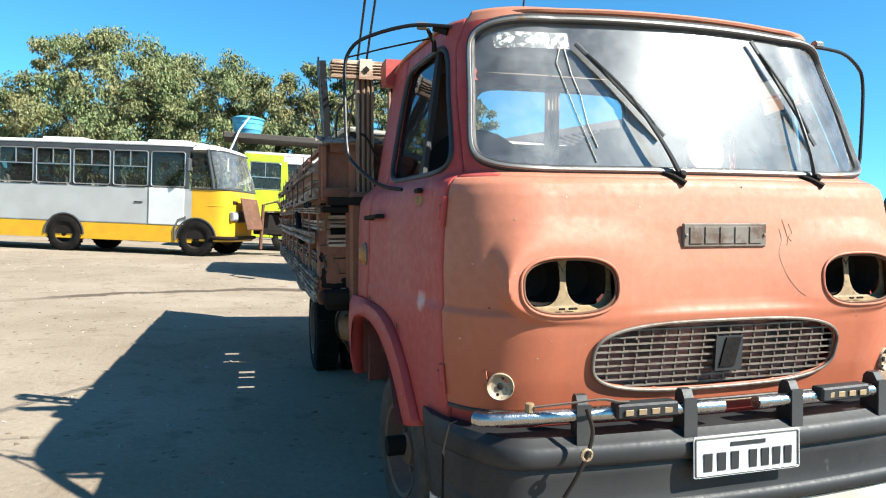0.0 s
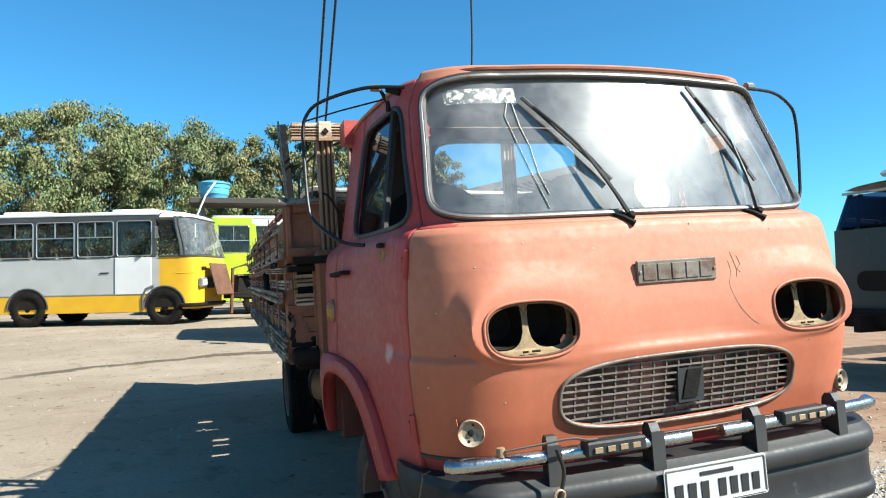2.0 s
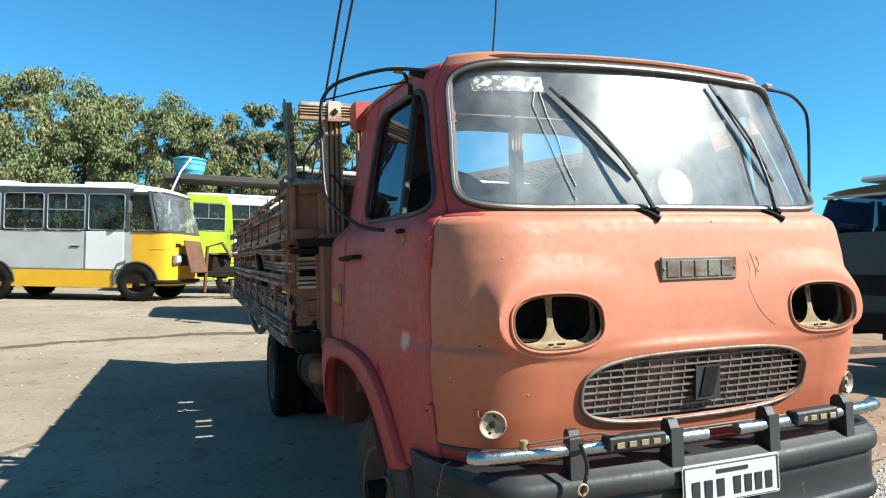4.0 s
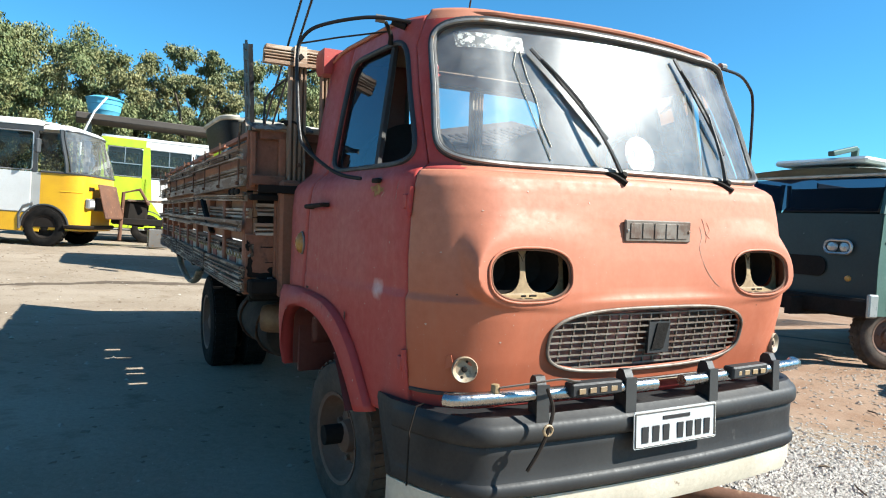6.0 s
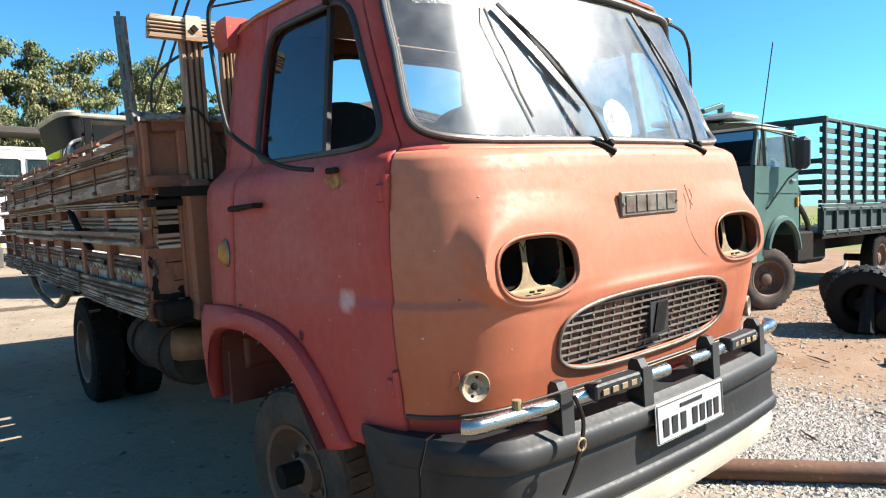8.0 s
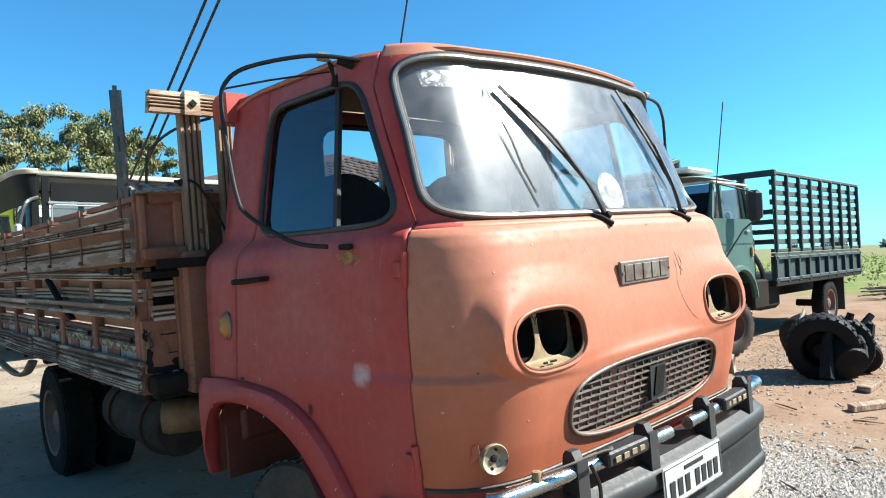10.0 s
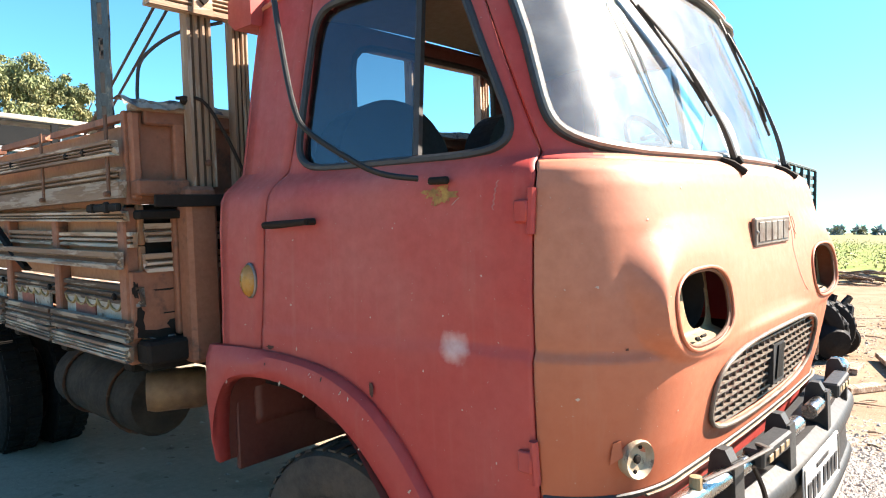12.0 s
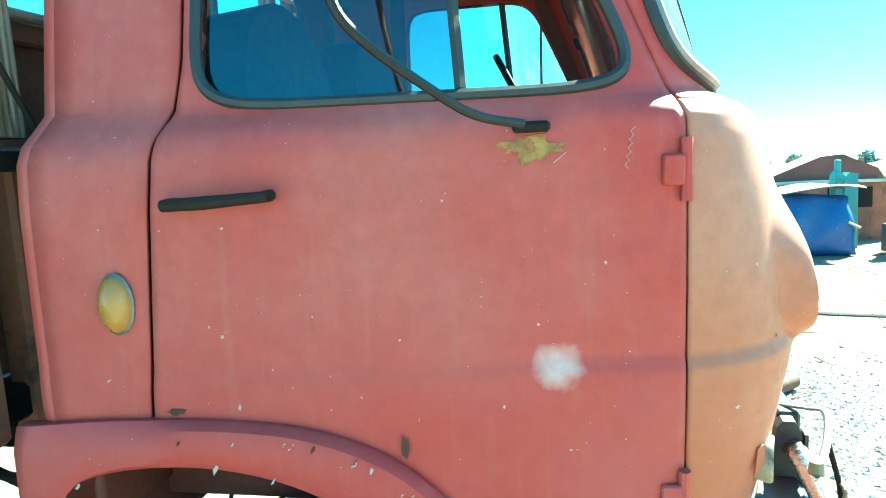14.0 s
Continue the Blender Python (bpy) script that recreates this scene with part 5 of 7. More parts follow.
part("ledge", Shape().box((0, HEAD_Y - 0.035, 1.405), (2.34, 0.05, 0.03), ch=0.006), DARK_IRON, head)
part("cap", Shape().box((0, HEAD_Y, 1.755), (2.3, 0.09, 0.03), ch=0.006), PLANK_X, head)
for x, w in ((-0.953, 0.086), (-0.80, 0.06), (0.09, 0.068), (0.58, 0.068), (0.80, 0.06), (0.953, 0.086)):
    g = Shape()
    prof = [(-w / 2, 0), (-w * 0.36, 0), (-w * 0.31, 0.008), (-w * 0.20, 0.008), (-w * 0.15, 0), (-w * 0.06, 0), (-w * 0.01, 0.008), (w * 0.10, 0.008), (w * 0.15, 0), (w * 0.24, 0), (w * 0.28, 0.008), (w * 0.36, 0.008), (w * 0.40, 0), (w / 2, 0), (w / 2, 0.045), (-w / 2, 0.045)]
    k = len(prof)
    yy = HEAD_Y - 0.088
    g.add([(x + a, yy + b, z) for z in (1.495, 2.10) for a, b in prof], [(i, (i + 1) % k, k + (i + 1) % k, k + i) for i in range(k)] + [tuple(range(k)), tuple(range(k, 2 * k))])
    g.dirty = [i for i in range(k - 1) if prof[i][1] == 0.008 and prof[i + 1][1] == 0.008]
    part("post", g, PLANK_Z, head)
    if abs(x) > 0.9:
        part("post", Shape().box((x * 1.03, HEAD_Y - 0.072, 1.20), (0.108, 0.09, 0.59), ch=0.014), BROWN, head)
        part("bolt", Shape().lathe([(0.012, 0), (0.011, 0.008), (0.0, 0.012)], pose(x + 0.012, yy, 1.575, 90, 0, 0), 8), RUST, head)
    else:
        part("post", Shape().box((x, HEAD_Y - 0.06, 1.165), (0.075, 0.07, 0.62), ch=0.01), BROWN, head)
    part("bracket", Shape().prism([(-0.035, -0.05), (0.035, -0.05), (0.03, 0.05), (-0.03, 0.05)], 0.012, pose(x, HEAD_Y - 0.112, 2.108, 90, 0, 0)), PLANK_X, head)
    part("bolt", Shape().box((x, HEAD_Y - 0.128, 2.105), (0.026, 0.01, 0.026), Euler((0, radians(45), 0)).to_matrix(), 0.002), DARK_IRON, head)
part("strap", Shape().box((-0.98, HEAD_Y - 0.128, 1.447), (0.34, 0.012, 0.04), ch=0.003), DARK_IRON, head, "black iron strap round the post")
beam = grooved((0, HEAD_Y - 0.112, 2.108), 2.27, 0.088, 0.045, "x", 4)
part("top_beam", beam, PLANK_X, head, "weathered grooved top beam")
# steel darkened because the stake's near face lies in shade
STEEL_STRIP = pbr("shaded_galvanised_strip", (0.035, 0.037, 0.04), (0.02, 0.02, 0.023), rough=0.5, metal=0.4, wear=(0.20, 0.15, 0.11), wear_at=(0.6, 0.68))
# a slotted strip of sheet steel with torn edges: two rims and the bridges between its slots
stake_m = pose(-1.12, 1.895, 1.69, 13, -5, 0)
torn = random.Random(3)
stake = Shape()
for y0, y1 in ((-0.062, -0.018), (0.018, 0.062)):
    stake.prism([(y1, 0.53 * k / 12) for k in range(13)] + [(y0 - (torn.uniform(0, 0.009) if y0 < 0 else 0), 0.53 * k / 12) for k in range(12, -1, -1)], 0.006, stake_m @ Matrix(((0, 0, 1, 0), (1, 0, 0, 0), (0, 1, 0, 0), (0, 0, 0, 1))))
for z in (0.0, 0.115, 0.23, 0.345, 0.46, 0.515):
    stake.box(stake_m @ Vector((0.003, 0, z + 0.012)), (0.006, 0.04, 0.045), stake_m.to_3x3())
stake.box(stake_m @ Vector((0.025, 0.064, 0.265)), (0.05, 0.006, 0.53), stake_m.to_3x3())
part("leaning_stake", stake, STEEL_STRIP, head, "slotted steel strip with torn edges, darkened for shade, leaning out")
# sill, peeling cap sheet, clamp and grease of the corner
part("sill", Shape().box((0, HEAD_Y - 0.03, 0.955), (2.34, 0.09, 0.075), ch=0.01), DARK_IRON, head, "greasy black lower sill")
PEELED = pbr("peeling_grey_sheet", (0.50, 0.42, 0.33), (0.25, 0.18, 0.13), rough=0.7, big=14, wear=(0.07, 0.05, 0.04), wear_at=(0.5, 0.6), wear_scale=26)
for x0, x1, tilt in ((-1.20, -1.10, -6), (-1.11, -1.005, 7), (-1.0, -0.86, -3), (0.2, 0.55, 2)):
    part("cap_sheet", Shape().grid(lambda a, b, x0=x0, x1=x1: Vector((lerp(x0, x1, a), HEAD_Y + lerp(-0.062, 0.05, b), 1.776 - 0.03 * max(0, 0.25 - b) * 4 + radians(tilt) * (a - 0.5) * (x1 - x0) + 0.004 * math.sin(9 * a + 5 * b))), np.linspace(0, 1, 7), np.linspace(0, 1, 9)), PEELED, head, "peeling bent sheet on the cap")
part("clamp", Shape().box((-1.232, 1.66, 1.43), (0.016, 0.25, 0.026), ch=0.005).box((-1.238, 1.62, 1.43), (0.016, 0.035, 0.036), ch=0.006).box((-1.238, 1.73, 1.43), (0.016, 0.02, 0.03), ch=0.004), DARK_IRON, left_side, "black iron clamp round the corner post")
grease = random.Random(21)
for x, z, rx, rz in ((-1.10, 1.008, 0.09, 0.022), (-1.03, 1.02, 0.06, 0.035), (-1.16, 1.06, 0.018, 0.06), (-1.17, 1.16, 0.012, 0.035), (-0.9, 1.01, 0.12, 0.022), (-1.07, 1.155, 0.05, 0.004)):
    outline = [(x + rx * k * math.cos(a), z + rz * k * math.sin(a)) for a, k in ((2 * math.pi * i / 15, grease.uniform(0.5, 1.1)) for i in range(15))]
    flake([Vector((a, HEAD_Y - 0.0045, b)) for a, b in outline], DARK_IRON, head, "grease_stain")
# wires and brake hoses behind the front wheel
for s_ in (-1, 1):
    for dy, dz in ((0.0, 0.0), (0.2, -0.01)):
        part("brake_hose", Shape().tube(spline([(s_ * 0.45, 0.95 + dy, 0.86), (s_ * 0.56, 1.0 + dy, 0.74 + dz), (s_ * 0.60, 1.09 + dy * 0.7, 0.63 + dz), (s_ * 0.52, 1.16 + dy * 0.5, 0.55), (s_ * 0.42, 1.05 + dy, 0.48)], 6), 0.006, 6), RUBBER, truck, "thin black hose behind the front wheel", True)
part("bent_rod", Shape().tube(spline([(-0.86, 1.52, 2.06), (-0.98, 1.62, 2.02), (-1.06, 1.70, 1.94), (-1.075, 1.72, 1.85), (-1.075, 1.72, 1.75)], 6), 0.006, 6), RUBBER, head, "thin bent black rod")
part("hose", Shape().tube(spline([(-1.02, 1.56, 1.79), (-0.96, 1.50, 1.78), (-0.91, 1.46, 1.68), (-0.87, 1.44, 1.58), (-0.84, 1.42, 1.48), (-0.82, 1.42, 1.38)], 6), 0.006, 7), DARK_IRON, head, "black hose hanging on the headboard", True)
rag = Shape().box((-0.985, 1.55, 1.782), (0.06, 0.035, 0.028), Euler((0.2, 0.1, 0.3)).to_matrix(), 0.012)
part("clamp_block", rag, DARK_IRON, head)
part("knob", Shape().lathe([(0.015, 0), (0.013, 0.026), (0.0, 0.028)], pose(-0.71, -0.048, BAR_Z + 0.018), 12), LAMP_PLATE, bumper, "cream plastic cap")


# ---- setting ----
def ground_material():
    m = pbr("dry_packed_earth", (0.42, 0.345, 0.262), (0.31, 0.245, 0.178), rough=0.97, big=0.5, small=22.0, wear=(0.25, 0.19, 0.135), wear_at=(0.54, 0.70), wear_scale=2.8, bump=1.0, bump_scale=22.0, spec=0.05)
    nt = m.node_tree
    b = nt.nodes["Principled BSDF"]
    old = b.inputs["Base Color"].links[0].from_socket
    tc = nt.nodes.new("ShaderNodeTexCoord")
    sep = nt.nodes.new("ShaderNodeSeparateXYZ")
    nt.links.new(tc.outputs["Object"], sep.inputs[0])
    # red earth and pale gravel to the east of the truck
    wob = nt.nodes.new("ShaderNodeMath")
    wob.operation = "MULTIPLY_ADD"
    nt.links.new(noise_node(nt, 0.7, 5, 0.6), wob.inputs[0])
    wob.inputs[1].default_value = 2.6
    nt.links.new(sep.outputs["X"], wob.inputs[2])
    red = ramp_between(nt, wob.outputs[0], 3.6, 4.6)
    earth = mix_rgb(nt, ramp_between(nt, noise_node(nt, 1.3, 6, 0.65), 0.35, 0.65), (0.27, 0.165, 0.105), (0.36, 0.25, 0.175))
    col = mix_rgb(nt, red, old, earth)
    # grit and clods
    grit = ramp_between(nt, noise_node(nt, 70, 4, 0.7), 0.60, 0.74)
    col = mix_rgb(nt, grit, col, (0.29, 0.215, 0.15))
    chalk = ramp_between(nt, noise_node(nt, 38, 4, 0.7), 0.62, 0.80)
    col = mix_rgb(nt, chalk, col, (0.55, 0.46, 0.36))
    # a ragged shadow streak across the yard, painted into the earth colour
    arc = nt.nodes.new("ShaderNodeMath")
    arc.operation = "ADD"
    nt.links.new(sep.outputs["X"], arc.inputs[0])
    arc.inputs[1].default_value = 0.5
    sq = nt.nodes.new("ShaderNodeMath")
    sq.operation = "MULTIPLY"
    nt.links.new(arc.outputs[0], sq.inputs[0])
    nt.links.new(arc.outputs[0], sq.inputs[1])
    line = nt.nodes.new("ShaderNodeMath")
    line.operation = "MULTIPLY_ADD"
    nt.links.new(sq.outputs[0], line.inputs[0])
    line.inputs[1].default_value = 0.09
    nt.links.new(sep.outputs["Y"], line.inputs[2])
    off = nt.nodes.new("ShaderNodeMath")
    off.operation = "MULTIPLY_ADD"
    nt.links.new(noise_node(nt, 1.1, 5, 0.7, (0.5, 1, 1)), off.inputs[0])
    off.inputs[1].default_value = 1.2
    nt.links.new(line.outputs[0], off.inputs[2])
    dist = nt.nodes.new("ShaderNodeMath")
    dist.operation = "SUBTRACT"
    nt.links.new(off.outputs[0], dist.inputs[0])
    dist.inputs[1].default_value = 11.02
    near = nt.nodes.new("ShaderNodeMath")
    near.operation = "ABSOLUTE"
    nt.links.new(dist.outputs[0], near.inputs[0])
    band = ramp_between(nt, near.outputs[0], 0.20, 0.12)
    west = ramp_between(nt, sep.outputs["X"], -4.9, -4.0)
    both = nt.nodes.new("ShaderNodeMath")
    both.operation = "MULTIPLY"
    nt.links.new(band, both.inputs[0])
    nt.links.new(west, both.inputs[1])
    col = mix_rgb(nt, both.outputs[0], col, (0.13, 0.10, 0.075))
    # far green fields
    far = ramp_between(nt, sep.outputs["X"], 17.0, 21.0)
    crop = mix_rgb(nt, ramp_between(nt, noise_node(nt, 0.6, 5, 0.7), 0.4, 0.62), (0.16, 0.215, 0.06), (0.27, 0.27, 0.11))
    far2 = ramp_between(nt, sep.outputs["X"], 70.0, 90.0)
    field = mix_rgb(nt, far2, crop, (0.24, 0.23, 0.12))
    col = mix_rgb(nt, far, col, field)
    nt.links.new(col, b.inputs["Base Color"])
    return m


GROUND = ground_material()
g = Shape()
xs = np.concatenate([[-900, -400, -150, -70, -40, -28], np.arange(-20, 24, 0.8), [28, 40, 70, 150, 400, 900]])
ys = np.concatenate([[-900, -400, -150, -60, -30, -18], np.arange(-10, 34, 0.8), [40, 60, 110, 250, 500, 900]])
g.grid(lambda x, y: Vector((x, y, ground_height(x, y))), xs, ys)
ground = new("ground", g.mesh("ground", True))
ground.data.materials.append(GROUND)
tagged(ground, "dry pale packed earth yard running out to green fields", "ground", kind="structure")


# ---- buses ----
BUS_YELLOW = pbr("bus_yellow_paint", (0.75, 0.42, 0.015), (0.68, 0.36, 0.02), rough=0.4, wear=(0.35, 0.22, 0.08), wear_at=(0.68, 0.72), bump=0.03)
BUS_GREY = pbr("bus_grey_white_paint", (0.60, 0.60, 0.57), (0.53, 0.52, 0.49), rough=0.45, wear=(0.42, 0.36, 0.28), wear_at=(0.66, 0.72), bump=0.03)
BUS_LIME = pbr("bus_lime_paint", (0.50, 0.68, 0.02), (0.44, 0.60, 0.03), rough=0.4, bump=0.03)
BUS_DARK = pbr("bus_dark_grey_paint", (0.06, 0.065, 0.07), (0.09, 0.09, 0.09), rough=0.45, bump=0.03)
ALU = pbr("window_aluminium", (0.62, 0.63, 0.63), (0.5, 0.5, 0.49), rough=0.35, metal=0.7, bump=0.0)
BUS_GLASS = glass("bus_window_glass", (0.17, 0.19, 0.19), gloss=0.0, dust=0.02, rough=0.03)
BUS_SCREEN = glass("bus_windshield_glass", (0.55, 0.60, 0.60), gloss=0.05, dust=0.12, rough=0.05)
SEAT_CLOTH = pbr("bus_seat_cloth", (0.10, 0.10, 0.12), (0.42, 0.38, 0.28), rough=0.9, big=1.2)
BUS_BLACK = pbr("bus_black_paint", (0.005, 0.0055, 0.006), (0.011, 0.011, 0.011), rough=0.6, bump=0.03, spec=0.15)


def window_unit(parent, x0, x1, z0, z1, y, split=0.55, slide=True):
    """A framed window in a wall that looks to -y: frame, panes, a bar between."""
    cx, cz, hw, hz = (x0 + x1) / 2, (z0 + z1) / 2, (x1 - x0) / 2, (z1 - z0) / 2
    ring = [Vector((cx + a, y - 0.012, cz + b)) for a, b in rounded(hw, hz, 0.07, 4)]
    w = part("window", Shape().tube(ring, 0.016, 6, closed=True), ALU, parent, smooth=True)
    pane = part("pane", Shape().grid(lambda a, b: Vector((a, y + 0.004, b)), (x0, x1), (z0, z1)), BUS_GLASS, w)
    pane.visible_shadow = False
    zs = lerp(z0, z1, split)
    if slide:
        bars = Shape().box((cx, y - 0.012, zs), (hw * 2, 0.03, 0.03))
        part("rail", bars, ALU, w)
        part("bar", Shape().box((cx - hw * 0.02, y - 0.010, (zs + z1) / 2), (0.025, 0.026, z1 - zs)), ALU, w)
    return w


def bus_shell(bus, x0, x1, depth, z_low, z_sill, z_head, z_roof, y, lower, upper, openings, roof_mat, skirt=None, end=None):
    """Side walls with window openings, roof, floor and rear, front to x1."""
    for yy, nm in ((y, "side_wall"), (y + depth, "far_side_wall")):
        part(nm, Shape().box(((x0 + x1) / 2, yy + (0.02 if yy == y else -0.02), (z_low + z_sill) / 2), (x1 - x0, 0.04, z_sill - z_low), ch=0.008), lower, bus)
        if skirt:
            part("skirt", Shape().box(((x0 + x1) / 2, yy + (-0.003 if yy == y else 0.003) + (0.012 if yy == y else -0.012), (z_low + skirt[0]) / 2), (x1 - x0 + 0.01, 0.03, skirt[0] - z_low), ch=0.006), skirt[1], bus)
            part("moulding", Shape().box(((x0 + x1) / 2, yy + (-0.008 if yy == y else 0.008), skirt[0] + 0.02), (x1 - x0, 0.012, 0.03), ch=0.003), ALU, bus)
        # posts between windows
        for a in openings:
            part("window_post", Shape().box((a, yy + (0.02 if yy == y else -0.02), (z_sill + z_head) / 2), (0.10, 0.05, z_head - z_sill)), upper, bus)
        part("cant_rail", Shape().box(((x0 + x1) / 2, yy + (0.02 if yy == y else -0.02), (z_head + z_roof - 0.12) / 2 + 0.0), (x1 - x0, 0.05, z_roof - 0.12 - z_head)), upper, bus)

    def rp(a, t):
        return Vector((a, y + depth / 2 - math.cos(t) * (depth / 2 + 0.015), z_roof - 0.14 + 0.16 * math.sin(t) ** 0.7))

    roof = part("roof", Shape().grid(rp, np.linspace(x0, x1, 8), np.linspace(0.0, math.pi, 17)), roof_mat, bus, smooth=True)
    thicken(roof, 0.04, -1)
    part("floor", Shape().box(((x0 + x1) / 2, y + depth / 2, z_low + 0.45), (x1 - x0 - 0.1, depth - 0.1, 0.06)), BUS_DARK, bus)
    part("rear_wall", Shape().box((x0, y + depth / 2, (z_low + z_roof) / 2 - 0.05), (0.05, depth, z_roof - z_low - 0.1)), end or lower, bus)
    return roof


def bus_seats(bus, x0, x1, y, z, step=0.85):
    x = x0
    while x < x1:
        for yy in (y + 0.5, y + 1.7):
            st = part("seat", Shape().box((x, yy, z + 0.45), (0.42, 0.8, 0.12), ch=0.03), SEAT_CLOTH, bus)
            part("backrest", Shape().box((x - 0.2, yy, z + 0.85), (0.1, 0.8, 0.72), ch=0.04), SEAT_CLOTH, st)
        x += step


def bus_wheel(bus, x, y, z, r=0.46, arch=BUS_DARK):
    w = part("wheel", Shape().tube([(x, y + 0.1, z + r), (x, y + 0.4, z + r)], 0.08, 10), DARK_IRON, bus, "dusty bus wheel")
    tyre_parts(w, pose(x, y + 0.075, z + r, 90, 0, 0), r, 0.24, 30, TYRE, DARK_IRON)
    ring = [Vector((x + (r + 0.07) * math.cos(t), y - 0.008, z + r + (r + 0.07) * math.sin(t))) for t in np.linspace(0, math.pi, 18)]
    part("wheel_arch", Shape().tube(ring, 0.035, 6, flat=0.7), arch, bus, smooth=True)
    # dark half disc laid on the uncut wall, painting the open arch's shade
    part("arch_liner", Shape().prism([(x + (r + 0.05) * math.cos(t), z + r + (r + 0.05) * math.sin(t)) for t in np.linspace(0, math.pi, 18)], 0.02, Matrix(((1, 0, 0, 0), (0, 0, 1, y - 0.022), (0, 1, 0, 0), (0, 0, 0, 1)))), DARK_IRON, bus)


# yellow, grey and white bus
BY, BZ = 17.2, 0.19
bus = thing("bus", Matrix.Translation((-2.72, 17.2, 0)) @ pose(0, 0, 0, 0, 0, -21) @ Matrix.Translation((2.62, -17.2, 0)), "old white and grey bus with yellow skirt and snub nose", "bus")
tops = [-3.0, -4.05, -5.12, -6.25, -7.32, -8.4, -9.5, -10.5]
bus_shell(bus, -10.6, -2.85, 2.25, BZ + 0.36, BZ + 1.82, BZ + 2.83, BZ + 3.10, BY, BUS_GREY, BUS_DARK, tops, WHITE, (BZ + 0.82, BUS_YELLOW))
for a, b in zip(tops[2:], tops[1:-1]):
    window_unit(bus, a + 0.05, b - 0.05, BZ + 1.86, BZ + 2.80, BY)
window_unit(bus, -4.0, -3.06, BZ + 1.86, BZ + 2.80, BY, slide=False)
door = part("door_panel", Shape().box((-3.56, BY - 0.012, BZ + 1.33), (0.98, 0.02, 0.98), ch=0.004), WHITE, bus, "bright white repainted door panel")
bus_seats(bus, -9.8, -4.4, BY, BZ + 0.85)
for i in (-9.0, -5.9):
    part("roof_hatch", Shape().box((i + 2.0, BY + 1.1, BZ + 3.15), (1.2, 0.9, 0.08), ch=0.03), WHITE, bus)


def nose(t, z):
    """The front's plan, a half oval from one side to the other."""
    lean = 0.30 * smooth01((z - 1.85) / 1.1) + 0.05 * (1 - smooth01((z - 0.4) / 1.2))
    grow = 1.06 - lean
    c, s_ = math.cos(t), math.sin(t)
    x = -2.86 + grow * math.copysign(abs(s_) ** 0.36, s_)
    yy = BY + 1.125 - 1.125 * math.copysign(abs(c) ** 0.34, c)
    return Vector((x, yy, BZ + z))


ts = np.linspace(0, math.pi, 31)
part("nose", Shape().grid(nose, ts, np.linspace(0.42, 1.83, 16)), BUS_YELLOW, bus, "dented yellow nose panel", True)
part("nose_edge", Shape().tube([nose(t, 1.84) for t in ts], 0.03, 6), BUS_DARK, bus)
shield = part("windshield", Shape().grid(nose, ts[3:-3], np.linspace(1.88, 2.86, 8)), BUS_SCREEN, bus, "curved bus windshield", True)
shield.visible_shadow = False
part("windshield_seal", Shape().tube([nose(ts[3], z) for z in np.linspace(1.86, 2.88, 9)] + [nose(t, 2.88) for t in ts[4:-4]] + [nose(ts[-4], z) for z in np.linspace(2.88, 1.86, 9)], 0.025, 6), BUS_DARK, bus)
part("side_light", Shape().grid(nose, ts[:3], np.linspace(1.9, 2.8, 4)), BUS_GLASS, bus)
part("front_post", Shape().tube([nose(ts[2], z) for z in np.linspace(1.85, 2.9, 6)], 0.05, 6), BUS_DARK, bus)
part("front_dome", Shape().grid(lambda t, k: nose(t, 2.88) * (1 - k * k) + Vector((-2.86, BY + 1.125, BZ + 3.0)) * k * k + Vector((0, 0, 0.20 * math.sin(k * math.pi / 2))) * (1 - 0.4 * k), ts, np.linspace(0, 1, 8)), WHITE, bus, smooth=True)
hl = part("headlight", Shape().box((-1.82, BY + 0.36, BZ + 1.12), (0.12, 0.36, 0.26), ch=0.03), ALU, bus, "square headlight in grey surround")
part("lens", Shape().box((-1.77, BY + 0.36, BZ + 1.12), (0.06, 0.26, 0.17), ch=0.02), WHITE, hl, "pale headlight lens")
part("grille", Shape().box((-1.82, BY + 1.12, BZ + 1.12), (0.10, 0.95, 0.34), ch=0.02), BUS_DARK, bus)
part("air_slot", Shape().box((-1.82, BY + 0.42, BZ + 1.50), (0.05, 0.26, 0.09), ch=0.01), DARK_IRON, bus)
part("front_bumper", Shape().tube([nose(t, 0.52) + Vector((0.03, -0.02, 0)) for t in ts[2:-2]], 0.09, 8, flat=0.6), DARK_IRON, bus)
part("crease", Shape().tube([nose(t, 1.38) for t in ts[1:9]], 0.012, 5), BUS_YELLOW, bus)
mir = part("mirror", Shape().box((-2.88, BY - 0.16, BZ + 2.45), (0.10, 0.16, 0.36), ch=0.03), BUS_DARK, bus, "square black mirror on an arm")
part("mirror_arm", Shape().tube([(-2.9, BY, BZ + 2.62), (-2.88, BY - 0.14, BZ + 2.62)], 0.015, 6), BUS_DARK, mir)
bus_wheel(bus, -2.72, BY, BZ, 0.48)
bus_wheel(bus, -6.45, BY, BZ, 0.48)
for x in (-2.72, -6.45):
    far_wheel = part("wheel", Shape().tube([(x, BY + 1.9, BZ + 0.48), (x, BY + 2.1, BZ + 0.48)], 0.08, 10), DARK_IRON, bus, "dusty bus wheel")
    tyre_parts(far_wheel, pose(x, BY + 2.05, BZ + 0.48, -90, 0, 0), 0.48, 0.24, 30)
part("axle", Shape().tube([(-6.45, BY + 0.2, BZ + 0.48), (-6.45, BY + 2.0, BZ + 0.48)], 0.09, 8), DARK_IRON, bus)
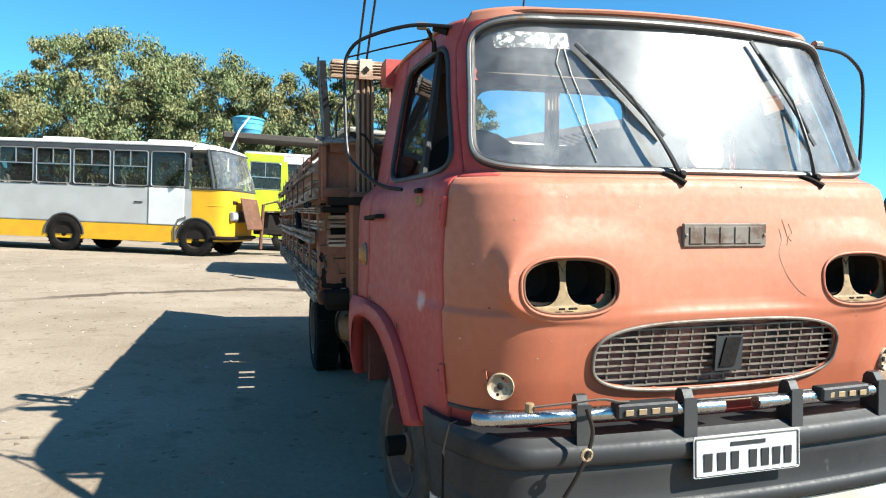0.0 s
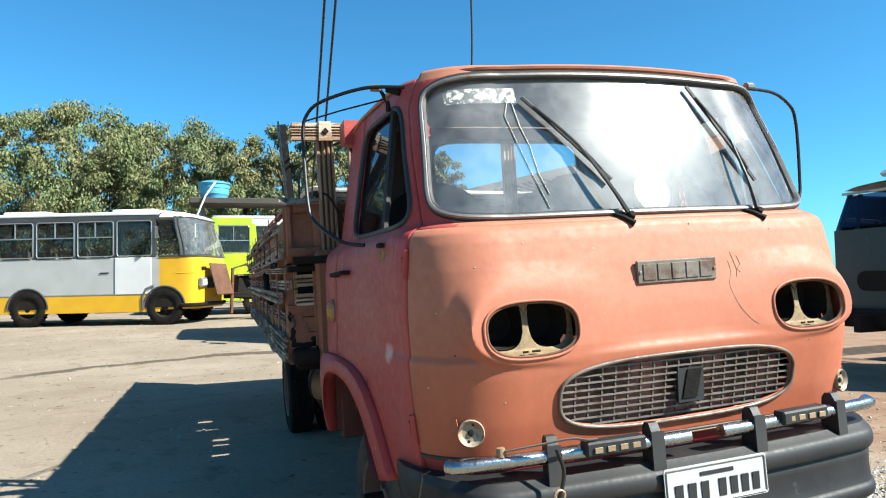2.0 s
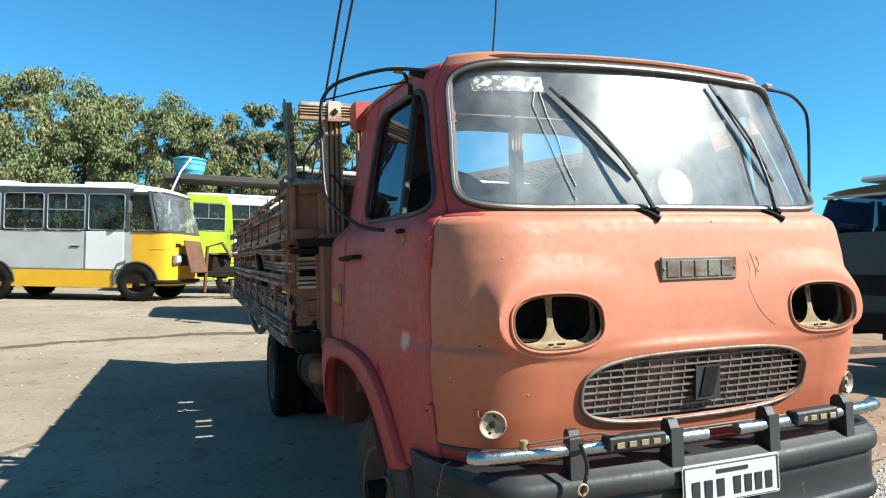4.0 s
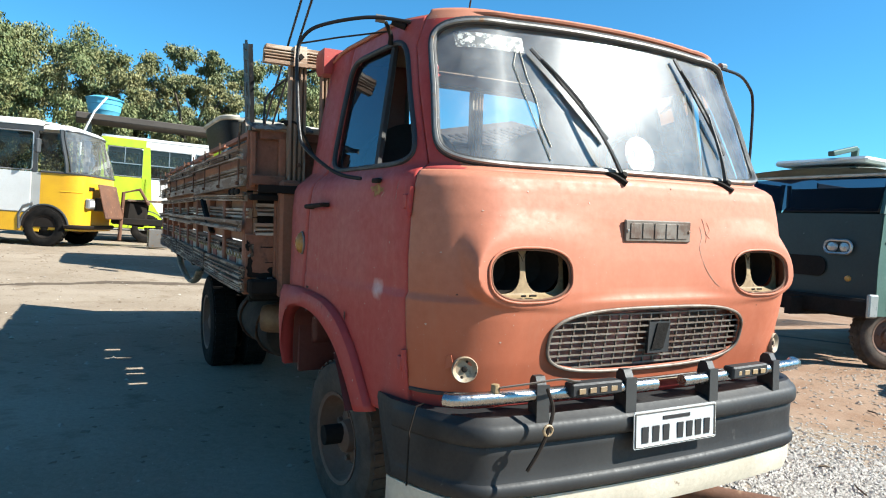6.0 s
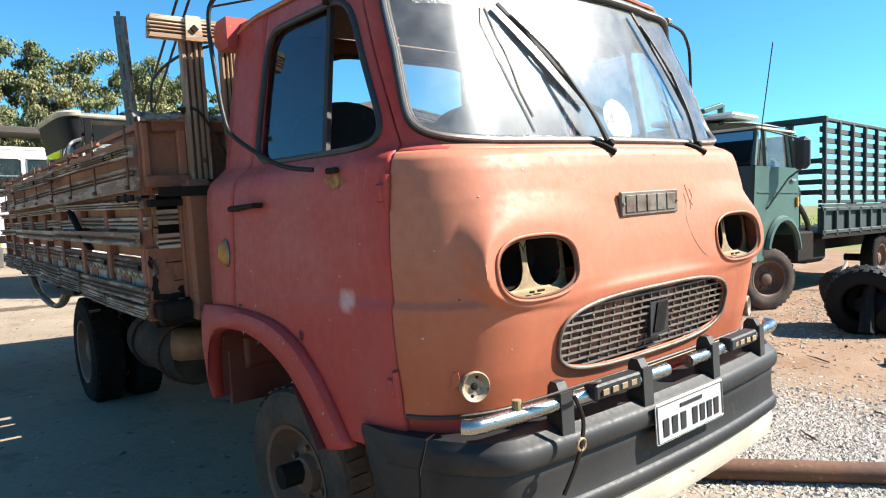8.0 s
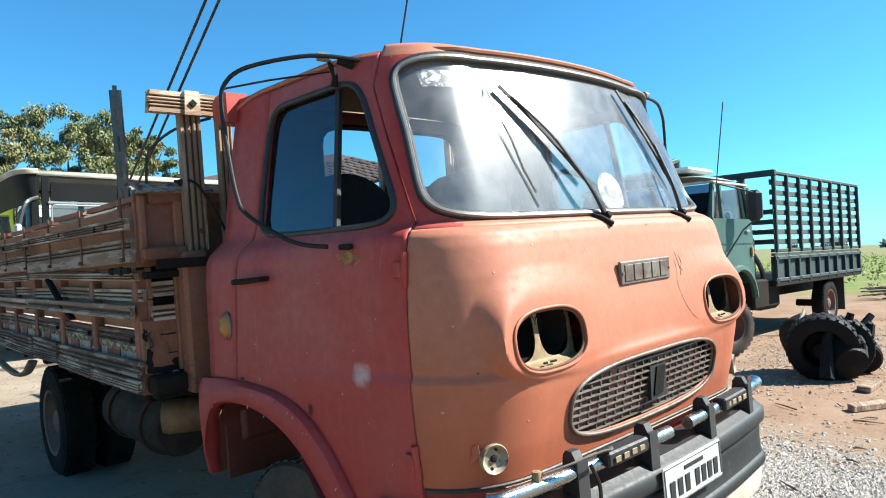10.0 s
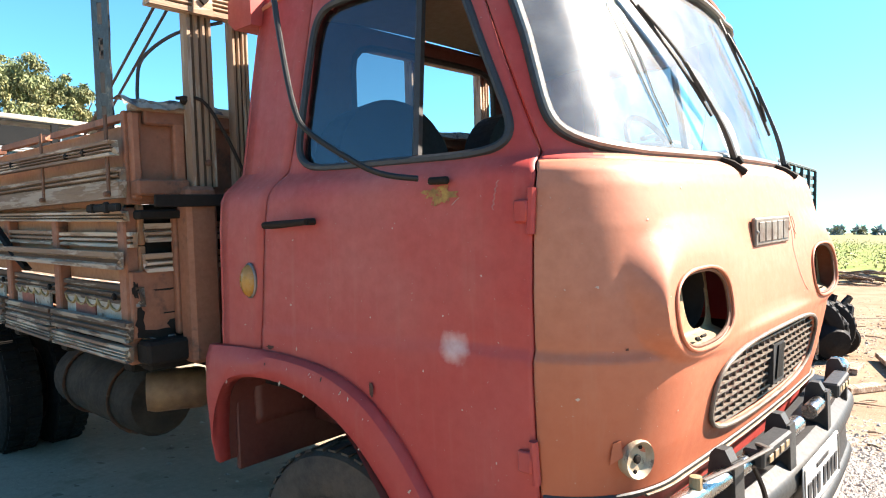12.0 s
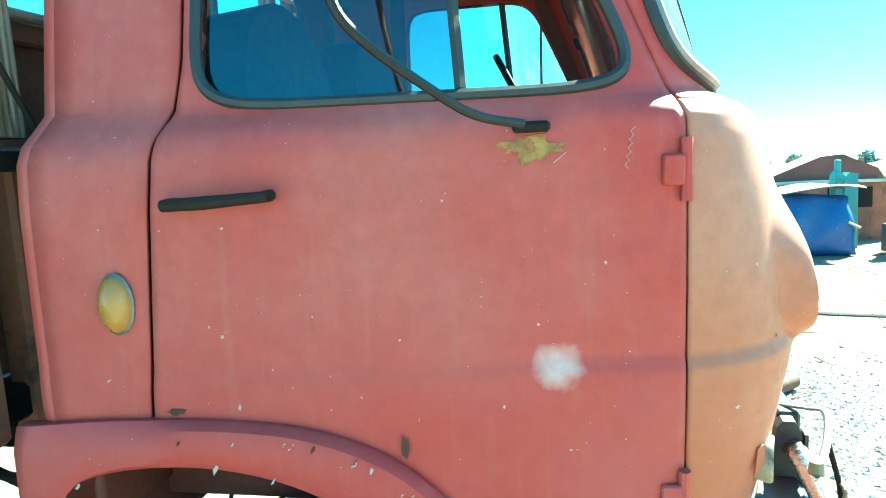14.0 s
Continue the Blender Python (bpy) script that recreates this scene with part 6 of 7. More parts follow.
part("body_handle", Shape().box((-4.35, BY - 0.01, BZ + 1.42), (0.24, 0.02, 0.03), ch=0.006), DARK_IRON, bus)
part("fender_liner", Shape().tube([(-3.30, BY - 0.012, BZ + 0.42), (-3.32, BY - 0.012, BZ + 0.75), (-3.22, BY - 0.012, BZ + 0.98), (-3.0, BY - 0.012, BZ + 1.06)], 0.05, 6, flat=0.5), GREY_METAL, bus)
part("open_hood", Shape().box((-1.55, BY + 1.0, BZ + 1.2), (0.05, 1.2, 0.9), Euler((0, radians(-14), 0)).to_matrix(), 0.02), RUST, bus, "rusty engine cover swung open")

# lime and white bus behind it
BY2, BZ2 = 21.5, 0.20
lime = thing("bus", pose(0, 0, 0), "lime green and white city bus standing behind the yellow bus", "bus")
tops = [-1.5, -0.35, 1.1, 2.6, 4.1, 5.6, 7.1]
bus_shell(lime, -1.6, 7.2, 2.3, BZ2 + 0.4, BZ2 + 2.05, BZ2 + 3.0, BZ2 + 3.38, BY2, WHITE, WHITE, tops, WHITE)
part("lime_panel", Shape().box((-0.95, BY2 - 0.015, BZ2 + 1.25), (1.35, 0.03, 1.6), ch=0.01), BUS_LIME, lime, "bright lime green front panel")
part("lime_header", Shape().box((-0.98, BY2 - 0.012, BZ2 + 3.13), (1.28, 0.03, 0.26), ch=0.008), BUS_LIME, lime, "lime green band over the front window")
part("lime_post", Shape().box((-1.52, BY2 - 0.012, BZ2 + 2.53), (0.16, 0.03, 0.94), ch=0.006), BUS_LIME, lime)
part("lime_sash", Shape().prism([(-0.42, BZ2 + 0.5), (0.45, BZ2 + 0.5), (-0.1, BZ2 + 1.3), (-0.22, BZ2 + 3.05), (-0.42, BZ2 + 3.05)], 0.02, Matrix(((1, 0, 0, 0), (0, 0, 1, BY2 - 0.03), (0, 1, 0, 0), (0, 0, 0, 1)))), BUS_LIME, lime, "lime green slanted sash")
for a, b in zip(tops, tops[1:]):
    window_unit(lime, a + 0.07, b - 0.07, BZ2 + 2.08, BZ2 + 2.98, BY2, 0.45)
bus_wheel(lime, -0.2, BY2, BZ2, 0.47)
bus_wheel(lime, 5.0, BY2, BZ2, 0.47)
part("front_wall", Shape().box((-1.62, BY2 + 1.15, BZ2 + 1.7), (0.06, 2.25, 2.6), ch=0.02), BUS_LIME, lime)

# dark bus close behind the truck
BY3, BZ3 = 11.0, 0.04
darkbus = thing("bus", pose(0, 0, 0), "dark grey bus with cream roof standing behind the truck", "bus")
tops = [0.62, 1.78, 3.3, 4.8, 6.3, 7.8]
bus_shell(darkbus, 0.5, 8.8, 2.4, BZ3 + 0.4, BZ3 + 1.9, BZ3 + 2.95, BZ3 + 3.12, BY3, WHITE, BUS_BLACK, tops, CREAM, end=BUS_BLACK)
part("destination_panel", Shape().box((1.2, BY3 - 0.008, BZ3 + 2.72), (1.02, 0.02, 0.30), ch=0.006), BUS_BLACK, darkbus)
window_unit(darkbus, 0.70, 1.70, BZ3 + 1.95, BZ3 + 2.50, BY3, slide=False)
for a, b in zip(tops[1:], tops[2:]):
    window_unit(darkbus, a + 0.08, b - 0.08, BZ3 + 1.95, BZ3 + 2.85, BY3, slide=False)


def face3(t, z):
    lean = 0.22 * smooth01((z - 1.2) / 0.9) - 0.10 * smooth01((z - 2.5) / 0.5)
    c, s_ = math.cos(t), math.sin(t)
    return Vector((0.52 - (0.42 - lean) * abs(s_) ** 0.6, BY3 + 1.2 - 1.2 * math.copysign(abs(c) ** 0.4, c), BZ3 + z))


part("front_wall", Shape().grid(face3, ts, np.linspace(0.4, 1.5, 6)), WHITE, darkbus, smooth=True)
sh = part("windshield", Shape().grid(face3, ts[2:-2], np.linspace(1.5, 2.5, 6)), BUS_GLASS, darkbus, smooth=True)
sh.visible_shadow = False
part("front_cap", Shape().grid(face3, ts, np.linspace(2.5, 3.02, 6)), BUS_BLACK, darkbus, smooth=True)
part("front_post", Shape().tube([face3(ts[2], z) for z in np.linspace(1.4, 2.55, 6)], 0.045, 6), BUS_BLACK, darkbus)
part("cap_edge", Shape().tube([face3(t, 3.04) for t in ts], 0.05, 6), CREAM, darkbus)
part("visor_rail", Shape().box((1.2, BY3 - 0.015, BZ3 + 2.54), (1.1, 0.03, 0.035), ch=0.005), ALU, darkbus)
m3 = part("mirror", Shape().box((0.18, BY3 - 0.2, BZ3 + 2.0), (0.10, 0.18, 0.34), ch=0.03), BUS_GREY, darkbus)
part("mirror_arm", Shape().tube(spline([(0.5, BY3 - 0.02, BZ3 + 2.62), (0.3, BY3 - 0.2, BZ3 + 2.5), (0.2, BY3 - 0.2, BZ3 + 2.15)], 5), 0.03, 6), BUS_DARK, m3)
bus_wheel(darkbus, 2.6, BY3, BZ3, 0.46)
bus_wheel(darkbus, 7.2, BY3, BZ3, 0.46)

# canopy slab with water tank
canopy = thing("canopy", pose(0, 0, 0), "flat weathered canopy slab on posts", "canopy")
part("slab", Shape().box((2.3, 21.2 + 3.2, 4.28), (9.4, 1.6, 0.22), ch=0.03), pbr("old_timber", (0.10, 0.08, 0.065), (0.05, 0.042, 0.035), rough=0.9, stretch=(0.1, 1, 1)), canopy)
for x in (-2.0, 2.5, 6.6):
    part("post", Shape().box((x, 24.4, 2.1), (0.2, 0.2, 4.16), ch=0.02), GREY_METAL, canopy)
BLUE_TANK = pbr("blue_fibreglass", (0.10, 0.42, 0.62), (0.14, 0.48, 0.66), rough=0.5)
wt = thing("water_tank", pose(-1.55, 24.5, 4.39), "round light blue water tank on the canopy", "water tank")
part("body", Shape().lathe([(0.0, 0.0), (0.46, 0.0), (0.50, 0.18), (0.52, 0.2), (0.54, 0.40), (0.56, 0.42), (0.58, 0.60), (0.0, 0.60)], Matrix.Identity(4), 30), BLUE_TANK, wt, smooth=True)
part("lid", Shape().lathe([(0.61, 0.58), (0.62, 0.62), (0.4, 0.70), (0.0, 0.74)], Matrix.Identity(4), 30), BLUE_TANK, wt, smooth=True)
pipe = thing("downpipe", pose(0, 0, 0), "thin white pipe leaning from the water tank", "pipe")
part("tube", Shape().tube([(-1.5, 23.5, 4.95), (-1.85, 23.3, 4.4), (-2.2, 23.2, 3.5), (-2.2, 23.2, 0.2)], 0.035, 6), WHITE, pipe)

# tiled shed roof beyond the dark bus
# dark tile colour that takes in the roof's shade
TILE = pbr("shaded_roof_tile", (0.10, 0.07, 0.055), (0.055, 0.045, 0.04), rough=0.9, big=4, per_object=0.25)
shed = thing("shed", pose(5.9, 15.2, 0.15), "low shed with a dark tiled roof, shade in its colour", "shed")
part("wall", Shape().box((2.2, 1.5, 1.6), (5.2, 3.0, 3.2)), pbr("brown_wall", (0.3, 0.17, 0.1), rough=0.9), shed)
slope = Euler((radians(16), radians(-13), 0)).to_matrix()
base = Vector((2.0, 0.6, 3.75))
part("roof", Shape().box(base, (6.6, 4.0, 0.08), slope), TILE, shed)
tile = Shape().grid(lambda a, b: Vector((0.11 * math.cos(a), b, 0.06 * math.sin(a))), np.linspace(0, math.pi, 7), (-0.2, 0.2))
tile_mesh = tile.mesh("tile")
tile_mesh.materials.append(TILE)
rt = random.Random(3)
for i in range(27):
    for j in range(8):
        o = new("roof_tile", tile_mesh)
        o.parent = shed
        o.matrix_local = Matrix.Translation(base + slope @ Vector((-3.2 + 0.24 * i, -1.9 + 0.36 * j, 0.05 + rt.uniform(-0.012, 0.02)))) @ slope.to_4x4() @ pose(0, 0, 0, 4, rt.uniform(-4, 4), rt.uniform(-5, 5))

# ---- green truck ----
GREEN = pbr("faded_green_paint", (0.072, 0.14, 0.108), (0.052, 0.108, 0.086), rough=0.5, wear=(0.3, 0.36, 0.3), wear_at=(0.68, 0.72), bump=0.04)
DARKGREEN = pbr("dark_green_timber", (0.022, 0.042, 0.042), (0.035, 0.06, 0.058), rough=0.7)
SLAT = pbr("grey_green_slat", (0.075, 0.10, 0.10), (0.045, 0.065, 0.065), rough=0.75, stretch=(0.1, 1, 1))
# darker copy of the green for the cab front, its shade painted in
GREEN_SHADE = pbr("shaded_green_paint", (0.022, 0.042, 0.04), (0.015, 0.03, 0.03), rough=0.5, wear=(0.2, 0.24, 0.2), wear_at=(0.68, 0.72), bump=0.04)
GY = 2.45
GX, GB = 5.95, 1.77
gt = thing("truck", pose(0, 0, 0), "old green cab-over truck with tall slatted stock rack", "truck")


def flat_xz(y):
    return Matrix(((1, 0, 0, 0), (0, 0, 1, y), (0, 1, 0, 0), (0, 0, 0, 1)))


for y, s in ((GY, -1), (GY + 2.0, 1)):
    lowp = [(GX, 0.62), (GX - 0.02, 1.2), (GX + 0.02, GB), (7.16, GB), (7.2, 0.98), (7.0, 1.05), (6.8, 1.10), (6.55, 1.10), (6.36, 1.02), (6.24, 0.86), (6.18, 0.62)]
    part("side_panel", Shape().prism(lowp, 0.05, flat_xz(y if s < 0 else y - 0.05)), GREEN, gt)
    tops_ = ((GX + 0.02, GX + 0.20), (6.28, 6.32), (6.94, 6.92), (7.15, 7.06))
    for a, b in tops_:
        part("window_post", Shape().tube([(a, y - s * 0.02, GB), (b, y - s * 0.07, 2.24)], 0.032, 6), GREEN, gt)
    gw = part("side_window", Shape().grid(lambda a, z, y=y, s=s: Vector((lerp(lerp(GX + 0.04, GX + 0.2, (z - GB) / 0.5), 6.92, a), y - s * lerp(0.03, 0.07, (z - GB) / 0.5), z)), (0, 1), (GB, 2.22)), CLEAR, gt)
    gw.visible_shadow = False
part("crease", Shape().box((6.6, GY - 0.006, 1.45), (1.15, 0.012, 0.012)), GREEN, gt)
part("roof", Shape().grid(lambda a, b: Vector((lerp(GX + 0.12, 7.12, a), lerp(GY + 0.05, GY + 1.95, b), 2.275 + 0.12 * math.sin(math.pi * b) ** 0.5 * math.sin(math.pi * lerp(0.12, 0.9, a)) ** 0.5)), np.linspace(0, 1, 12), np.linspace(0, 1, 14)), pbr("pale_green_roof", (0.42, 0.5, 0.44), rough=0.5), gt, smooth=True)
part("roof_hatch", Shape().box((6.5, GY + 0.95, 2.44), (0.7, 1.2, 0.07), ch=0.03), WHITE, gt, "white roof hatch")
part("roof_gutter", Shape().box((6.6, GY + 0.05, 2.235), (1.1, 0.05, 0.03), ch=0.006).box((GX + 0.12, GY + 1.0, 2.235), (0.05, 1.95, 0.03), ch=0.006), CREAM, gt)
part("front_wall", Shape().grid(lambda b, z: Vector((GX - 0.03 - 0.06 * math.sin(math.pi * b) ** 0.6, lerp(GY, GY + 2.0, b), z)), np.linspace(0, 1, 13), (0.62, 1.0, 1.4, GB)), GREEN_SHADE, gt, "green cab front, darkened for its shade", True)
gws = part("windshield", Shape().grid(lambda a, b: Vector((lerp(GX - 0.02, GX + 0.16, a) - 0.05 * math.sin(math.pi * b) ** 0.6, lerp(GY + 0.06, GY + 1.94, b), lerp(GB + 0.03, 2.21, a))), (0, 1), np.linspace(0, 1, 9)), glass("dark_windshield", (0.10, 0.12, 0.18), gloss=0.0, dust=0.01, ior=1.2, film=(0.3, 0.36, 0.6)), gt, smooth=True)
ring = [Vector((GX - 0.105, GY + 0.42 + a, 1.38 + b)) for a, b in rounded(0.16, 0.075, 0.074, 6)]
gl = part("headlight", Shape().tube(ring, 0.016, 6, closed=True), ALU, gt, "twin round headlights in an oval rim", True)
for q in (-0.075, 0.075):
    part("lens", Shape().lathe([(0.066, 0.0), (0.05, 0.02), (0.0, 0.03)], pose(GX - 0.09, GY + 0.42 + q, 1.38, 0, -90, 0), 18), ALU, gl, smooth=True)
part("grille", Shape().prism(rounded(0.55, 0.12, 0.11, 5), 0.02, pose(GX - 0.085, GY + 1.1, 1.14, 90, 0, -90)), DARK_IRON, gt)
part("front_lamp", Shape().lathe([(0.04, 0), (0.03, 0.02), (0, 0.025)], pose(GX - 0.06, GY + 0.3, 1.02, 0, -90, 0), 14), AMBER, gt)
part("back_wall", Shape().box((7.17, GY + 1.0, 1.55), (0.05, 1.95, 1.3)), GREEN, gt)
part("bumper", Shape().box((GX - 0.16, GY + 1.0, 0.70), (0.14, 2.1, 0.22), ch=0.03), DARK_IRON, gt)
part("bumper_end", Shape().box((GX - 0.15, GY - 0.04, 0.74), (0.17, 0.05, 0.26), ch=0.015), ALU, gt, "pale grey bumper end plate")
part("seats", Shape().box((6.9, GY + 1.0, 1.55), (0.25, 1.7, 0.7), ch=0.05), INTERIOR, gt)
arch = [(6.68 + 0.46 * math.cos(t), GY - 0.02, 0.64 + 0.48 * math.sin(t)) for t in np.linspace(0.15, math.pi - 0.25, 16)]
part("wheel_arch", Shape().tube(arch, 0.045, 6), GREEN, gt, smooth=True)
gwheel = part("wheel", Shape().tube([(6.42, GY + 0.1, 0.39), (6.42, GY + 0.5, 0.39)], 0.06, 8), DARK_IRON, gt)
tyre_parts(gwheel, pose(6.36, GY + 0.08, 0.385, 90, 0, -28), 0.385, 0.22, 34, MUD_TYRE, RIM_PAINT, 0.008)
grear = part("wheel", Shape().tube([(10.5, GY + 0.1, 0.39), (10.5, GY + 0.6, 0.39)], 0.06, 8), DARK_IRON, gt)
tyre_parts(grear, pose(10.5, GY + 0.15, 0.39, 90, 0, 0), 0.395, 0.22, 34)
part("door_handle", Shape().box((6.98, GY - 0.02, 1.61), (0.12, 0.02, 0.03), ch=0.005), ALU, gt)
part("side_lamp", Shape().box((7.10, GY - 0.015, 1.33), (0.05, 0.03, 0.13), ch=0.008), AMBER, gt)
gm = part("mirror", Shape().box((6.72, GY - 0.22, 1.93), (0.13, 0.20, 0.40), ch=0.05), RUBBER, gt, "large black door mirror")
part("mirror_arm", Shape().tube([(6.25, GY - 0.01, 1.25), (6.52, GY - 0.15, 1.62), (6.72, GY - 0.22, 1.74)], 0.012, 6), RUBBER, gm)
part("mirror_stay", Shape().tube([(6.2, GY - 0.01, 2.2), (6.72, GY - 0.22, 2.1)], 0.01, 6), RUBBER, gm)
part("aerial", Shape().tube([(GX + 0.15, GY + 0.02, 1.75), (GX + 0.2, GY, 2.3), (GX + 0.34, GY - 0.06, 3.25)], 0.007, 5), RUBBER, gt)
part("roof_frame", Shape().box((6.25, GY + 0.7, 2.56), (0.5, 0.08, 0.06), Euler((0, radians(-14), 0)).to_matrix(), 0.01).box((6.5, GY + 0.7, 2.50), (0.06, 0.08, 0.26), ch=0.01), GREEN, gt)
# rack
rack = part("stock_rack", Shape().box((10.05, GY + 0.03, 1.33), (4.2, 0.06, 0.05), ch=0.008).box((10.05, GY + 0.03, 1.30 - 0.03), (4.2, 0.05, 0.04)), DARKGREEN, gt, "tall dark green slatted stock rack")
for i in range(9):
    x = 8.02 + 0.51 * i
    part("upright", Shape().box((x, GY + 0.0, 1.88), (0.06, 0.05, 1.16), ch=0.008), DARKGREEN, rack)
for j in range(7):
    part("slat", Shape().box((10.05, GY + 0.04, 1.46 + 0.145 * j), (4.16, 0.025, 0.078), ch=0.006), SLAT, rack)
    part("slat", Shape().box((10.05, GY + 2.1, 1.46 + 0.145 * j), (4.16, 0.025, 0.078), ch=0.006), DARKGREEN, rack)
for j in range(4):
    part("slat", Shape().box((7.97, GY + 1.05, 1.46 + 0.145 * j), (0.03, 2.1, 0.07), ch=0.006), DARKGREEN, rack)
part("top_rail", Shape().box((10.05, GY + 0.02, 2.47), (4.2, 0.07, 0.05), ch=0.01), DARKGREEN, rack)
part("front_beam", Shape().box((7.97, GY + 1.05, 2.46), (0.08, 2.2, 0.09), ch=0.01).box((7.97, GY + 0.45, 1.9), (0.08, 0.10, 1.1), ch=0.01), DARKGREEN, rack)
skirt = part("drop_side", Shape().box((10.05, GY + 0.05, 1.06), (4.2, 0.03, 0.36), ch=0.006), DARKGREEN, gt, "dark green drop side with posts")
for i in range(10):
    part("post", Shape().box((8.0 + 0.455 * i, GY + 0.01, 1.05), (0.06, 0.05, 0.40), ch=0.006), DARKGREEN, skirt)
for z in (1.22, 0.90):
    part("rail", Shape().box((10.05, GY + 0.0, z), (4.22, 0.03, 0.05), ch=0.006), DARKGREEN, skirt)
part("bed_floor", Shape().box((10.05, GY + 1.05, 0.85), (4.2, 2.1, 0.08)), DARK_IRON, gt)
part("chassis", Shape().box((8.8, GY + 0.75, 0.65), (6.6, 0.08, 0.2)).box((8.8, GY + 1.4, 0.65), (6.6, 0.08, 0.2)).box((8.3, GY + 0.45, 0.65), (0.7, 0.5, 0.4), ch=0.06), DARK_IRON, gt)
# drum, box and cover added to fill the black gap behind the cab
part("air_cleaner", Shape().lathe([(0.0, -0.32), (0.19, -0.32), (0.21, -0.28), (0.21, 0.28), (0.19, 0.32), (0.0, 0.32)], pose(7.55, GY + 0.35, 1.22), 18), DARK_IRON, gt, "black drum filling the dark gap behind the cab", True)
part("battery_box", Shape().box((7.60, GY + 0.30, 0.72), (0.55, 0.45, 0.42), ch=0.03), DARK_IRON, gt)
part("engine_cover", Shape().box((7.58, GY + 1.05, 1.10), (0.62, 0.95, 0.95), ch=0.08), DARK_IRON, gt)
part("hose", Shape().tube(spline([(7.30, GY + 0.22, 1.45), (7.45, GY + 0.12, 1.30), (7.70, GY + 0.10, 1.05), (7.85, GY + 0.15, 0.85)], 6), 0.035, 8), RUBBER, gt)
part("mud_flap", Shape().box((11.25, GY + 0.3, 0.52), (0.03, 0.5, 0.6)), RUBBER, gt)

# stripped lorry frame between the buses
hulk = thing("stripped_chassis", pose(-0.9, 18.3, 0.19), "stripped black lorry chassis with rails and engine block", "chassis")
part("rail", Shape().box((0.9, 0.1, 0.72), (2.6, 0.10, 0.18), ch=0.02), DARK_IRON, hulk)
part("rail", Shape().box((0.9, 0.9, 0.72), (2.6, 0.10, 0.18), ch=0.02), DARK_IRON, hulk)
part("engine_block", Shape().box((0.15, 0.5, 0.95), (0.6, 0.7, 0.7), Euler((0, 0.1, 0.2)).to_matrix(), 0.08), DARK_IRON, hulk)
part("plank", Shape().box((0.9, 0.2, 1.32), (1.9, 0.25, 0.06), Euler((0, -0.02, 0)).to_matrix(), 0.01), OLD_PLANK, hulk)
part("frame", Shape().tube([(-0.2, 0, 0.2), (-0.15, 0, 1.5), (0.25, 0, 1.62), (0.5, 0, 1.2)], 0.05, 8), RUST, hulk)
part("bench", Shape().box((0.75, -0.1, 0.30), (0.5, 0.4, 0.5), ch=0.02), GREY_METAL, hulk)


# ---- trees and fields ----
LEAF_HUES = [((0.105, 0.15, 0.052), (0.21, 0.235, 0.095)), ((0.085, 0.125, 0.048), (0.18, 0.205, 0.085))]


def leaf_material(name, a, b):
    m = bpy.data.materials.new(name)
    m.use_nodes = True
    nt = m.node_tree
    p = nt.nodes["Principled BSDF"]
    geo = nt.nodes.new("ShaderNodeNewGeometry")
    col = mix_rgb(nt, geo.outputs["Random Per Island"], a, b)
    patch = ramp_between(nt, noise_node(nt, 0.5, 3), 0.42, 0.62)
    col = mix_rgb(nt, patch, col, (0.26, 0.24, 0.10))
    nt.links.new(col, p.inputs["Base Color"])
    p.inputs["Roughness"].default_value = 0.6
    p.inputs["Specular IOR Level"].default_value = 0.3
    return m


LEAVES = [leaf_material("olive_leaves", *LEAF_HUES[0]), leaf_material("dark_leaves", *LEAF_HUES[1])]
BARK = pbr("bark", (0.16, 0.12, 0.09), (0.09, 0.07, 0.055), rough=0.95, bump=0.6, bump_scale=20, stretch=(1, 1, 0.2))


def leaf_cloud(rnd, clumps, per, size, droop=0.75):
    """Leaf blades round clump centres: (centre, radius) each."""
    n = len(clumps) * per
    idx = np.repeat(np.arange(len(clumps)), per)
    c = np.array([k[0] for k in clumps])[idx]
    r = np.array([k[1] for k in clumps])[idx][:, None]
    d = rnd.normal(size=(n, 3))
    d /= np.linalg.norm(d, axis=1)[:, None]
    pos = c + d * r * rnd.uniform(0.25, 1.08, (n, 1)) * np.array([1, 1, 0.8])
    down = rnd.normal(size=(n, 3)) * 0.55 + d * 0.35 + np.array([0, 0, -droop])
    down /= np.linalg.norm(down, axis=1)[:, None]
    side = np.cross(down, rnd.normal(size=(n, 3)))
    side /= np.linalg.norm(side, axis=1)[:, None]
    ln = size * rnd.uniform(0.6, 1.5, (n, 1))
    w = ln * rnd.uniform(0.16, 0.30, (n, 1))
    v = np.stack([pos, pos + down * ln * 0.5 + side * w, pos + down * ln, pos + down * ln * 0.5 - side * w], 1).reshape(-1, 3)
    me = bpy.data.meshes.new("leaves")
    me.vertices.add(4 * n)
    me.vertices.foreach_set("co", v.astype(np.float32).ravel())
    me.loops.add(4 * n)
    me.loops.foreach_set("vertex_index", np.arange(4 * n, dtype=np.int32))
    me.polygons.add(n)
    me.polygons.foreach_set("loop_start", np.arange(0, 4 * n, 4, dtype=np.int32))
    me.update(calc_edges=True)
    return me


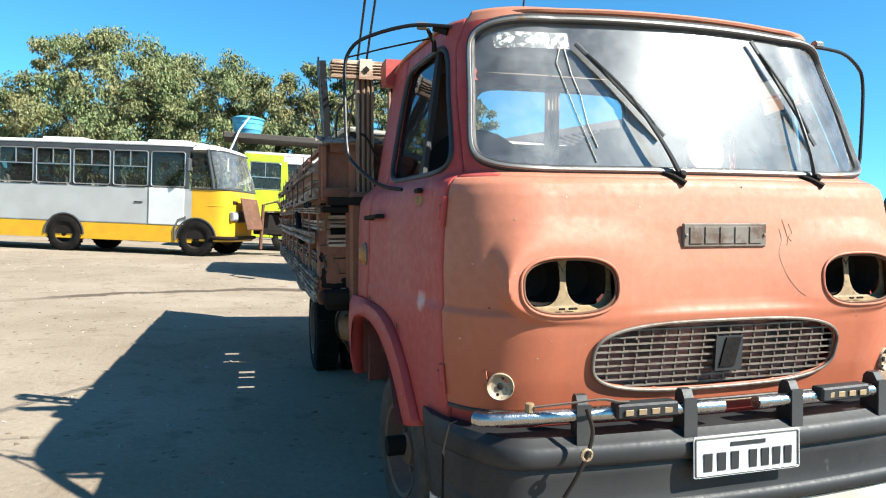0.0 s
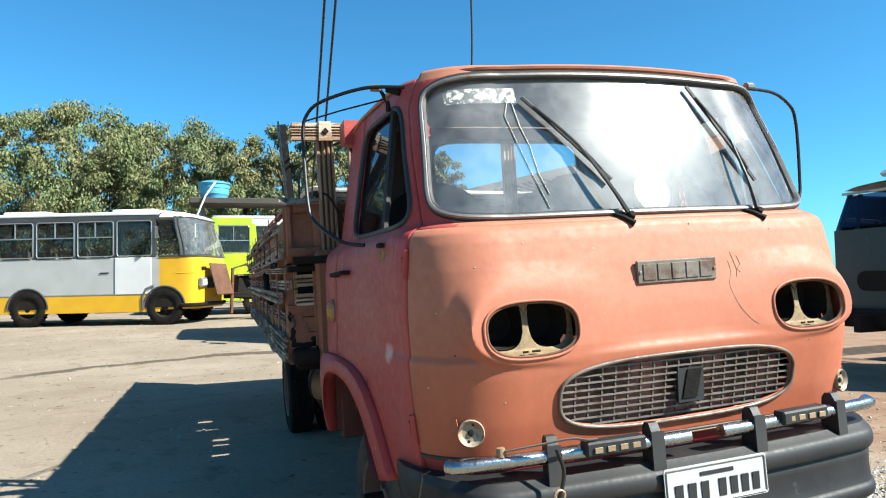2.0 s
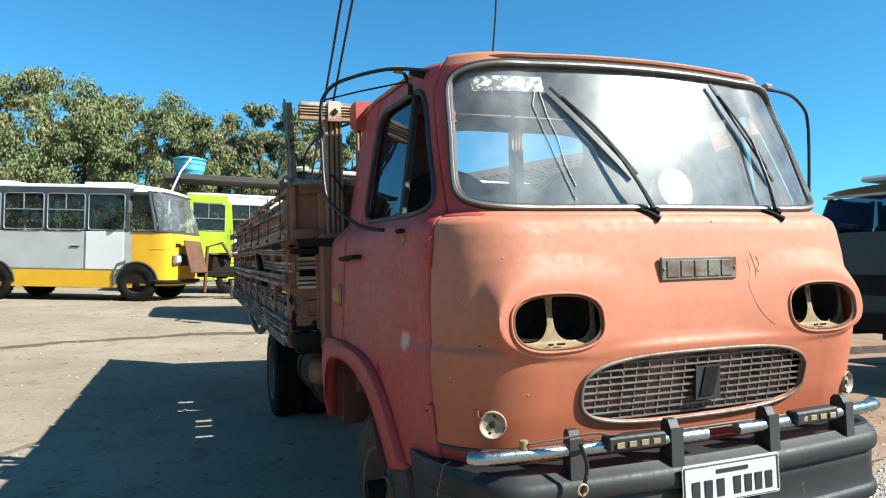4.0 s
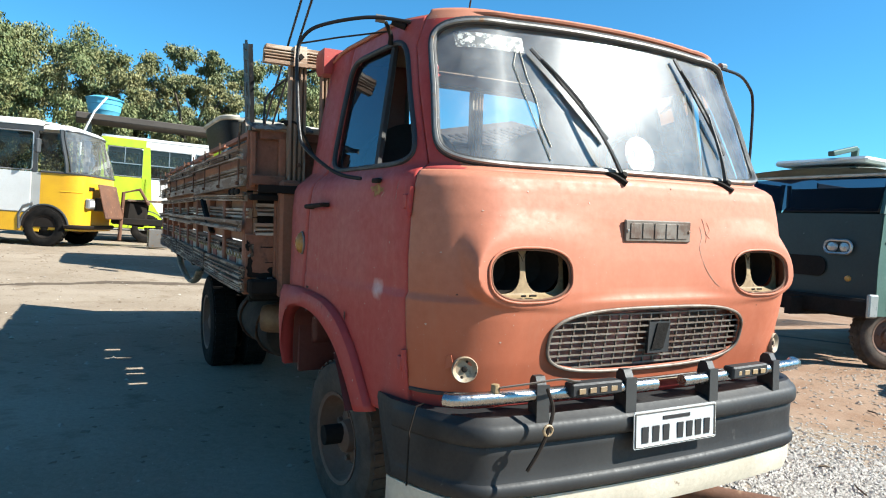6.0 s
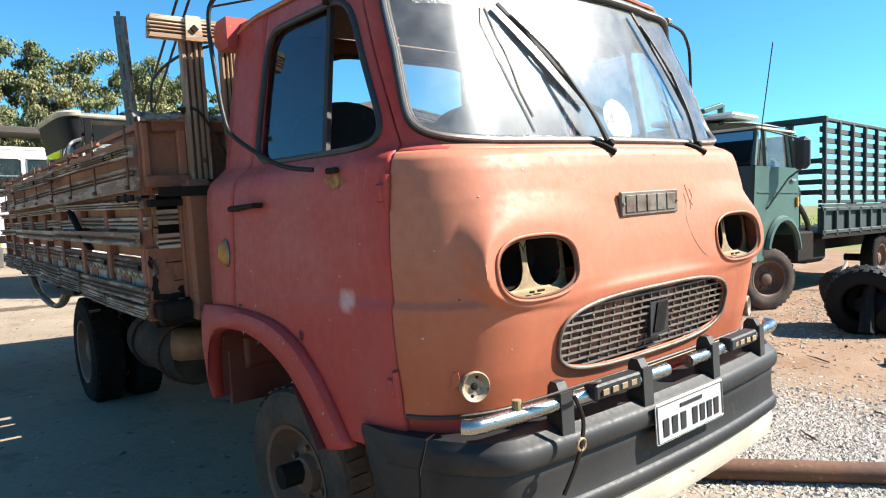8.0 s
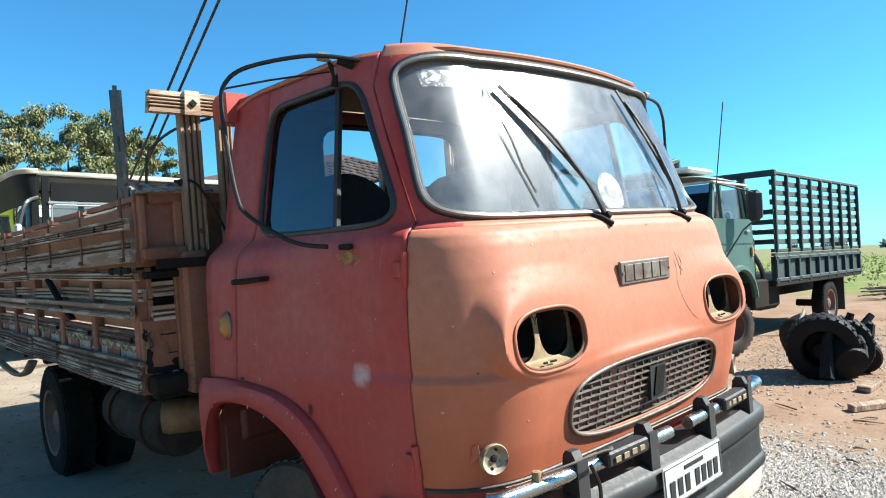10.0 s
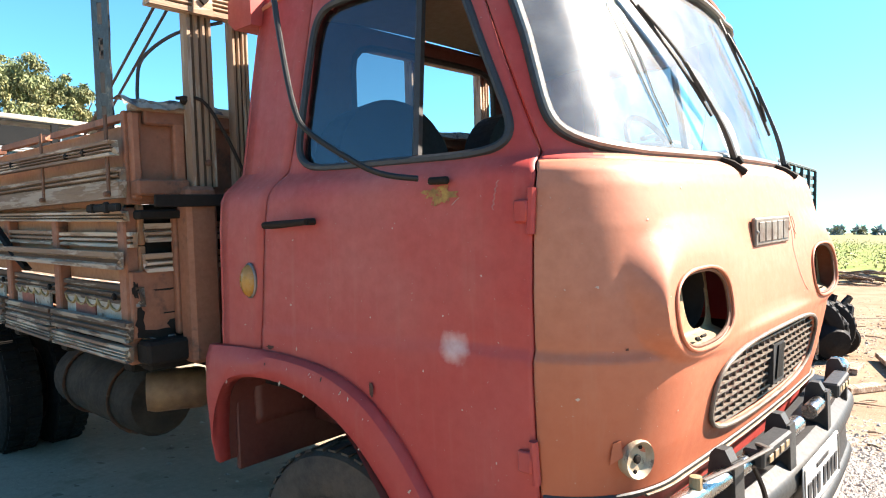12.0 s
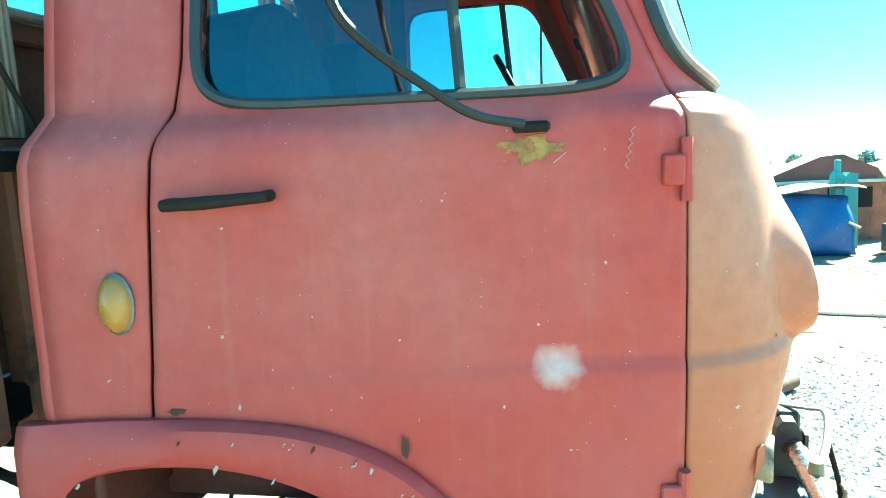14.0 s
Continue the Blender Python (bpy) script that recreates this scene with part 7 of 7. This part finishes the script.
def make_tree(x, y, h, w, seed, label, crown_low=0.25, per=170, n_clumps=70):
    rnd = np.random.default_rng(seed)
    tree = thing("tree", pose(x, y, ground_height(x, y)), label, "tree")
    trunk = Shape()
    top = h * 0.45
    trunk.tube(spline([(0, 0, -0.1), (rnd.uniform(-0.2, 0.2), 0.1, top * 0.5), (rnd.uniform(-0.4, 0.4), 0, top)], 4), [lerp(0.26, 0.13, i / 8) for i in range(9)], 9)
    for k in range(9):
        a = 2 * math.pi * k / 9 + rnd.uniform(-0.3, 0.3)
        z0 = top * rnd.uniform(0.45, 1.0)
        e = Vector((math.cos(a) * w * 0.36, math.sin(a) * w * 0.30, h * rnd.uniform(0.5, 0.85)))
        trunk.tube([(0, 0, z0), (e.x * 0.5, e.y * 0.5, lerp(z0, e.z, 0.6)), tuple(e)], [0.10, 0.06, 0.025], 6)
    part("trunk", trunk, BARK, tree, smooth=True)
    clumps = []
    for k in range(int(n_clumps * 2.5)):
        a, f = rnd.uniform(0, 2 * math.pi), rnd.uniform(0.05, 1) ** 0.45
        zz = rnd.uniform(crown_low, 0.97)
        span = math.sin(math.pi * min(1, max(0.06, (zz - crown_low * 0.5) / (1.06 - crown_low * 0.5)))) ** 0.55
        clumps.append(((math.cos(a) * f * w / 2 * span, math.sin(a) * f * w / 2 * span, zz * h), rnd.uniform(0.30, 0.80) * w / 8.8))
    me = leaf_cloud(rnd, clumps, int(per * 1.9), 0.13, 1.2)
    me.materials.append(LEAVES[seed % 2])
    part("crown", me, None, tree)
    return tree


OLIVE = "broad tree with drooping olive green foliage"
make_tree(-12.2, 34, 6.6, 6.6, 2, OLIVE, 0.15, 190)
make_tree(-8.0, 33, 9.4, 8.6, 4, OLIVE, 0.15, 200, 100)
make_tree(-3.6, 34, 9.1, 8.0, 6, OLIVE, 0.15, 200, 95)
make_tree(-0.4, 35, 8.6, 7.0, 7, OLIVE, 0.15, 200, 84)
make_tree(2.4, 34, 9.5, 6.0, 9, OLIVE, 0.15, 200)
make_tree(6.8, 34, 9.3, 7.0, 10, OLIVE, 0.15, 200, 84)
make_tree(10.4, 36, 9.0, 5.4, 13, OLIVE, 0.15, 200, 84)
make_tree(-6.4, 39, 8.4, 9.0, 15, OLIVE, 0.1)
make_tree(4.0, 42, 8.0, 7.0, 17, OLIVE, 0.1)

rnd = np.random.default_rng(21)
# vines in rows
clumps = []
for row in range(26):
    x = 19.5 + row * 1.9
    for yy in np.arange(-26, 14, 0.75 + 0.03 * row):
        clumps.append(((x + rnd.uniform(-0.2, 0.2), yy + rnd.uniform(-0.25, 0.25), rnd.uniform(0.25, 0.5)), rnd.uniform(0.22, 0.42)))
me = leaf_cloud(rnd, clumps, 18, 0.095, 0.2)
me.materials.append(leaf_material("vine_leaves", (0.15, 0.21, 0.06), (0.25, 0.30, 0.11)))
vines = new("vineyard", me)
tagged(vines, "rows of low green vines in the field", "vineyard", kind="stuff")
# far tree line, with distance haze put into the leaf colour
clumps = []
for k in range(95):
    a = rnd.uniform(-1.1, 0.35)
    d = rnd.uniform(230, 330)
    h = rnd.uniform(0.8, 2.9)
    x0, y0 = d * math.cos(a), d * math.sin(a)
    for j in range(int(h * 1.2) + 2):
        clumps.append(((x0 + rnd.uniform(-h * 0.6, h * 0.6), y0 + rnd.uniform(-h * 0.8, h * 0.8), rnd.uniform(0.3, 1) * h), h * 0.36))
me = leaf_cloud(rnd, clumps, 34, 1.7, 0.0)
me.materials.append(leaf_material("hazed_leaves", (0.30, 0.36, 0.38), (0.38, 0.43, 0.45)))
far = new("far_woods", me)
tagged(far, "distant line of trees on the horizon, paled by painted haze", "woods", kind="stuff")
post = thing("fence_post", pose(17.8, 1.45, 0), "weathered leaning wooden fence post", "post", "field fence")
part("stake", Shape().tube([(0, 0, -0.1), (0.02, 0.02, 0.7), (0.03, 0.03, 1.45)], [0.075, 0.07, 0.06], 8), OLD_PLANK, post)
for k in range(5):
    copy_thing(post, pose(17.8 + 0.4 * (k + 1), 1.45 - 5.0 * (k + 1), 0))

# ---- scrap in the yard ----
BLACK_SCRAP = pbr("dull_black_metal", (0.006, 0.006, 0.007), (0.014, 0.012, 0.011), rough=0.7, bump=0.3, spec=0.2)
axle = thing("scrap_axle", pose(5.38, 1.1, 0), "black greasy scrap axle with a dual tyre standing on the ground", "scrap")
part("hub", Shape().tube([(-0.1, 0, 0.3), (0.60, -0.2, 0.22)], 0.07, 10), BLACK_SCRAP, axle)
tyre_parts(axle, pose(0.0, 0.0, 0.33, 0, 80, 20), 0.34, 0.26, 26, BLACK_SCRAP, BLACK_SCRAP, 0.005)
tyre_parts(axle, pose(0.30, -0.08, 0.31, 0, 80, 20), 0.31, 0.2, 26, BLACK_SCRAP, BLACK_SCRAP, 0.005)
part("drum", Shape().lathe([(0, -0.1), (0.16, -0.1), (0.18, -0.08), (0.18, 0.08), (0.15, 0.1), (0, 0.1)], pose(0.60, -0.2, 0.19, 0, 75, 20), 20), BLACK_SCRAP, axle, smooth=True)
tyre_parts(axle, pose(0.32, 0.25, 0.33, 0, 70, -30), 0.30, 0.22, 26, BLACK_SCRAP, BLACK_SCRAP, 0.005)
part("spring_pack", Shape().box((0.35, -0.2, 0.42), (0.7, 0.10, 0.12), Euler((0, radians(-12), 0.4)).to_matrix(), 0.02).box((0.35, -0.2, 0.32), (0.6, 0.10, 0.06), Euler((0, radians(-12), 0.4)).to_matrix(), 0.02), BLACK_SCRAP, axle)
for a, b in ((((-0.25, -0.1, 0.05), (-0.05, -0.12, 0.62)), ((0.1, -0.15, 0.1), (0.28, -0.2, 0.66)), ((0.5, -0.16, 0.2), (0.82, -0.25, 0.60)), ((0.7, -0.08, 0.1), (0.86, -0.15, 0.45)))):
    part("bracket", Shape().tube([a, tuple(lerp(p, q, 0.55) + 0.04 for p, q in zip(a, b)), b], [0.07, 0.05, 0.035], 7), BLACK_SCRAP, axle)
part("plate", Shape().box((0.72, -0.2, 0.30), (0.34, 0.10, 0.42), Euler((0.2, 0.3, 0.5)).to_matrix(), 0.03), BLACK_SCRAP, axle)
part("casing", Shape().lathe([(0, -0.2), (0.16, -0.18), (0.24, 0.0), (0.16, 0.18), (0, 0.2)], pose(0.1, -0.16, 0.24, 0, 70, 40), 16), BLACK_SCRAP, axle, smooth=True)
fallen = thing("bent_panel", pose(5.6, 1.35, 0.55), "crumpled white panel piece leaning on the axle", "scrap")
part("sheet", Shape().box((0, 0, 0), (0.36, 0.02, 0.14), Euler((0.3, radians(38), 0.3)).to_matrix(), 0.004).box((0.12, -0.02, -0.14), (0.14, 0.03, 0.2), Euler((0.4, 0.2, 0.3)).to_matrix(), 0.01), CREAM, fallen)


def junk(name, x, y, label, pieces, mat_):
    t = thing(name, pose(x, y, 0), label, "scrap")
    for nm, c, sz, rot in pieces:
        part(nm, Shape().box(c, sz, Euler([radians(a) for a in rot]).to_matrix(), 0.012), mat_, t)
    return t


CAR_BLACK = pbr("glossy_black_car_paint", (0.012, 0.013, 0.016), (0.025, 0.025, 0.028), rough=0.22, big=3, bump=0.02)
crushed = thing("crushed_car", pose(14.3, 0.05, 0, 0, 0, 8), "flattened glossy black car front lying on planks", "wreck")


def hood(a, b):
    """The bonnet and its rounded nose, along y."""
    edge = min(1.0, 3.2 * (1 - a)) ** 0.5
    return Vector((lerp(-0.75, 0.85, b), lerp(-2.1, 0.72, a), 0.30 + 0.26 * edge + 0.05 * math.sin(math.pi * b) - 0.06 * math.cos(6 * a) * b + 0.03 * abs(b - 0.5)))


thicken(part("bonnet", Shape().grid(hood, np.linspace(0, 1, 18), np.linspace(0, 1, 9)), CAR_BLACK, crushed, smooth=True), 0.03, 0)
part("flank", Shape().prism([(-2.0, 0.12), (0.35, 0.12), (0.66, 0.22), (0.7, 0.38), (0.5, 0.42), (-2.0, 0.40)], 0.08, pose(-0.74, 0, 0, 90, 0, 90)), CAR_BLACK, crushed)
for y0, y1 in ((0.05, 0.32), (-0.5, -0.05), (-1.2, -0.62)):
    part("lamp", Shape().box((-0.76, (y0 + y1) / 2, 0.48), (0.05, y1 - y0, 0.09), Euler((0.06, 0, 0)).to_matrix(), 0.015), CHROME, crushed)
part("sill", Shape().box((-0.80, -0.9, 0.06), (0.1, 1.7, 0.06), ch=0.01), ALU, crushed)
props = thing("prop_planks", pose(13.9, 0.55, 0), "grey broken planks leaning on the crushed car", "plank")
for c, sz, rot in (((0.0, 0.0, 0.17), (0.05, 1.15, 0.16), (-20, 12, -14)), ((0.05, 0.45, 0.2), (0.06, 0.42, 0.30), (28, -10, 8)), ((0.2, 0.1, 0.28), (0.05, 0.7, 0.14), (-34, 0, 10))):
    part("board", Shape().box(c, sz, Euler([radians(v) for v in rot]).to_matrix(), 0.008), OLD_PLANK, props)
sticks = thing("stick_pile", pose(17.0, 2.6, 0), "heap of dry grey sticks and broken boards", "pile")
twig = random.Random(8)
for k in range(22):
    a, z = twig.uniform(-0.6, 0.6), 0.05 + 0.018 * k * twig.uniform(0.5, 1)
    x, y, l = twig.uniform(-0.4, 0.4), twig.uniform(-0.5, 0.5), twig.uniform(0.4, 0.9)
    part("stick", Shape().tube([(x + l * math.sin(a), y - l * math.cos(a), z - 0.03), (x, y, z + twig.uniform(0, 0.06)), (x - l * math.sin(a), y + l * math.cos(a), z - 0.02)], [0.02, 0.03, 0.018], 6), OLD_PLANK, sticks)
junk("scrap_sheet", 13.0, -0.45, "grey flattened sheet metal on the ground", [("sheet", (0, 0, 0.25), (0.9, 1.4, 0.03), (6, -18, 12)), ("rail", (-0.4, -0.2, 0.05), (0.12, 2.6, 0.07), (0, 0, 4))], GREY_METAL)
board = thing("leaning_board", pose(15.3, -1.15, 0), "tall pale board with a dark band leaning over", "board")
part("plank", Shape().box((0, 0, 0.68), (0.05, 0.24, 1.4), Euler((radians(14), 0, 0)).to_matrix(), 0.006), pbr("pale_aqua_paint", (0.66, 0.76, 0.74), rough=0.6), board)
part("band", Shape().box((-0.028, -0.10, 0.93), (0.01, 0.245, 0.12), Euler((radians(14), 0, 0)).to_matrix()), BUS_DARK, board)
junk("scrap_pipes", 14.6, -2.0, "tangled dark pipes and a battery box", [("pipe", (0, 0, 0.1), (0.08, 1.8, 0.08), (4, 0, 10)), ("pipe", (0.2, -0.3, 0.2), (0.06, 1.2, 0.06), (-10, 0, -14)), ("box", (0.3, -0.8, 0.3), (0.5, 0.6, 0.5), (0, 0, 10))], DARK_IRON)
BLUE_PAINT = pbr("chalky_blue_paint", (0.035, 0.11, 0.32), (0.03, 0.085, 0.25), rough=0.5, wear=(0.1, 0.16, 0.3), wear_at=(0.62, 0.68))
wreck = thing("blue_cab_wreck", pose(8.6, -3.25, 0), "dented blue truck cab wreck lying in the yard", "wreck")
def dented(y, w):
    """The blue cab's skin, lying on its back: a bulged side with dents, narrowing to the torn roof."""
    z = 0.02 + 0.86 * w
    dent = 0.05 * math.sin(5.1 * y + 3 * w) * math.sin(4 * w + y)
    return Vector((-0.55 + 0.16 * w * w + dent - 0.05 * math.sin(math.pi * w), (0.62 - 0.12 * w) * y - 0.05 * w + 0.02 * math.sin(9 * w), z + 0.04 * y * w))


shell = part("shell", Shape().grid(dented, np.linspace(-1, 1, 17), np.linspace(0, 1, 11)), BLUE_PAINT, wreck, smooth=True)
thicken(shell, 0.03, 0)
for q in (-1, 1):
    thicken(part("flank", Shape().grid(lambda t, w, q=q: dented(q, w) + Vector((t * 1.1, -q * 0.10 * t + 0.03 * math.sin(7 * t + 4 * w), -0.10 * t * w)), np.linspace(0, 1, 9), np.linspace(0, 1, 9)), BLUE_PAINT, wreck, smooth=True), 0.02, 0)
thicken(part("torn_roof", Shape().grid(lambda a, b: Vector((-0.62 + 1.3 * a, -0.72 + 1.35 * b, 0.93 + 0.05 * math.sin(4 * b + 1) + 0.03 * math.sin(7 * a + 3 * b) - 0.06 * max(0, 0.3 - b))), np.linspace(0, 1, 12), np.linspace(0, 1, 12)), GREY_METAL, wreck, "bent grey roof sheet"), 0.012, 0)
part("rust_flap", Shape().box((-0.1, 0.62, 0.84), (0.8, 0.16, 0.10), Euler((0.35, 0, 0)).to_matrix(), 0.03), RUST, wreck)
part("bar", Shape().tube([(-0.62, -0.50, 0.48), (-0.60, -0.66, 0.40)], 0.02, 6), CREAM, wreck)
TEAL = pbr("chalky_teal_paint", (0.16, 0.38, 0.33), (0.12, 0.3, 0.27), rough=0.7)
teal = thing("teal_cabinet", pose(9.0, -4.1, 0), "upright faded teal metal door standing on end", "panel")
part("panel", Shape().prism([(-0.17, 0.0), (0.16, 0.0), (0.17, 1.12), (0.12, 1.19), (0.02, 1.10), (-0.03, 1.16), (-0.15, 1.14)], 0.22, pose(-0.11, 0, 0, 90, 0, 90)), TEAL, teal)
part("rib", Shape().box((-0.125, 0.04, 0.55), (0.03, 0.035, 1.0), ch=0.008), TEAL, teal)
part("stub", Shape().box((0.0, 0.10, 1.24), (0.08, 0.08, 0.24), ch=0.015), TEAL, teal)
ORANGE_RUST = pbr("rusty_orange_paint", (0.42, 0.14, 0.07), (0.22, 0.085, 0.05), rough=0.8, big=3, wear=(0.12, 0.06, 0.04), wear_at=(0.55, 0.68), wear_scale=5)
cabs = thing("rusty_cabs", pose(10.6, -4.3, 0), "rusty orange scrap truck cab with a peaked roof", "scrap")
part("body", Shape().prism([(-1.0, 0.0), (1.15, 0.0), (1.2, 0.55), (1.05, 0.98), (-0.9, 0.98), (-1.1, 0.5)], 1.0, pose(-0.5, 0, 0.0, 90, 0, 90)), ORANGE_RUST, cabs)
part("roof", Shape().prism([(-0.95, 0.98), (1.15, 0.98), (0.75, 1.16), (0.1, 1.42), (-0.25, 1.45), (-0.8, 1.2)], 0.9, pose(-0.45, 0, 0.0, 90, 0, 90)), pbr("brown_red_paint", (0.25, 0.085, 0.06), (0.16, 0.06, 0.045), rough=0.8), cabs)
part("window_gap", Shape().box((-0.51, -0.35, 0.72), (0.03, 0.7, 0.34), ch=0.01), DARK_IRON, cabs)
part("drip_rail", Shape().tube([(-0.53, -0.95, 0.99), (-0.53, 0.2, 1.0), (-0.53, 1.1, 0.98)], 0.03, 6), CREAM, cabs)
junk("white_panel", 8.3, -4.75, "pale blue-white body panel with dark machine block", [("panel", (0, 0, 0.72), (0.12, 0.5, 0.75), (8, 0, 0)), ("block", (-0.1, 0.05, 0.22), (0.5, 0.6, 0.4), (0, 0, 12))], BUS_DARK)

# rusty pipe and strip by the bumper
rp = thing("rusty_pipe", pose(0, 0, 0), "long rusty steel pipe lying under the bumper", "pipe")
part("tube", Shape().tube([(0.35, 0.95, 0.055), (1.0, 0.23, 0.055), (2.1, -0.98, 0.055)], 0.05, 14), RUST, rp, smooth=True)
strip = thing("metal_strip", pose(0, 0, 0), "thin pale metal strip on the ground", "strip")
part("bar", Shape().box((4.2, -1.9, 0.02), (0.06, 3.6, 0.025), Euler((0, 0, radians(-14))).to_matrix()), ALU, strip)
plank_ob = thing("loose_plank", pose(5.4, 0.35, 0.03), "split brown plank on the ground", "plank")
part("board", Shape().box((0, 0, 0.03), (0.9, 0.16, 0.05), Euler((0, 0, 0.3)).to_matrix(), 0.006), PLANK, plank_ob)

for x, y, a, k in ((4.75, -0.15, 70, 0.6), (5.1, 0.62, -25, 0.5), (6.1, -0.1, 15, 0.8), (4.2, 0.4, 120, 0.4)):
    copy_thing(plank_ob, pose(x, y, 0.0, 0, 0, a) @ Matrix.Diagonal((k, 0.8, 1.0, 1.0)))
# stones and litter
rnd = np.random.default_rng(5)


def scatter(name, n, x_range, y_range, size, mat_, label, category, flat=0.6, avoid=True, centre=None):
    verts, faces = [], []
    base_v = np.array([(1, 0, 0), (0, 1, 0), (-1, 0, 0), (0, -1, 0), (0, 0, 1), (0, 0, -1)], float)
    base_f = [(0, 1, 4), (1, 2, 4), (2, 3, 4), (3, 0, 4), (1, 0, 5), (2, 1, 5), (3, 2, 5), (0, 3, 5)]
    for k in range(n):
        if centre:
            x, y = rnd.normal(centre[0], centre[2]), rnd.normal(centre[1], centre[3])
        else:
            x, y = rnd.uniform(*x_range), rnd.uniform(*y_range)
        s_ = size * rnd.uniform(0.4, 1.6) ** 1.6
        sc = np.array([s_ * rnd.uniform(0.7, 1.5), s_ * rnd.uniform(0.6, 1.2), s_ * flat * rnd.uniform(0.6, 1.2)])
        a = rnd.uniform(0, 6.3)
        ca, sa = math.cos(a), math.sin(a)
        vv = (base_v + rnd.normal(0, 0.16, (6, 3))) * sc
        vv = np.stack([vv[:, 0] * ca - vv[:, 1] * sa + x, vv[:, 0] * sa + vv[:, 1] * ca + y, vv[:, 2] + ground_height(x, y) + 0.2 * sc[2]], 1)
        o = len(verts)
        verts += vv.tolist()
        faces += [tuple(i + o for i in f) for f in base_f]
    me = bpy.data.meshes.new(name)
    me.from_pydata(verts, [], faces)
    me.materials.append(mat_)
    ob = new(name, me)
    return tagged(ob, label, category, kind="stuff")


PALE_STONE = pbr("pale_gravel", (0.50, 0.43, 0.35), (0.36, 0.30, 0.24), rough=0.95, big=30, small=90)
GREY_STONE = pbr("pale_grey_gravel", (0.56, 0.52, 0.46), (0.36, 0.33, 0.29), rough=0.95, big=25, small=90)
DARK_LITTER = pbr("dry_litter", (0.16, 0.11, 0.07), (0.28, 0.2, 0.13), rough=0.95, big=20)
scatter("gravel", 34000, None, None, 0.0085, GREY_STONE, "pale grey gravel spread beside the truck", "gravel", centre=(1.75, 0.0, 0.55, 0.75))
scatter("gravel", 5000, None, None, 0.010, PALE_STONE, "pale grey gravel under the green truck", "gravel", centre=(7.0, 1.6, 1.6, 0.6))
scatter("stones", 1500, (-9, 3), (1.5, 20), 0.012, PALE_STONE, "small stones scattered over the earth", "stones")
scatter("litter", 3200, (-8, 3), (1.0, 16), 0.013, DARK_LITTER, "dry leaves and chips scattered over the yard", "litter", 0.25)
scatter("litter", 4200, (2.2, 13), (-5, 3), 0.013, DARK_LITTER, "dry bark and chips scattered on red earth", "litter", 0.3)
# twigs on the red earth
tw = Shape()
for k in range(150):
    x, y, a, ln = rnd.uniform(1.8, 12), rnd.uniform(-5, 1.5), rnd.uniform(0, 6.3), rnd.uniform(0.06, 0.32)
    bx = rnd.uniform(-0.25, 0.25)
    tw.tube([(x, y, 0.012), (x + ln * 0.5 * math.cos(a + bx), y + ln * 0.5 * math.sin(a + bx), 0.02), (x + ln * math.cos(a), y + ln * math.sin(a), 0.012)], [0.007, 0.006, 0.003], 4)
twigs = new("twigs", tw.mesh("twigs"))
twigs.data.materials.append(DARK_LITTER)
tagged(twigs, "broken dry twigs scattered on red earth", "twigs", kind="stuff")
# overhead cables
for k, off in enumerate((0.0, 0.16)):
    cb = thing("overhead_cable", pose(0, 0, 0), "black overhead cable running up to a pole", "cable", "overhead cables")
    part("wire", Shape().tube([(-0.885 + off * 0.3, 2.85, 1.68), (-1.06 + off * 0.3, 0.97, 2.5), (-1.40 + off * 0.4, -2.48, 4.0), (-1.85 + off, -7.07, 6.0), (-2.5 + off * 2, -14.0, 9.2)], 0.006, 6), RUBBER, cb)
cpole = thing("utility_pole", pose(-2.5, -14.2, 0), "tall grey concrete utility pole", "pole")
part("shaft", Shape().tube([(0, 0, -0.2), (0, 0, 9.6)], [0.16, 0.10], 12), GREY_METAL, cpole)
for k, (tx, ty, th) in enumerate(((-17, 2, 5.5), (-19, 9, 6.5), (-16, -6, 5.0))):
    make_tree(tx, ty, th, 6.0, 30 + k, "leafy tree at the yard's west edge", 0.15, 110, 55)
